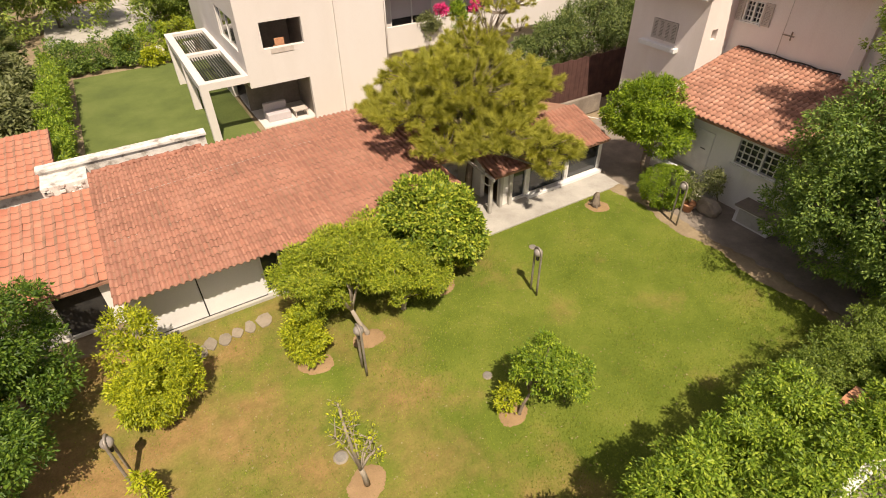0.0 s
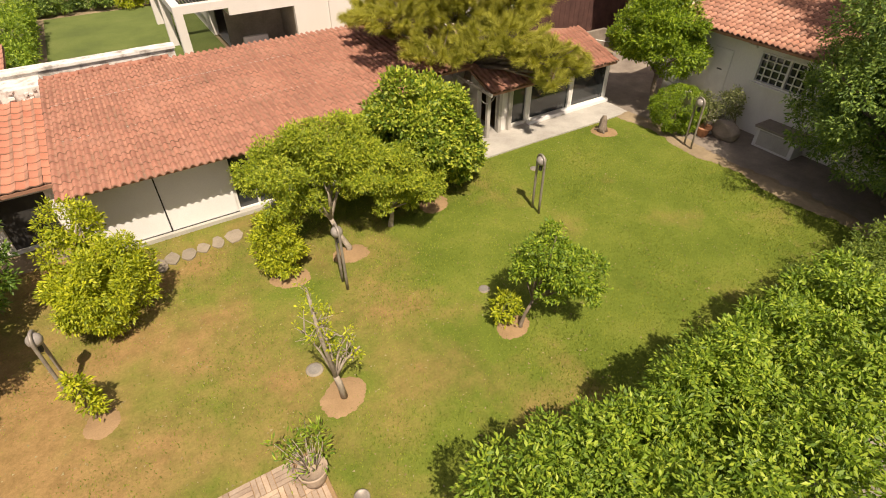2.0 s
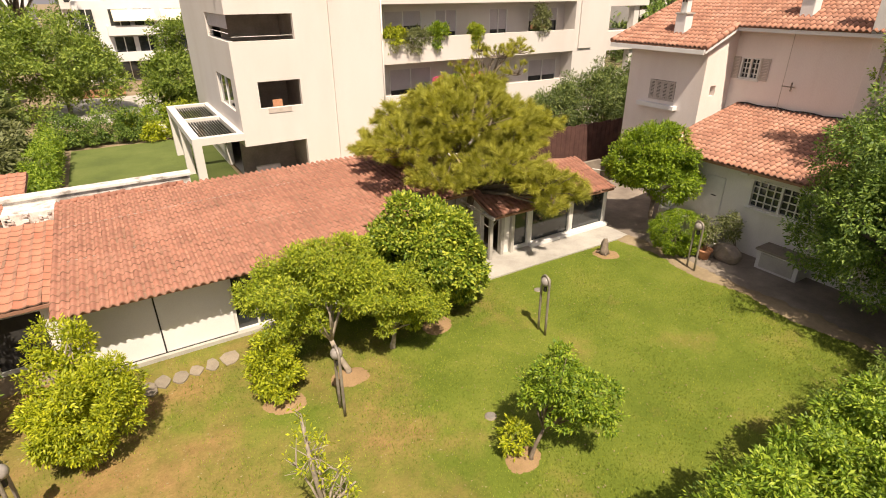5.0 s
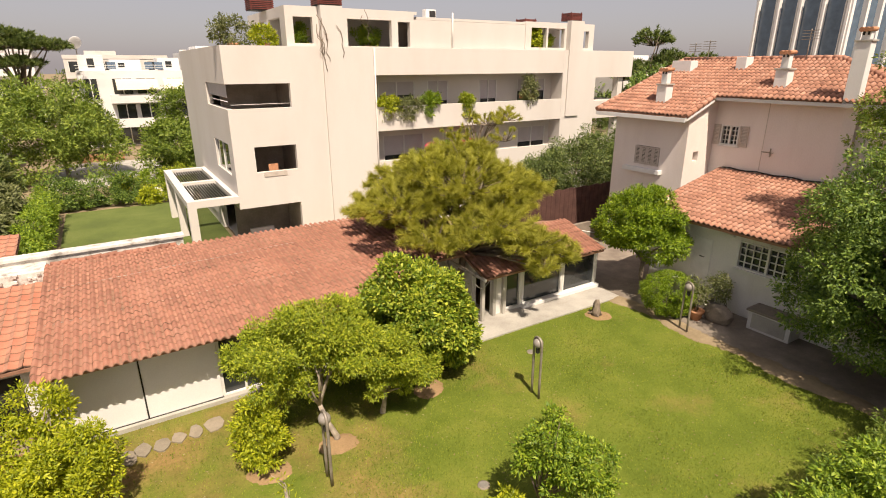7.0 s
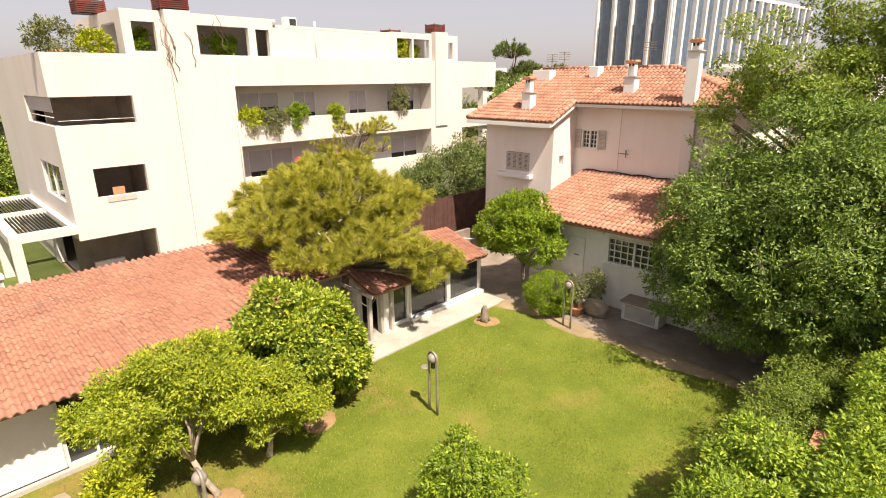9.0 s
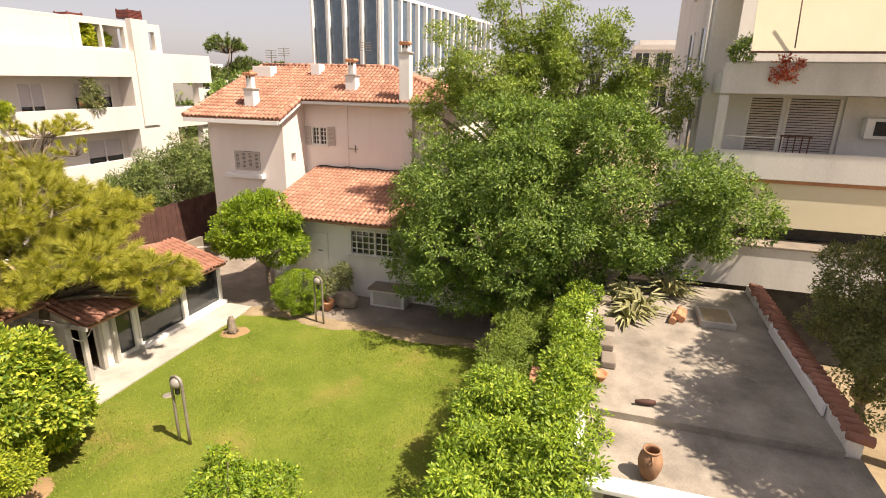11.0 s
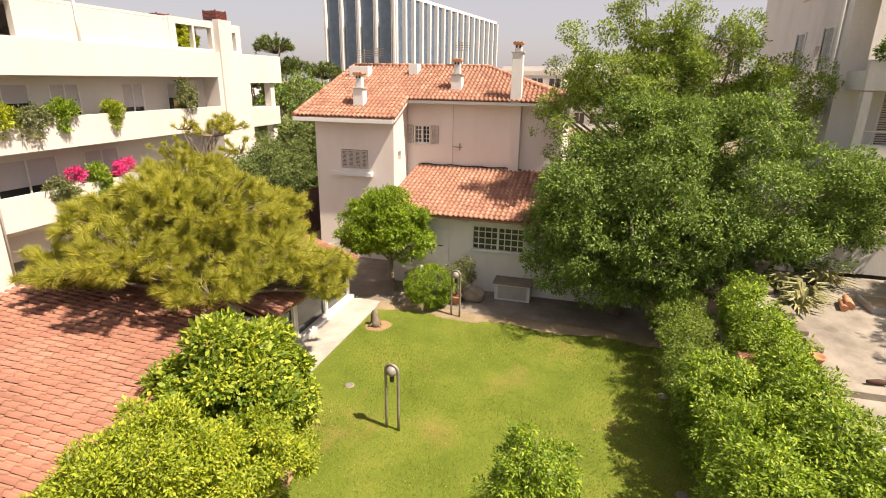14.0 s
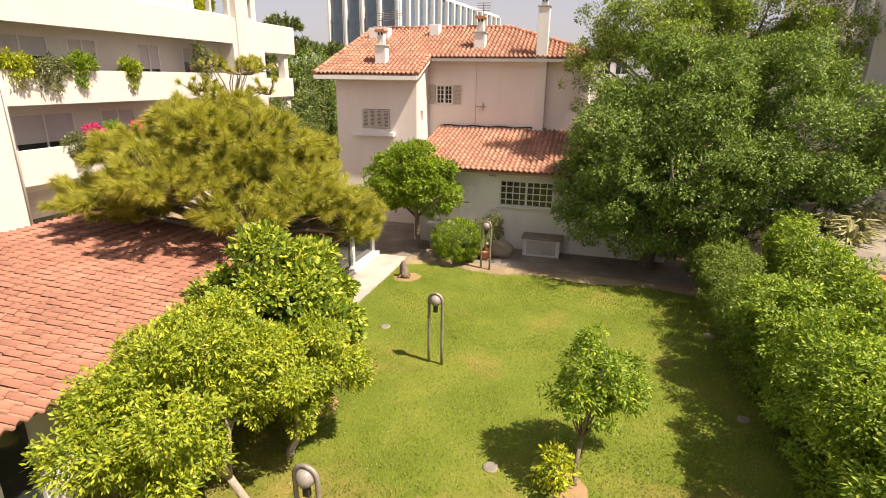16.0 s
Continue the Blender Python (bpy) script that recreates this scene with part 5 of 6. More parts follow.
part("body", boxes((1.6, 3.4, 44.0, 44.4, 0, 0.9), (3.9, 5.2, 44.0, 44.4, 0, 0.9), bevel=0.02), M_STUCCO, low)
for k, (x, y, z, r, leaf) in enumerate([(2.2, 43.2, 0.5, 0.9, L_YELLOW), (3.8, 43.3, 0.6, 0.8, L_LIGHT), (0.9, 45.3, 1.0, 1.0, L_YELLOW), (4.6, 46, 1.2, 1.2, L_LIGHT), (2.8, 47, 1.1, 1.2, L_HEDGE)]):
    shrub("garden_shrub", (x, y, 0), [(x, y, z, r, r, r * 0.8)], 2600, 0.16, leaf, "mixed yellow-green shrub in the neighbour's border", 50 + k, group="border shrubs")
sheet("driveway", -4.5, 4.5, 52, 66, -0.03, M_CONC, "pale paved driveway beyond the garden", category="driveway")
for k, (x, y, z, r, n, leaf, nm) in enumerate([
    (-6.5, 34, 1.8, 1.9, 12000, L_OLIVE, "grey-green shrubby tree by the hedge"), (-6.3, 39, 1.8, 2.0, 12000, L_OLIVE, "grey-green shrubby tree by the hedge"), (-8.0, 45, 2.4, 2.6, 12000, L_FARTREE, "dark tree beyond the neighbour's hedge"),
    (-3.2, 58, 5.2, 3.9, 20000, L_BIG2, "tall grey-green tree by the driveway"), (-8.5, 56, 4.6, 3.9, 16000, L_BIG2, "broad grey-green tree by the driveway"), (5.2, 52, 3.0, 2.6, 12000, L_HEDGE2, "olive-green tree beside the apartment block"),
    (7.5, 58, 5.0, 3.0, 12000, L_HEDGE2, "olive-green tree beside the apartment block"), (-13, 52, 3.5, 4.0, 14000, L_FARTREE, "broad dark tree by the driveway"), (-1.6, 70, 3.6, 2.6, 9000, L_FARTREE, "dark tree in front of the far flats"),
    (-12, 38, 2.6, 3.2, 12000, L_FARTREE, "dark tree beyond the neighbour's hedge"), (-11, 29, 2.2, 2.4, 9000, L_FARTREE, "dark tree beyond the neighbour's hedge")]):
    tree("garden_tree", (x, y, 0), [(x, y, z, r, r, r * 0.85), (x + r * 0.6, y - r * 0.4, z * 0.6, r * 0.7, r * 0.7, z * 0.6), (x - r * 0.6, y - r * 0.3, z * 0.55, r * 0.7, r * 0.7, z * 0.55), (x - r * 0.5, y, z * 1.25, r * 0.6, r * 0.6, r * 0.5)], int(n * 1.3), 0.26, leaf, nm, 0.16, None, 60 + k, group="trees beyond the lawn")
# fan palm
palm = thing("fan_palm", (-6.6, 43.5, 0), "grey-green fan palm over the hedge", "palm")
part("trunk", tube(bmesh.new(), [(-6.6, 43.5, -0.05), (-6.6, 43.5, 2.6)], [0.25, 0.2], 10), M_BARK, palm)
prng = random.Random(3)
for k in range(22):
    a, e = prng.uniform(0, 6.28), prng.uniform(-0.3, 1.1)
    o = Vector((-6.6, 43.5, 2.6))
    d = Vector((math.cos(a) * math.cos(e), math.sin(a) * math.cos(e), math.sin(e)))
    s = d.cross(Vector((0, 0, 1))).normalized()
    hub = o + d * 0.9
    bm = bmesh.new()
    tube(bm, [o, hub], [0.03, 0.015], 5)
    for j in range(-6, 7):
        q = j * 0.2
        tip = hub + (d * math.cos(q) + s * math.sin(q)) * 0.95 + Vector((0, 0, -0.2 * abs(q)))
        m = hub.lerp(tip, 0.5)
        w = (d * -math.sin(q) + s * math.cos(q)) * 0.05
        vs = [bm.verts.new(p) for p in (hub, m + w, tip, m - w)]
        bm.faces.new(vs)
    part("frond", bm, L_OLIVE, palm)


# ---- far buildings ----
def far_block(x0, x1, y0, y1, h, storeys, bays, label, mat, face="y", blinds=True):
    t = thing("far_apartment_building", ((x0 + x1) / 2, (y0 + y1) / 2, 0), label, "apartment building", "far flats")
    wall = part("wall", boxes((x0, x1, y0, y1, 0, h)), mat, t)
    part("roof_hut", boxes((x0 + (x1 - x0) * 0.2, x0 + (x1 - x0) * 0.5, y0 + 1.5, y1 - 1, h, h + 1.3)), mat, t)
    part("roof_parapet", boxes((x0 - 0.1, x1 + 0.1, y0 - 0.1, y0, h - 0.2, h + 0.5)) if face == "y" else boxes((x0 - 0.1, x0, y0 - 0.1, y1 + 0.1, h - 0.2, h + 0.5)), mat, t)
    a, b = (x0, x1) if face == "y" else (y0, y1)
    sh = h / storeys
    for s in range(storeys):
        for k in range(bays):
            u0, u1 = a + (b - a) * (k + 0.15) / bays, a + (b - a) * (k + 0.85) / bays
            z0, z1 = s * sh + 1.0, s * sh + sh - 0.7
            f = (lambda d0, d1, p, q, c, e: (p, q, y0 + d0, y0 + d1, c, e)) if face == "y" else (lambda d0, d1, p, q, c, e: (x0 + d0, x0 + d1, p, q, c, e))
            w = part("window", boxes(f(-0.03, 0.02, u0, u1, z0, z1)), M_GLASS, t)
            bars("frame_bar", [f(-0.06, -0.03, u0, u0 + 0.1, z0, z1), f(-0.06, -0.03, u1 - 0.1, u1, z0, z1), f(-0.06, -0.03, (u0 + u1) / 2 - 0.05, (u0 + u1) / 2 + 0.05, z0, z1)], M_FRAME, w)
            if blinds and (s * 7 + k * 3) % 4 != 1:
                part("awning", boxes(f(-0.9, -0.06, u0 - 0.1, u1 + 0.1, z1 - 0.5, z1 - 0.42)), M_AWNING, w)
        part("balcony", boxes(f(-1.1, 0, a, b, s * sh - 0.15, s * sh), f(-1.1, -1.0, a, b, s * sh, s * sh + 0.85)), mat, t)
    return t


flats = thing("far_apartment_building", (4.3, 83, 0), "white flats with cream awnings beyond the trees", "apartment building", "far flats")
part("wall", boxes((-1.4, 10.4, 78, 88, 0, 8.9)), M_WHITE, flats)
for x0, x1, y0, y1, z1 in ((-1.0, 1.6, 79.2, 83, 10.7), (2.2, 5.6, 80.5, 85, 10.2), (7.4, 9.9, 79.5, 84, 10.4)):
    h = part("roof_hut", boxes((x0, x1, y0, y1, 8.9, z1), bevel=0.02), M_WHITE, flats)
    part("window", boxes((x0 + 0.9, x0 + 1.6, y0 - 0.03, y0, 9.3, z1 - 0.4)), M_GLASS, h)
part("roof_railing", boxes((-1.4, 10.4, 77.9, 77.95, 9.5, 9.56), (-1.4, 10.4, 77.9, 77.95, 9.2, 9.25)), M_FRAME, flats)
for x in (1.9, 5.9, 7.0):
    part("solar_panel", slab_quad(bmesh.new(), [(x, 78.6, 9.1), (x + 0.9, 78.6, 9.1), (x + 0.9, 79.3, 9.9), (x, 79.3, 9.9)], 0.06), M_TOWERGLASS, flats)
for z in (2.55, 5.4):
    part("balcony", boxes((1.6, 7.2, 76.7, 78, z - 0.2, z), (1.6, 7.2, 76.7, 76.85, z, z + 0.85), (1.6, 1.75, 76.85, 78, z, z + 0.85), (7.05, 7.2, 76.85, 78, z, z + 0.85), bevel=0.01), M_WHITE, flats)
    part("band", boxes((7.5, 10.4, 77.6, 78, z - 0.2, z + 0.75)), M_WHITE, flats)
for z0, z1 in ((0.1, 2.25), (3.3, 5.0), (5.7, 8.0)):
    for x0, x1 in ((-0.9, 0.6), (2.0, 4.2), (4.5, 6.8), (7.9, 10.0)):
        w = part("window", boxes((x0, x1, 77.94, 78.0, z0, z1)), M_GLASS, flats)
        bars("frame_bar", [(x0, x0 + 0.1, 77.88, 77.94, z0, z1), (x1 - 0.1, x1, 77.88, 77.94, z0, z1), ((x0 + x1) / 2 - 0.05, (x0 + x1) / 2 + 0.05, 77.88, 77.94, z0, z1)], M_FRAME, w)
for x0, x1 in ((2.4, 6.9), (7.5, 9.9)):
    part("awning", slab_quad(bmesh.new(), [(x0, 76.3, 6.75), (x1, 76.3, 6.75), (x1, 77.9, 7.95), (x0, 77.9, 7.95)], 0.04), M_AWNING, flats, "lowered cream canvas awning")
bars("column", [(1.6, 1.75, 76.72, 76.84, 0, 2.35), (7.0, 7.15, 76.72, 76.84, 0, 2.35)], M_WHITE, flats)
wall_r = thing("red_garden_wall", (-0.5, 67, 0), "low reddish wall beside the pale driveway", "wall")
part("body", boxes((-2.6, 1.6, 66.6, 67.0, 0, 0.7), bevel=0.02), M_TERRA, wall_r)
far_block(-14.5, -8.6, 62, 74, 9.6, 3, 2, "cream flats at the end of the driveway", M_APT)
dish = thing("satellite_dish", (-0.9, 79.3, 10.7), "white satellite dish on the far roof", "satellite dish")
bm = bmesh.new()
bmesh.ops.create_uvsphere(bm, u_segments=20, v_segments=10, radius=0.78, matrix=Matrix.Translation((-0.9, 79, 12.0)) @ Matrix.Rotation(0.5, 4, "X") @ Matrix.Rotation(0.5, 4, "Z") @ Matrix.Diagonal((1, 0.16, 1, 1)))
part("bowl", bm, M_WHITE, dish)
part("mast", tube(bmesh.new(), [(-0.9, 79.3, 10.68), (-0.9, 79.3, 11.9)], 0.06, 6), M_STEEL, dish)
frng = random.Random(12)
for k, (x, y, w, h) in enumerate([(-40, 110, 16, 11), (-22, 120, 14, 12), (-4, 130, 18, 11), (16, 125, 16, 12), (95, 12, 12, 10), (110, 2, 14, 11), (90, -14, 14, 14), (105, 26, 12, 10), (70, 60, 14, 9), (95, 80, 18, 10)]):
    far_block(x, x + w, y, y + 12, h, 3, 4, "pale distant flats in the haze", M_WHITE if k % 2 else M_APT, "y" if y > 55 else "x", False)
# belt of distant trees
rngn = np.random.RandomState(77)
belt = []
for k in range(150):
    a = rngn.uniform(-0.75, 2.3)
    r = rngn.uniform(85, 210)
    belt.append((r * math.cos(a), r * math.sin(a), rngn.uniform(1.5, 3.5), rngn.uniform(3, 6), rngn.uniform(3, 6), rngn.uniform(3, 5.0)))
belt = [b for b in belt if not (105 < b[0] < 225 and 30 < b[1] < 90)]
tagged(leaves("distant_trees", belt, 90000, 1.0, L_FARTREE, None, 78, sub=20), "belt of distant trees and gardens", "trees", "", "stuff")
for k, (x, y, top) in enumerate([(48.5, 37.5, 13.0), (52.0, 34.0, 10.6), (44.5, 37.5, 9.8), (56, 41, 11.0)]):
    pine((x, y, 0), [(x, y, top - 1.5, 1.9, 1.9, 1.4), (x + 1.3, y - 1.0, top - 3.3, 1.8, 1.7, 1.1), (x - 1.3, y + 0.6, top - 4.2, 1.8, 1.7, 1.1), (x, y - 0.5, top - 6.0, 2.2, 2.2, 1.2)], 420, 40, 0.36, L_FARTREE, "tall dark pine behind the villa", 90 + k, 0.25, 0.04, 0.4)
pine((-6.4, 76, 0), [(-6.4, 76, 11.6, 3.6, 3.0, 1.3), (-9.2, 76, 11.2, 2.6, 2.4, 1.1), (-3.6, 75.5, 11.3, 2.4, 2.2, 1.0), (-6.5, 75, 9.6, 2.6, 2.4, 1.0), (-6.6, 76, 12.6, 2.2, 2.0, 0.8)], 620, 44, 0.42, L_FARTREE, "umbrella pine on the skyline", 95, 0.3, 0.05, 0.4)

# ---- between the apartment block and the villa ----
fence = thing("board_fence", (23, 21.6, 0), "dark brown board fence between the properties", "fence")
for k in range(26):
    part("board", boxes((18.4 + 0.34 * k, 18.4 + 0.34 * k + 0.325, 21.6, 21.65, 0, 2.7 + 0.03 * ((k * 7) % 3))), M_BROWN, fence)
dv = thing("boundary_wall", (20, 20.4, 0), "grey rendered boundary wall behind the lodge", "wall")
part("body", boxes((17.9, 22.7, 20.3, 20.5, 0, 1.0), bevel=0.02), M_PAVE, dv)
for k, (x, y, z, r) in enumerate([(22.5, 24.2, 3.0, 1.7), (25.0, 24.6, 3.4, 1.8), (27.5, 25.0, 3.4, 1.8), (30.0, 25.4, 3.2, 1.8), (20.4, 24.0, 2.4, 1.4)]):
    tree("oleander", (x, y, 0), [(x, y, z, r, r * 0.8, r), (x + 0.6, y - 0.3, z + 0.9, r * 0.55, r * 0.5, r * 0.6)], 9000, 0.2, L_FARTREE, "grey-green oleander along the board fence", 0.08, None, 100 + k, group="oleanders by the fence", narrow=0.25)

for k, (x, y, z, r) in enumerate([(34.0, 23.5, 4.2, 2.3), (37.5, 27.0, 5.6, 2.6), (41.0, 31.0, 6.0, 3.0), (33.5, 26.0, 3.6, 2.2), (45.0, 28.0, 5.0, 3.0)]):
    tree("garden_tree", (x, y, 0), [(x, y, z, r, r, r * 0.95), (x + r * 0.5, y - r * 0.4, z * 0.62, r * 0.75, r * 0.75, z * 0.55), (x - r * 0.5, y + 0.3, z * 0.5, r * 0.75, r * 0.75, z * 0.5), (x - r * 0.2, y, z + r * 0.8, r * 0.55, r * 0.55, r * 0.5)], 9000, 0.26, L_FARTREE if k % 2 else L_BIG, "dark leafy tree behind the board fence", 0.14, None, 180 + k, group="trees behind the fence")

# ---- east yard details ----
st = thing("tree_stump", (15.45, 13.1, 0.04), "weathered grey tree stump on bare soil", "stump")
bm = bmesh.new()
tube(bm, [(15.45, 13.1, 0.0), (15.47, 13.1, 0.18), (15.5, 13.13, 0.45), (15.53, 13.15, 0.6)], [0.26, 0.17, 0.14, 0.07], 9)
for v in bm.verts:
    v.co += Vector((noise.noise(v.co * 9), noise.noise(v.co * 9 + Vector((5, 0, 0))), 1.5 * noise.noise(v.co * 7))) * 0.07
part("trunk", bm, M_BARK, st)
for a in (0.5, 2.4, 4.2):
    part("root", tube(bmesh.new(), [(15.45, 13.1, 0.12), (15.45 + 0.3 * math.cos(a), 13.1 + 0.3 * math.sin(a), 0.05)], [0.09, 0.03], 6), M_BARK, st)
bin_ = thing("storage_box", (19.6, 8.5, 0.05), "low grey concrete box with a slab lid", "box")
part("body", boxes((19.3, 20.08, 7.75, 9.25, 0.05, 0.78), bevel=0.02), M_GREYWALL, bin_)
part("lid", boxes((19.22, 20.09, 7.68, 9.32, 0.78, 0.86), bevel=0.01), M_PAVE, bin_)
part("panel", boxes((19.27, 19.3, 7.9, 9.1, 0.15, 0.7)), M_CONC, bin_)
stair = thing("outside_stair", (19.3, 11.4, 0), "short masonry stair with a white sloping parapet", "stair")
for k in range(4):
    part("step", boxes((18.95, 20.09, 10.75 + 0.32 * k, 11.07 + 0.32 * k, 0.05, 0.22 + 0.17 * k)), M_CONC, stair)
part("landing", boxes((18.95, 20.09, 12.03, 13.2, 0.05, 0.9)), M_CONC, stair)
part("parapet", slab_quad(bmesh.new(), [(18.7, 10.4, 0.45), (18.95, 10.4, 0.45), (18.95, 12.2, 1.35), (18.7, 12.2, 1.35)], 0.6), M_OLDWALL, stair)
boulder = bmesh.new()
bmesh.ops.create_icosphere(boulder, subdivisions=3, radius=1.0, matrix=Matrix.Translation((18.85, 10.15, 0.35)) @ Matrix.Diagonal((0.3, 0.62, 0.42, 1)))
for v in boulder.verts:
    v.co += Vector((1, 1, 1)) * 0.07 * noise.noise(v.co * 3.5)
part("stair_end", boulder, M_PAVE, stair, "rounded grey masonry end of the stair wall")
part("parapet_cap", boxes((18.66, 18.98, 12.1, 13.2, 1.25, 1.38), bevel=0.02), M_WHITE, stair)
fin = thing("stone_finial", (18.82, 12.9, 1.38), "white rounded stone finial on the stair wall", "ornament")
bm = bmesh.new()
lathe(bm, 18.82, 12.9, 1.38, [(0.1, 0), (0.17, 0.08), (0.19, 0.2), (0.12, 0.32), (0.03, 0.36)], 14)
part("body", bm, M_WHITE, fin)
door = thing("yard_door", (20.08, 11.9, 0.9), "white panelled door with a dark letter slot", "door")
part("leaf", boxes((20.05, 20.09, 11.5, 12.3, 0.92, 2.75), bevel=0.008), M_FRAME, door)
part("letter_slot", boxes((20.035, 20.05, 11.75, 11.98, 1.95, 1.99)), M_DARK, door)
lampw = thing("wall_lamp", (20.05, 10.75, 3.05), "small white wall lamp under the eave", "wall lamp")
part("body", boxes((19.95, 20.09, 10.65, 10.95, 3.1, 3.2), bevel=0.02), M_WHITE, lampw)
pot = thing("flower_pot", (18.35, 10.7, 0.05), "terracotta pot with a pale leggy plant", "flower pot")
part("pot", lathe(bmesh.new(), 18.35, 10.7, 0.05, [(0.17, 0), (0.25, 0.3), (0.28, 0.32), (0.28, 0.4), (0.24, 0.4), (0.22, 0.3)], 18), M_TERRA, pot)
leaves("plant", [(18.35, 10.75, 0.95, 0.38, 0.38, 0.5), (18.4, 10.95, 1.4, 0.3, 0.3, 0.3)], 1500, 0.1, L_OLIVE, pot, 110)
for k in range(5):
    part("stem", tube(bmesh.new(), [(18.35, 10.7, 0.4), (18.35 + 0.25 * math.cos(k * 1.3), 10.7 + 0.25 * math.sin(k * 1.3), 1.2)], [0.015, 0.006], 5), M_PALEBARK, pot)
shrub("wall_shrub", (19.6, 10.2, 0.05), [(19.5, 10.6, 1.1, 0.4, 0.5, 0.6)], 1500, 0.1, L_OLIVE, "thin shrub against the annex wall", 111)
aer = thing("wall_antenna", (24.6, 12.3, 5.4), "thin metal aerial on the villa wall", "antenna")
part("mast", tube(bmesh.new(), [(24.55, 12.6, 4.75), (24.55, 12.6, 8.0)], 0.012, 6), M_WOOD, aer)
part("arm", boxes((24.5, 24.56, 12.1, 12.6, 5.75, 5.79), (24.5, 24.56, 12.2, 12.24, 5.6, 5.95)), M_STEEL, aer)
for k, (y, top) in enumerate(((17.8, 10.6), (18.6, 10.5), (13.0, 10.9))):
    a2 = thing("roof_antenna", (27.6, y, 9.6), "television aerial on the villa roof", "antenna", "roof aerials")
    part("mast", tube(bmesh.new(), [(27.6, y, 9.3), (27.6, y, top)], 0.025, 6), M_STEEL, a2)
    for j in range(4):
        part("rod", boxes((27.57, 27.63, y - 0.35, y + 0.35, top - 0.08 - 0.12 * j, top - 0.055 - 0.12 * j)), M_STEEL, a2)
part("flashing_pipe", tube(bmesh.new(), [(24.6, 14.3 - 0.4 * k, 4.83 + 0.03 * math.sin(k * 1.9)) for k in range(14)], 0.03, 6), M_DARK, villa)

cab = thing("overhead_cable", (18.6, 17.0, 2.3), "pale slack cable between the lodge and the villa", "cable")
part("cable", tube(bmesh.new(), [(17.4 + 2.7 * k / 10, 16.4 - 2.2 * k / 10, 2.4 + 0.9 * k / 10 - 0.5 * math.sin(math.pi * k / 10)) for k in range(11)], 0.022, 6), M_FRAME, cab)
loop = thing("hanging_cable", (11.5, 15.0, 1.9), "pale cable loop hanging from the porch eave", "cable")
part("cable", tube(bmesh.new(), [(10.7 + 1.0 * k / 10, 14.95, 1.95 - 0.5 * math.sin(math.pi * k / 10)) for k in range(11)], 0.014, 6), M_FRAME, loop)

# ---- stepping stones and covers ----
srng = random.Random(4)
for x, y, r in ((-0.82, 13.6, 0.22), (-0.48, 13.74, 0.2), (-0.04, 13.7, 0.2), (0.38, 13.78, 0.18), (0.82, 13.82, 0.19), (1.3, 13.88, 0.27)):
    bm = bmesh.new()
    n = 9
    top = [bm.verts.new((x + r * srng.uniform(0.8, 1.15) * math.cos(6.283 * k / n), y + 1.45 * r * srng.uniform(0.8, 1.15) * math.sin(6.283 * k / n), 0.035)) for k in range(n)]
    low_ = [bm.verts.new((v.co.x, v.co.y, -0.04)) for v in top]
    bm.faces.new(top)
    for k in range(n):
        bm.faces.new((low_[k], low_[(k + 1) % n], top[(k + 1) % n], top[k]))
    tagged(part("stepping_stone", bm, M_STONE), "irregular pale stepping stone in the worn lawn", "stepping stone", "stepping stones by the shutters")
for x, y, r in ((6.27, 8.06, 0.15), (11.34, 12.23, 0.15), (13.6, 3.0, 0.16), (9.36, 3.0, 0.14), (1.52, 7.9, 0.2), (17.2, 3.26, 0.14)):
    c = thing("drain_cover", (x, y, 0), "round pale concrete drain cover in the lawn", "drain cover", "drain covers in the lawn")
    part("collar", lathe(bmesh.new(), x, y, -0.03, [(r, 0), (r, 0.055), (r * 0.7, 0.06)], 18), M_STONE, c)
    part("lid", lathe(bmesh.new(), x, y, -0.02, [(r * 0.72, 0), (r * 0.72, 0.06)], 18), M_COVER, c)

# ---- small plants on the lawn ----
bare = thing("bare_tree", (1.8, 6.87, 0.04), "leaning half-bare citrus tree with few leaves", "tree")
bm = tube(bmesh.new(), [(1.8, 6.87, 0), (1.76, 6.9, 0.5), (1.72, 6.92, 0.72)], [0.085, 0.065, 0.06], 8)
bt = part("trunk", bm, M_PALEBARK, bare)
brng = random.Random(8)
tips = []
for tip, r in (((1.6, 7.3, 2.95), 0.055), ((2.3, 6.85, 1.35), 0.04), ((2.1, 7.1, 1.55), 0.03), ((1.35, 7.25, 2.0), 0.028), ((1.75, 7.35, 1.9), 0.03), ((2.25, 7.3, 1.0), 0.03)):
    o, tp = Vector((1.72, 6.92, 0.7)), Vector(tip)
    md = o.lerp(tp, 0.5) + Vector((brng.uniform(-0.06, 0.06), brng.uniform(-0.06, 0.06), 0.05))
    part("limb", tube(bmesh.new(), [o, md, tp], [r, r * 0.8, r * 0.4], 7), M_PALEBARK, bt)
    for j in range(11):
        s0 = md.lerp(tp, brng.uniform(0, 1))
        e0 = s0 + Vector((brng.uniform(-0.3, 0.3), brng.uniform(-0.3, 0.3), brng.uniform(0.02, 0.35)))
        part("twig", tube(bmesh.new(), [s0, e0], [0.012, 0.004], 5), M_PALEBARK, bt)
        tips.append((e0.x, e0.y, e0.z, 0.09, 0.09, 0.08))
leaves("crown", tips, 620, 0.08, L_YELLOW, bare, 112, sub=4)
shrub("small_citrus", (-2.78, 9.1, 0.04), [(-2.78, 9.15, 0.95, 0.2, 0.2, 0.32), (-2.72, 9.1, 0.5, 0.2, 0.2, 0.3)], 900, 0.1, L_YELLOW, "small yellow-green citrus sapling beside a lamp", 113)
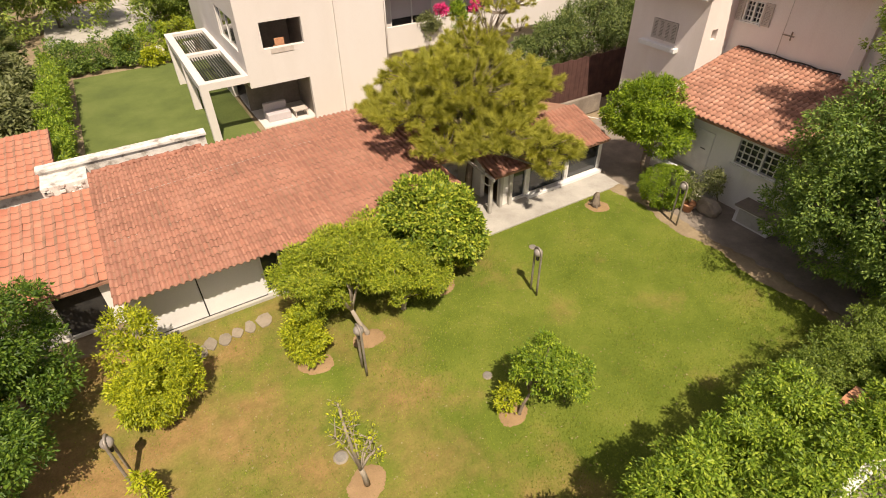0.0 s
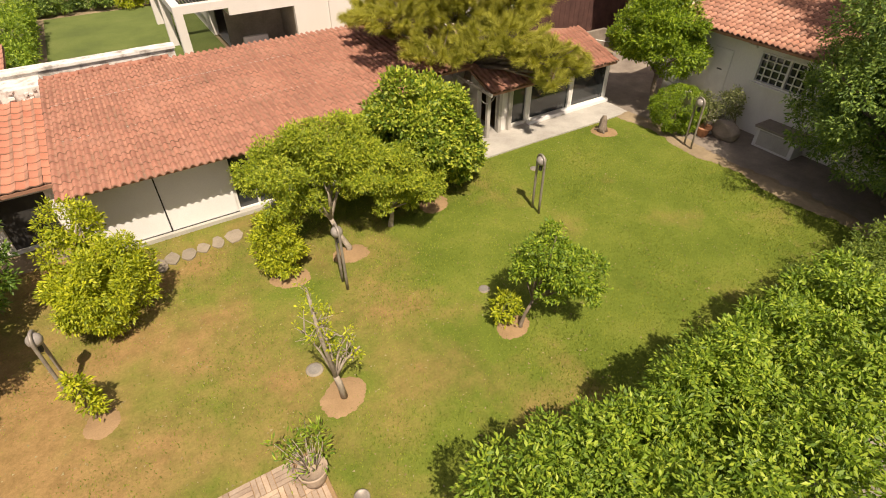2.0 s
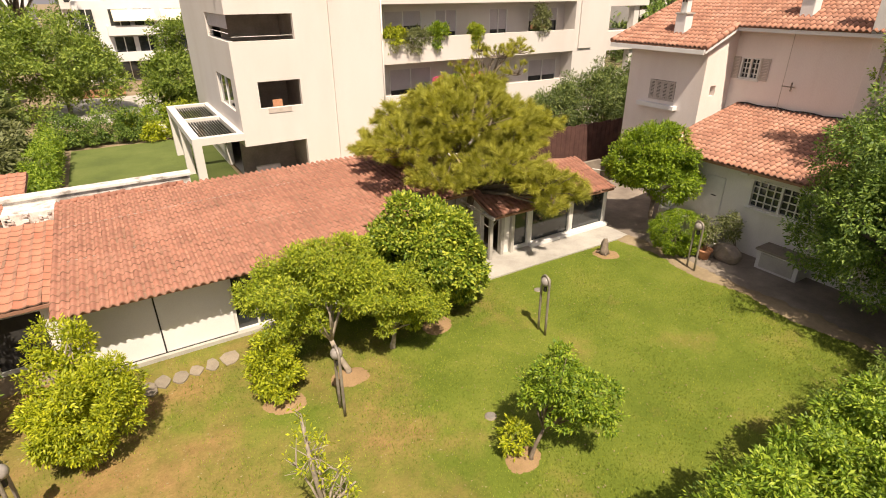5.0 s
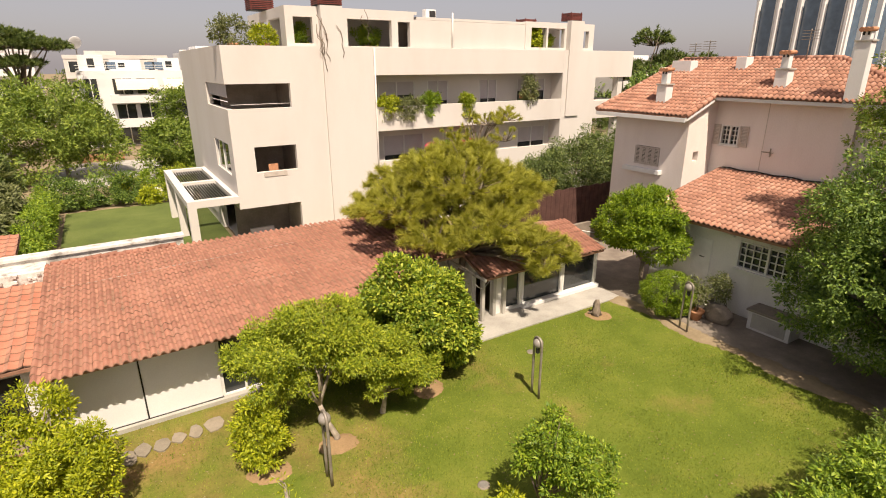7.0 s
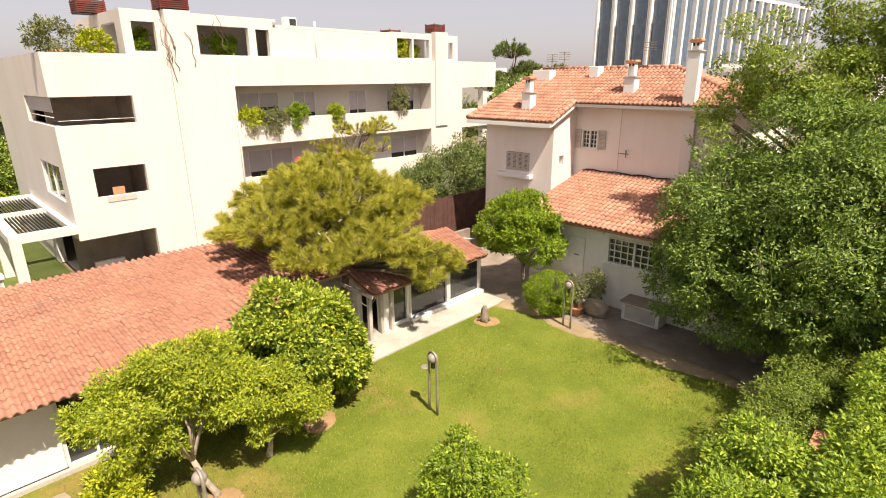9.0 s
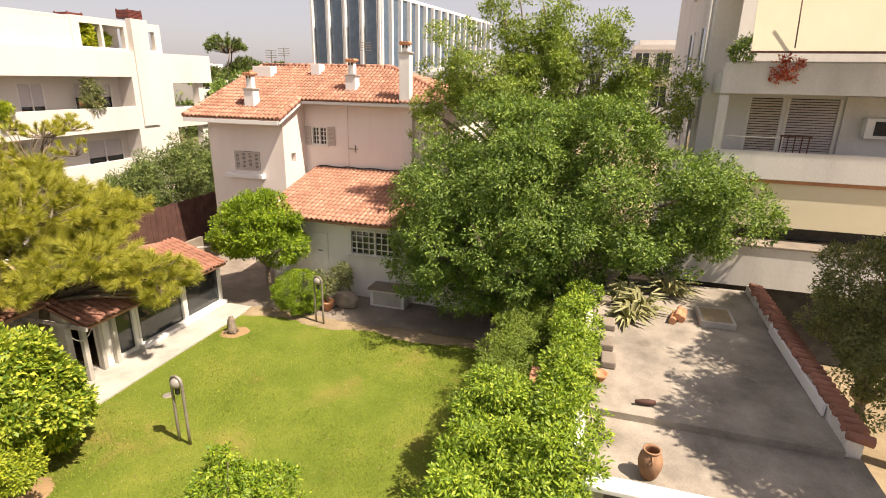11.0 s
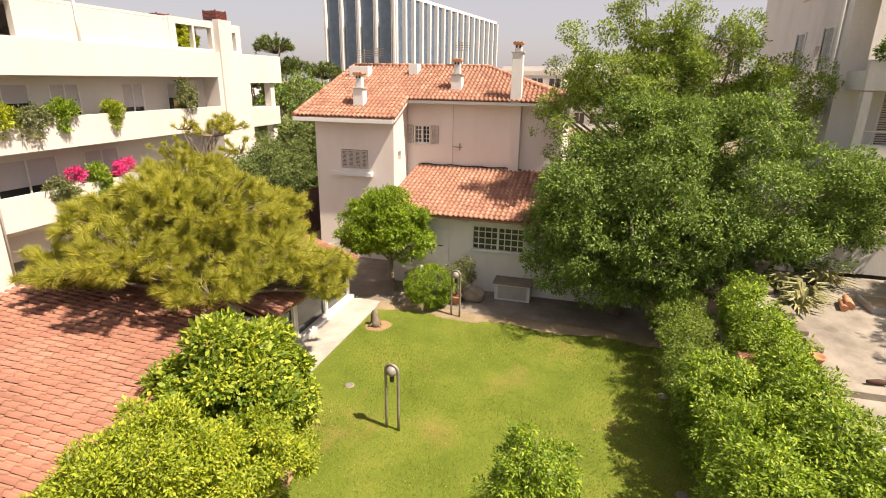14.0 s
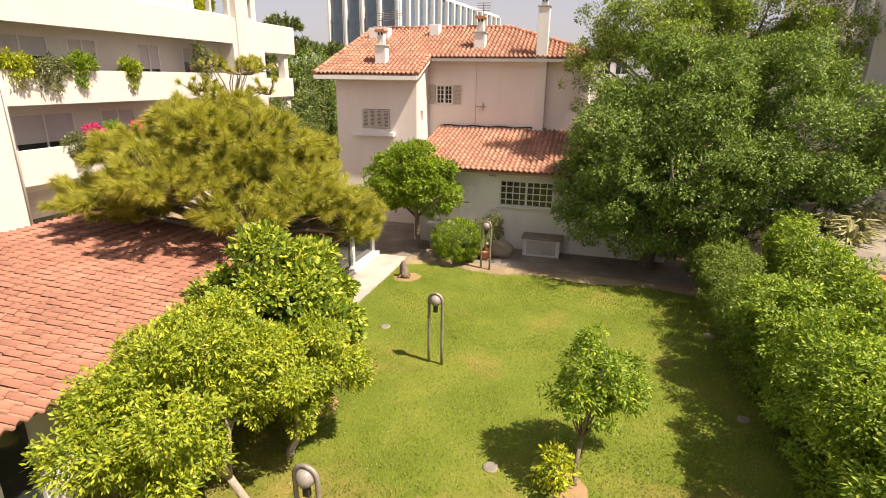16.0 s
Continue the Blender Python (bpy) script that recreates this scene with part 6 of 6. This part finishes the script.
pot = thing("planter", (0.6, 5.45, 0.0), "round clay planter with a thin pale rim", "planter")
part("bowl", lathe(bmesh.new(), 0.6, 5.45, 0.0, [(0.2, 0.0), (0.25, 0.2), (0.285, 0.4), (0.285, 0.43), (0.255, 0.43), (0.245, 0.36), (0.0, 0.35)], 26), M_PATIO, pot)
yuc = thing("spiky_shrub", (0.6, 5.5, 0.35), "straggly shrub with pale shoots and sparse leaf tufts", "shrub")
tufts = []
for k in range(26):
    a, e = brng.uniform(0, 6.28), brng.uniform(0.75, 1.4)
    ln = brng.uniform(0.3, 0.85)
    o = Vector((0.6 + 0.08 * math.cos(a), 5.5 + 0.08 * math.sin(a), 0.33))
    tp = o + Vector((math.cos(a) * math.cos(e) - 0.1, math.sin(a) * math.cos(e) + 0.15, math.sin(e))) * ln
    part("shoot", tube(bmesh.new(), [o, o.lerp(tp, 0.5) + Vector((brng.uniform(-0.05, 0.05), brng.uniform(-0.05, 0.05), 0)), tp], [0.012, 0.009, 0.004], 5), M_PALEBARK, yuc)
    tufts.append((tp.x, tp.y, tp.z, 0.11, 0.11, 0.09))
leaves("foliage", tufts, 420, 0.12, L_CITRUS, yuc, 114, narrow=0.24, droop=-0.4, sub=4)
pad = thing("brick_patio", (-1.0, 5.0, 0.0), "weathered pale brick patio in basket weave at the lawn's end", "patio")
part("bed", boxes((-2.9, 0.82, 3.4, 6.06, -0.1, 0.03), bevel=0.02), M_PIT, pad)
for i in range(9):
    for j in range(6):
        x0, y0 = -2.86 + i * 0.4, 3.64 + j * 0.4
        if i == 8 and j == 5:
            continue
        for k in range(4):
            u, z1 = k * 0.1, 0.055 + brng.uniform(-0.008, 0.008)
            if (i + j) % 2:
                part("brick", boxes((x0 + u + 0.007, x0 + u + 0.093, y0 + 0.008, y0 + 0.392, 0.0, z1)), M_PATIO, pad)
            else:
                part("brick", boxes((x0 + 0.008, x0 + 0.392, y0 + u + 0.007, y0 + u + 0.093, 0.0, z1)), M_PATIO, pad)
lid = thing("water_valve_cap", (1.19, 4.65, 0.0), "round dented metal valve cap in the grass", "cap")
part("body", lathe(bmesh.new(), 1.19, 4.65, 0.0, [(0.15, 0.0), (0.15, 0.1), (0.13, 0.12), (0.115, 0.1), (0.0, 0.09)], 22), M_STEEL, lid)

# ---- terrace ----
cap = thing("tiled_boundary_wall", (14.5, -4.4, 2.55), "terrace boundary wall capped with red tiles", "wall")
part("body", boxes((10.6, 18.7, -4.6, -4.3, 0, 2.95), bevel=0.01), M_OLDWALL, cap)
part("white_board", boxes((11.6, 15.6, -4.28, -4.22, 2.72, 2.98), bevel=0.01), M_WHITE, cap)
for k in range(34):
    x = 10.6 + k * 0.24
    part("cap_tile", tube(bmesh.new(), [(x, -4.3 + srng.uniform(-0.05, 0.05), 3.0 + srng.uniform(-0.02, 0.03)), (x + srng.uniform(-0.05, 0.05), -4.7, 2.94)], [0.09, 0.11], 8), M_TILE, cap)
inner = thing("hedge_wall", (11, 0.5, 0), "rendered wall with red tile coping between the hedges", "wall")
part("body", boxes((4.5, 9.0, 0.36, 0.56, 0, 2.3), (9.0, 18.8, 0.36, 0.56, 0, 2.65)), M_STUCCO, inner)
for k in range(2):
    part("coping_tile", boxes((11.3 + k * 0.42, 11.7 + k * 0.42, 1.3, 1.7, 2.44, 2.51), bevel=0.02), M_TERRA, inner)
part("front_pier", boxes((11.2, 12.2, 1.35, 1.65, 0, 2.44)), M_STUCCO, inner)
step = thing("terrace_kerb", (10.5, -2, 2.55), "worn concrete kerb between the terrace levels", "kerb")
part("body", boxes((10.45, 10.6, -4.28, 0.3, 2.5, 2.712), bevel=0.012), M_SCREED, step)
bench = thing("slab_bench", (8.3, -0.9, 2.55), "whitewashed concrete slab bench on the terrace", "bench")
part("slab", boxes((7.85, 8.2, -2.05, 0.3, 2.82, 2.92), bevel=0.02), M_WHITE, bench)
for y in (-1.9, 0.1):
    part("leg", boxes((7.9, 8.15, y - 0.1, y + 0.1, 2.55, 2.82)), M_CONC, bench)
hut = thing("stone_trough", (7.6, -1.7, 2.55), "grey stone trough behind the bench", "trough")
part("body", boxes((7.0, 7.7, -2.1, -1.1, 2.55, 2.75), bevel=0.03), M_COVER, hut)
part("rim", boxes((6.95, 7.75, -2.15, -1.05, 2.75, 2.79), bevel=0.015), M_COVER, hut)
for s_ in (-1, 1):
    part("handle", tube(bmesh.new(), [(8.85 + s_ * 0.13, -0.76, 3.065), (8.85 + s_ * 0.225, -0.76, 3.04), (8.85 + s_ * 0.205, -0.76, 2.94)], 0.017, 7), M_JAR, jar)


def agave(x, y, z, r, seed, label):
    rg = random.Random(seed)
    t = thing("agave", (x, y, z), label, "agave", "agaves on the terrace")
    for k in range(46):
        a, e = rg.uniform(0, 6.28), rg.uniform(0.15, 1.2)
        d = Vector((math.cos(a), math.sin(a), 0))
        s = Vector((-math.sin(a), math.cos(a), 0)) * 0.05
        L = r * rg.uniform(0.7, 1.15)
        o = Vector((x, y, z)) + d * 0.05
        m = o + d * L * 0.5 * math.cos(e) + Vector((0, 0, L * 0.55 * math.sin(e) + 0.08))
        tp = o + d * L * math.cos(e * 0.8) + Vector((0, 0, max(0.03, L * 0.75 * math.sin(e) - 0.12)))
        bm = bmesh.new()
        v = [bm.verts.new(p) for p in (o - s, o + s, m + s * 1.2, m - s * 1.2, tp, m - Vector((0, 0, 0.04)), o - Vector((0, 0, 0.01)))]
        bm.faces.new((v[0], v[6], v[5], v[3])), bm.faces.new((v[6], v[1], v[2], v[5])), bm.faces.new((v[3], v[5], v[4])), bm.faces.new((v[5], v[2], v[4]))
        part("leaf", bm, L_AGAVE, t)


agave(15.9, -0.95, 2.7, 1.0, 1, "dry yellowish agave on the terrace")
agave(16.7, -0.5, 2.7, 0.9, 2, "dry yellowish agave on the terrace")
agave(17.6, -1.9, 2.7, 1.05, 3, "dry yellowish agave on the terrace")
agave(15.2, -0.6, 2.7, 0.85, 4, "dry yellowish agave on the terrace")
urn = thing("stone_urn", (17.9, -0.1, 2.7), "pale stone urn in the tree's shade", "urn")
part("bowl", lathe(bmesh.new(), 17.9, -0.1, 2.7, [(0.22, 0), (0.16, 0.1), (0.2, 0.3), (0.42, 0.62), (0.46, 0.7), (0.38, 0.7), (0.3, 0.5)], 18), M_STONE, urn)
pl = thing("low_planter", (15.7, -2.9, 2.7), "low grey concrete planter on the terrace", "planter")
part("body", boxes((15.4, 16.5, -3.4, -2.5, 2.7, 2.88), bevel=0.02), M_CONC, pl)
part("soil", boxes((15.48, 16.42, -3.32, -2.58, 2.87, 2.89)), M_EARTH, pl)
for k in range(3):
    cp = thing("clay_pipe", (15.6, -1.9, 2.7), "red clay roof pipe lying on the terrace", "clay pipe", "stacked clay pipes")
    part("body", tube(bmesh.new(), [(15.3 + 0.1 * k, -1.75 - 0.13 * k, 2.8 + 0.1 * (k == 1)), (15.95 + 0.1 * k, -1.9 - 0.13 * k, 2.8 + 0.1 * (k == 1))], [0.1, 0.09], 10), M_TERRA, cp)
for k, (x, y) in enumerate([(14.6, -0.1), (13.4, -0.05), (12.5, -0.1), (16.4, 0.0)]):
    b_ = thing("edging_block", (x, y, 2.7), "pale stone block along the terrace edge", "stone block", "stone blocks on the terrace edge")
    part("body", boxes((x - 0.32, x + 0.26, y - 0.12, y + 0.22, 2.7, 2.88), bevel=0.04), M_PAVE, b_)
pot2 = thing("flower_bowl", (11.6, 0.05, 2.7), "terracotta bowl on the terrace edge", "flower bowl")
part("bowl", lathe(bmesh.new(), 11.6, 0.15, 2.7, [(0.1, 0), (0.18, 0.15), (0.2, 0.2), (0.17, 0.2), (0.14, 0.13)], 18), M_TERRA, pot2)
dp = thing("dark_pot", (10.9, -0.75, 2.7), "small dark pot lying on the terrace", "pot")
part("body", tube(bmesh.new(), [(10.85, -0.6, 2.78), (10.9, -0.85, 2.78), (10.92, -1.0, 2.78)], [0.04, 0.07, 0.05], 10), M_BROWN, dp)
# grey garage wall below the balcony building
gar = thing("garage", (20, -6, 0), "low white garage front below the balconies", "garage")
part("wall", boxes((19.6, 19.8, -14, -1.9, 2.6, 4.0)), M_GREYWALL, gar)
# near-black sheet paints in the shade below the garage wall
part("opening_shade", boxes((19.9, 20.0, -14, -1.9, 0, 2.6)), M_DARK, gar)
part("roof", boxes((19.55, 22.0, -14, -1.9, 4.0, 4.06)), M_PAVE, gar)

# ---- balcony plants and fittings of the apartment block ----
for k, (x, z, w, h, leaf, nm) in enumerate([(14.1, 7.15, 0.9, 0.6, L_YELLOW, "yellow trailing plant on a balcony front"), (15.6, 7.15, 1.0, 0.45, L_OLIVE, "grey-green trailing plant on a balcony front"), (17.0, 7.3, 0.6, 0.4, L_CITRUS, "bushy green plant on a balcony front"), (19.6, 7.2, 0.4, 0.5, L_LIGHT, "bushy green plant on a balcony front"), (24.6, 7.6, 0.6, 0.9, L_OLIVE, "tall potted shrub on a balcony"), (18.2, 4.2, 0.7, 0.6, L_CITRUS, "bushy green plant on a balcony front"), (16.2, 3.9, 0.8, 0.5, L_OLIVE, "grey-green trailing plant on a balcony front")]):
    p_ = thing("balcony_plant", (x, FY + 0.1, z), nm, "balcony plant", "balcony plants")
    part("trough", boxes((x - w, x + w, FY + 0.22, FY + 0.45, z - 0.25, z - 0.02)), M_TERRA, p_)
    leaves("foliage", [(x, FY + 0.1, z + h * 0.2, w, 0.35, h), (x - w * 0.3, FY - 0.08, z - 0.3, w * 0.5, 0.12, 0.5)], 2600, 0.13, leaf, p_, 120 + k)
for k, (x, z) in enumerate([(17.0, 4.6), (19.3, 4.5), (19.8, 4.7)]):
    bgv = thing("bougainvillea", (x, FY + 0.2, z), "pink-flowered bougainvillea on a balcony", "flowering plant", "bougainvilleas")
    part("stem", tube(bmesh.new(), [(x, FY + 0.3, z - 0.6), (x, FY + 0.2, z)], [0.02, 0.01], 5), M_BARK, bgv)
    leaves("blossom", [(x, FY + 0.1, z, 0.35, 0.3, 0.3)], 700, 0.12, M_PINK, bgv, 130 + k)
for k, (x, y, z, w, h, leaf) in enumerate([(6.2, 29.0, 10.6, 1.0, 0.95, L_OLIVE), (7.7, 28.8, 10.5, 0.6, 0.6, L_YELLOW), (9.6, 29.3, 10.7, 0.5, 0.5, L_CITRUS), (13.6, 29.6, 10.8, 0.8, 0.5, L_CITRUS), (25.2, 28.9, 10.8, 0.65, 0.75, L_YELLOW), (26.6, 29.3, 10.7, 0.7, 0.5, L_LIGHT)]):
    r_ = thing("roof_plant", (x, y, 10.12), "potted shrub on the roof terrace", "potted plant", "roof terrace plants")
    part("pot", lathe(bmesh.new(), x, y, 10.12, [(0.2, 0), (0.28, 0.35)], 12), M_TERRA, r_)
    leaves("foliage", [(x, y, z + h * 0.4, w, w * 0.6, h)], 2600, 0.14, leaf, r_, 140 + k)
vrng = random.Random(11)
for k in range(9):
    x = 10.2 + vrng.uniform(-0.3, 2.6)
    z0 = vrng.uniform(10.3, 12.2)
    pts = [(x, FY - 0.15, z0)]
    for j in range(5):
        pts.append((pts[-1][0] + vrng.uniform(-0.12, 0.25), FY - 0.15, pts[-1][2] - vrng.uniform(0.15, 0.45)))
    part("vine", tube(bmesh.new(), pts, 0.018, 4), M_BARK, apt)
ac = thing("air_conditioner", (17.5, 28.7, 12.1), "small white air conditioner on the roof", "air conditioner")
part("body", boxes((17.2, 17.9, 29.2, 29.6, 12.0, 12.5), bevel=0.02), M_WHITE, ac)
part("grille", boxes((17.45, 17.85, 29.17, 29.2, 12.08, 12.42)), M_DARK, ac)
ac2 = thing("air_conditioner", (21.9, -7.6, 7.6), "white air conditioner on the balcony wall", "air conditioner")
part("body", boxes((21.6, 22.0, -8.4, -7.6, 7.5, 8.15), bevel=0.02), M_WHITE, ac2)
part("grille", boxes((21.57, 21.6, -8.25, -7.85, 7.6, 8.05)), M_DARK, ac2)
pole = part("downpipe", tube(bmesh.new(), [(18.6, FY + 0.28, 10.2), (18.6, FY + 0.28, 12.3)], 0.05, 8), M_FRAME, apt)
sofa = thing("veranda_sofa", (6.8, 29.5, 0.02), "pale upholstered sofa on the veranda", "sofa")
part("seat", boxes((6.1, 7.4, 29.0, 29.7, 0.02, 0.45), bevel=0.05), M_SHUTTER, sofa)
part("backrest", boxes((6.1, 7.4, 29.7, 29.95, 0.02, 0.85), bevel=0.05), M_SHUTTER, sofa)
vt = thing("veranda_table", (7.7, 29.2, 0.02), "low dark wooden table on the veranda", "table")
part("tabletop", boxes((7.55, 8.35, 28.75, 29.35, 0.42, 0.47), bevel=0.01), M_WOOD, vt)
for lx in (7.6, 8.25):
    for ly in (28.8, 29.25):
        part("leg", boxes((lx, lx + 0.06, ly, ly + 0.06, 0.02, 0.42)), M_WOOD, vt)
ch = thing("balcony_chair", (7.4, 28.9, 3.0), "reddish wooden chairs behind the window ledge", "chair", "balcony chairs")
part("seat", boxes((7.2, 7.7, 28.8, 29.2, 3.95, 4.05)), M_TERRA, ch)
part("backrest", boxes((7.2, 7.7, 28.72, 28.78, 4.05, 4.5)), M_TERRA, ch)
part("leg", boxes((7.4, 7.5, 28.95, 29.05, 3.0, 3.95)), M_TERRA, ch)
part("window_ledge", boxes((6.8, 8.0, FY - 0.03, FY, 3.95, 4.19)), M_WOOD, apt)
# ---- grass and fallen leaves ----
def blades(name, n, area, length, width, material, label, seed, flat=False):
    rg = np.random.RandomState(seed)
    x, y = rg.uniform(area[0], area[1], n), rg.uniform(area[2], area[3], n)
    if not flat:
        patch = np.sin(x * 1.3 + np.sin(y * 0.9) * 1.5) + np.sin(y * 1.7 - x * 0.6)
        ok = rg.rand(n) < np.clip((x + 6.0) / 12.0 + 0.18 * patch, 0.12, 1.0)
        x, y = x[ok], y[ok]
    n = len(x)
    root = np.stack([x, y, np.full(n, 0.012 if flat else -0.005)], 1)
    a = rg.uniform(0, 6.283, n)
    side = np.stack([np.cos(a), np.sin(a), np.zeros(n)], 1) * (width * (0.6 + 0.8 * rg.rand(n)))[:, None]
    lean = np.stack([-np.sin(a), np.cos(a), np.zeros(n)], 1)
    s = length * (0.5 + rg.rand(n))[:, None]
    tip = root + lean * s * (0.9 if flat else 0.55) + np.array([0, 0, 1.0]) * s * (0.12 if flat else 0.75)
    V = np.stack([root - side, root + side, tip], 1).reshape(-1, 3)
    return tagged(soup(name, V, np.arange(len(V)).reshape(-1, 3), material), label, "grass", "", "stuff")


blades("grass", 170000, (-7.0, 17.3, 1.5, 15.1), 0.05, 0.011, L_GRASS, "short dry-tipped lawn grass", 201)
tagged(blades("leaf_litter", 2600, (-7.0, 17.3, 2.0, 15.0), 0.05, 0.02, L_LITTER, "fallen pale leaves scattered over the lawn", 202, True), "", "leaf litter")

for k, (y, z, leaf, nm) in enumerate(((-4.6, 9.6, M_REDFLOWER, "red-flowered trailing plant on the balcony"), (-3.3, 10.2, L_BIG, "dark potted shrub at the balcony corner"))):
    bp = thing("balcony_plant", (20.4, y, z), nm, "balcony plant", "plants on the grey balconies")
    part("pot", lathe(bmesh.new(), 20.7, y, 9.0, [(0.15, 0), (0.2, 0.5)], 12), M_TERRA, bp)
    leaves("foliage", [(20.3, y, z, 0.3, 0.45, 0.4)], 1100, 0.1, leaf, bp, 160 + k)
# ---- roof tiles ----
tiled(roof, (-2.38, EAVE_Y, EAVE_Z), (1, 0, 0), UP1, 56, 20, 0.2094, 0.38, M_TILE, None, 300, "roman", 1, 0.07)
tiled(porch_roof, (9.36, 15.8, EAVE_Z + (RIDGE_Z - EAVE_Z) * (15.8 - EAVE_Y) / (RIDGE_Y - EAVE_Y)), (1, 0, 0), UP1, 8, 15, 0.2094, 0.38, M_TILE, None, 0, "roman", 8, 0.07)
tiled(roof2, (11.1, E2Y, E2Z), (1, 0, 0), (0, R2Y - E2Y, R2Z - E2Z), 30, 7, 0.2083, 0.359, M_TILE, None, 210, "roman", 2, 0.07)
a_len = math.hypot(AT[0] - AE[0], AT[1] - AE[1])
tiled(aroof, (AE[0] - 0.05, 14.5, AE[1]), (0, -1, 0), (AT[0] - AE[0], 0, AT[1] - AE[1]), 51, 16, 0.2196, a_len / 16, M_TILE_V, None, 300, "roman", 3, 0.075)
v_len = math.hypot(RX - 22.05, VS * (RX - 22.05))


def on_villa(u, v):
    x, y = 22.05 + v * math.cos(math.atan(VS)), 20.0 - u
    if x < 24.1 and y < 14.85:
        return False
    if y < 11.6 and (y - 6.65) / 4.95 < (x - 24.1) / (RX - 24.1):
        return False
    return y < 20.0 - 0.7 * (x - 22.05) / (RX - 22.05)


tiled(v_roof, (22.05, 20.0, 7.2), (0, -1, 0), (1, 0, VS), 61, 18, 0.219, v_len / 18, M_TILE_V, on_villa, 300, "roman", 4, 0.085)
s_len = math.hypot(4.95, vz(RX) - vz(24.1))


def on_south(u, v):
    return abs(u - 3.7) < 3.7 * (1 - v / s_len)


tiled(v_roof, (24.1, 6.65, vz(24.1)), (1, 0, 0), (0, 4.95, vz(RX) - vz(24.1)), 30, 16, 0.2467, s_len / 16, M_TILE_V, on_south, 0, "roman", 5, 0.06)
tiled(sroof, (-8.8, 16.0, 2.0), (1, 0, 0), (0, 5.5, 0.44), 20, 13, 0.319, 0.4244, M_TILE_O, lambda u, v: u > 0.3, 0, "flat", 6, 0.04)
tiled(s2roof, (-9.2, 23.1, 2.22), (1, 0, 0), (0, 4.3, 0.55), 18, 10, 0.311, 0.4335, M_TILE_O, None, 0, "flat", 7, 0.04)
# ridge and hip tiles of the villa
for p, q, n in (((RX, 19.3, vz(RX) + 0.06), (RX, 11.6, vz(RX) + 0.06), 20), ((24.1, 6.65, vz(24.1) + 0.06), (RX, 11.6, vz(RX) + 0.06), 16), ((22.05, 20.0, vz(22.05) + 0.05), (RX, 19.3, vz(RX) + 0.05), 16), ((22.05, 14.85, vz(22.05) + 0.04), (24.1, 14.85, vz(24.1) + 0.04), 6)):
    p, q = Vector(p), Vector(q)
    for k in range(n):
        a, b = p.lerp(q, k / n), p.lerp(q, (k + 1.1) / n)
        part("ridge_tile", tube(bmesh.new(), [a, b], [0.13, 0.105], 8), M_TILE_V, v_roof)
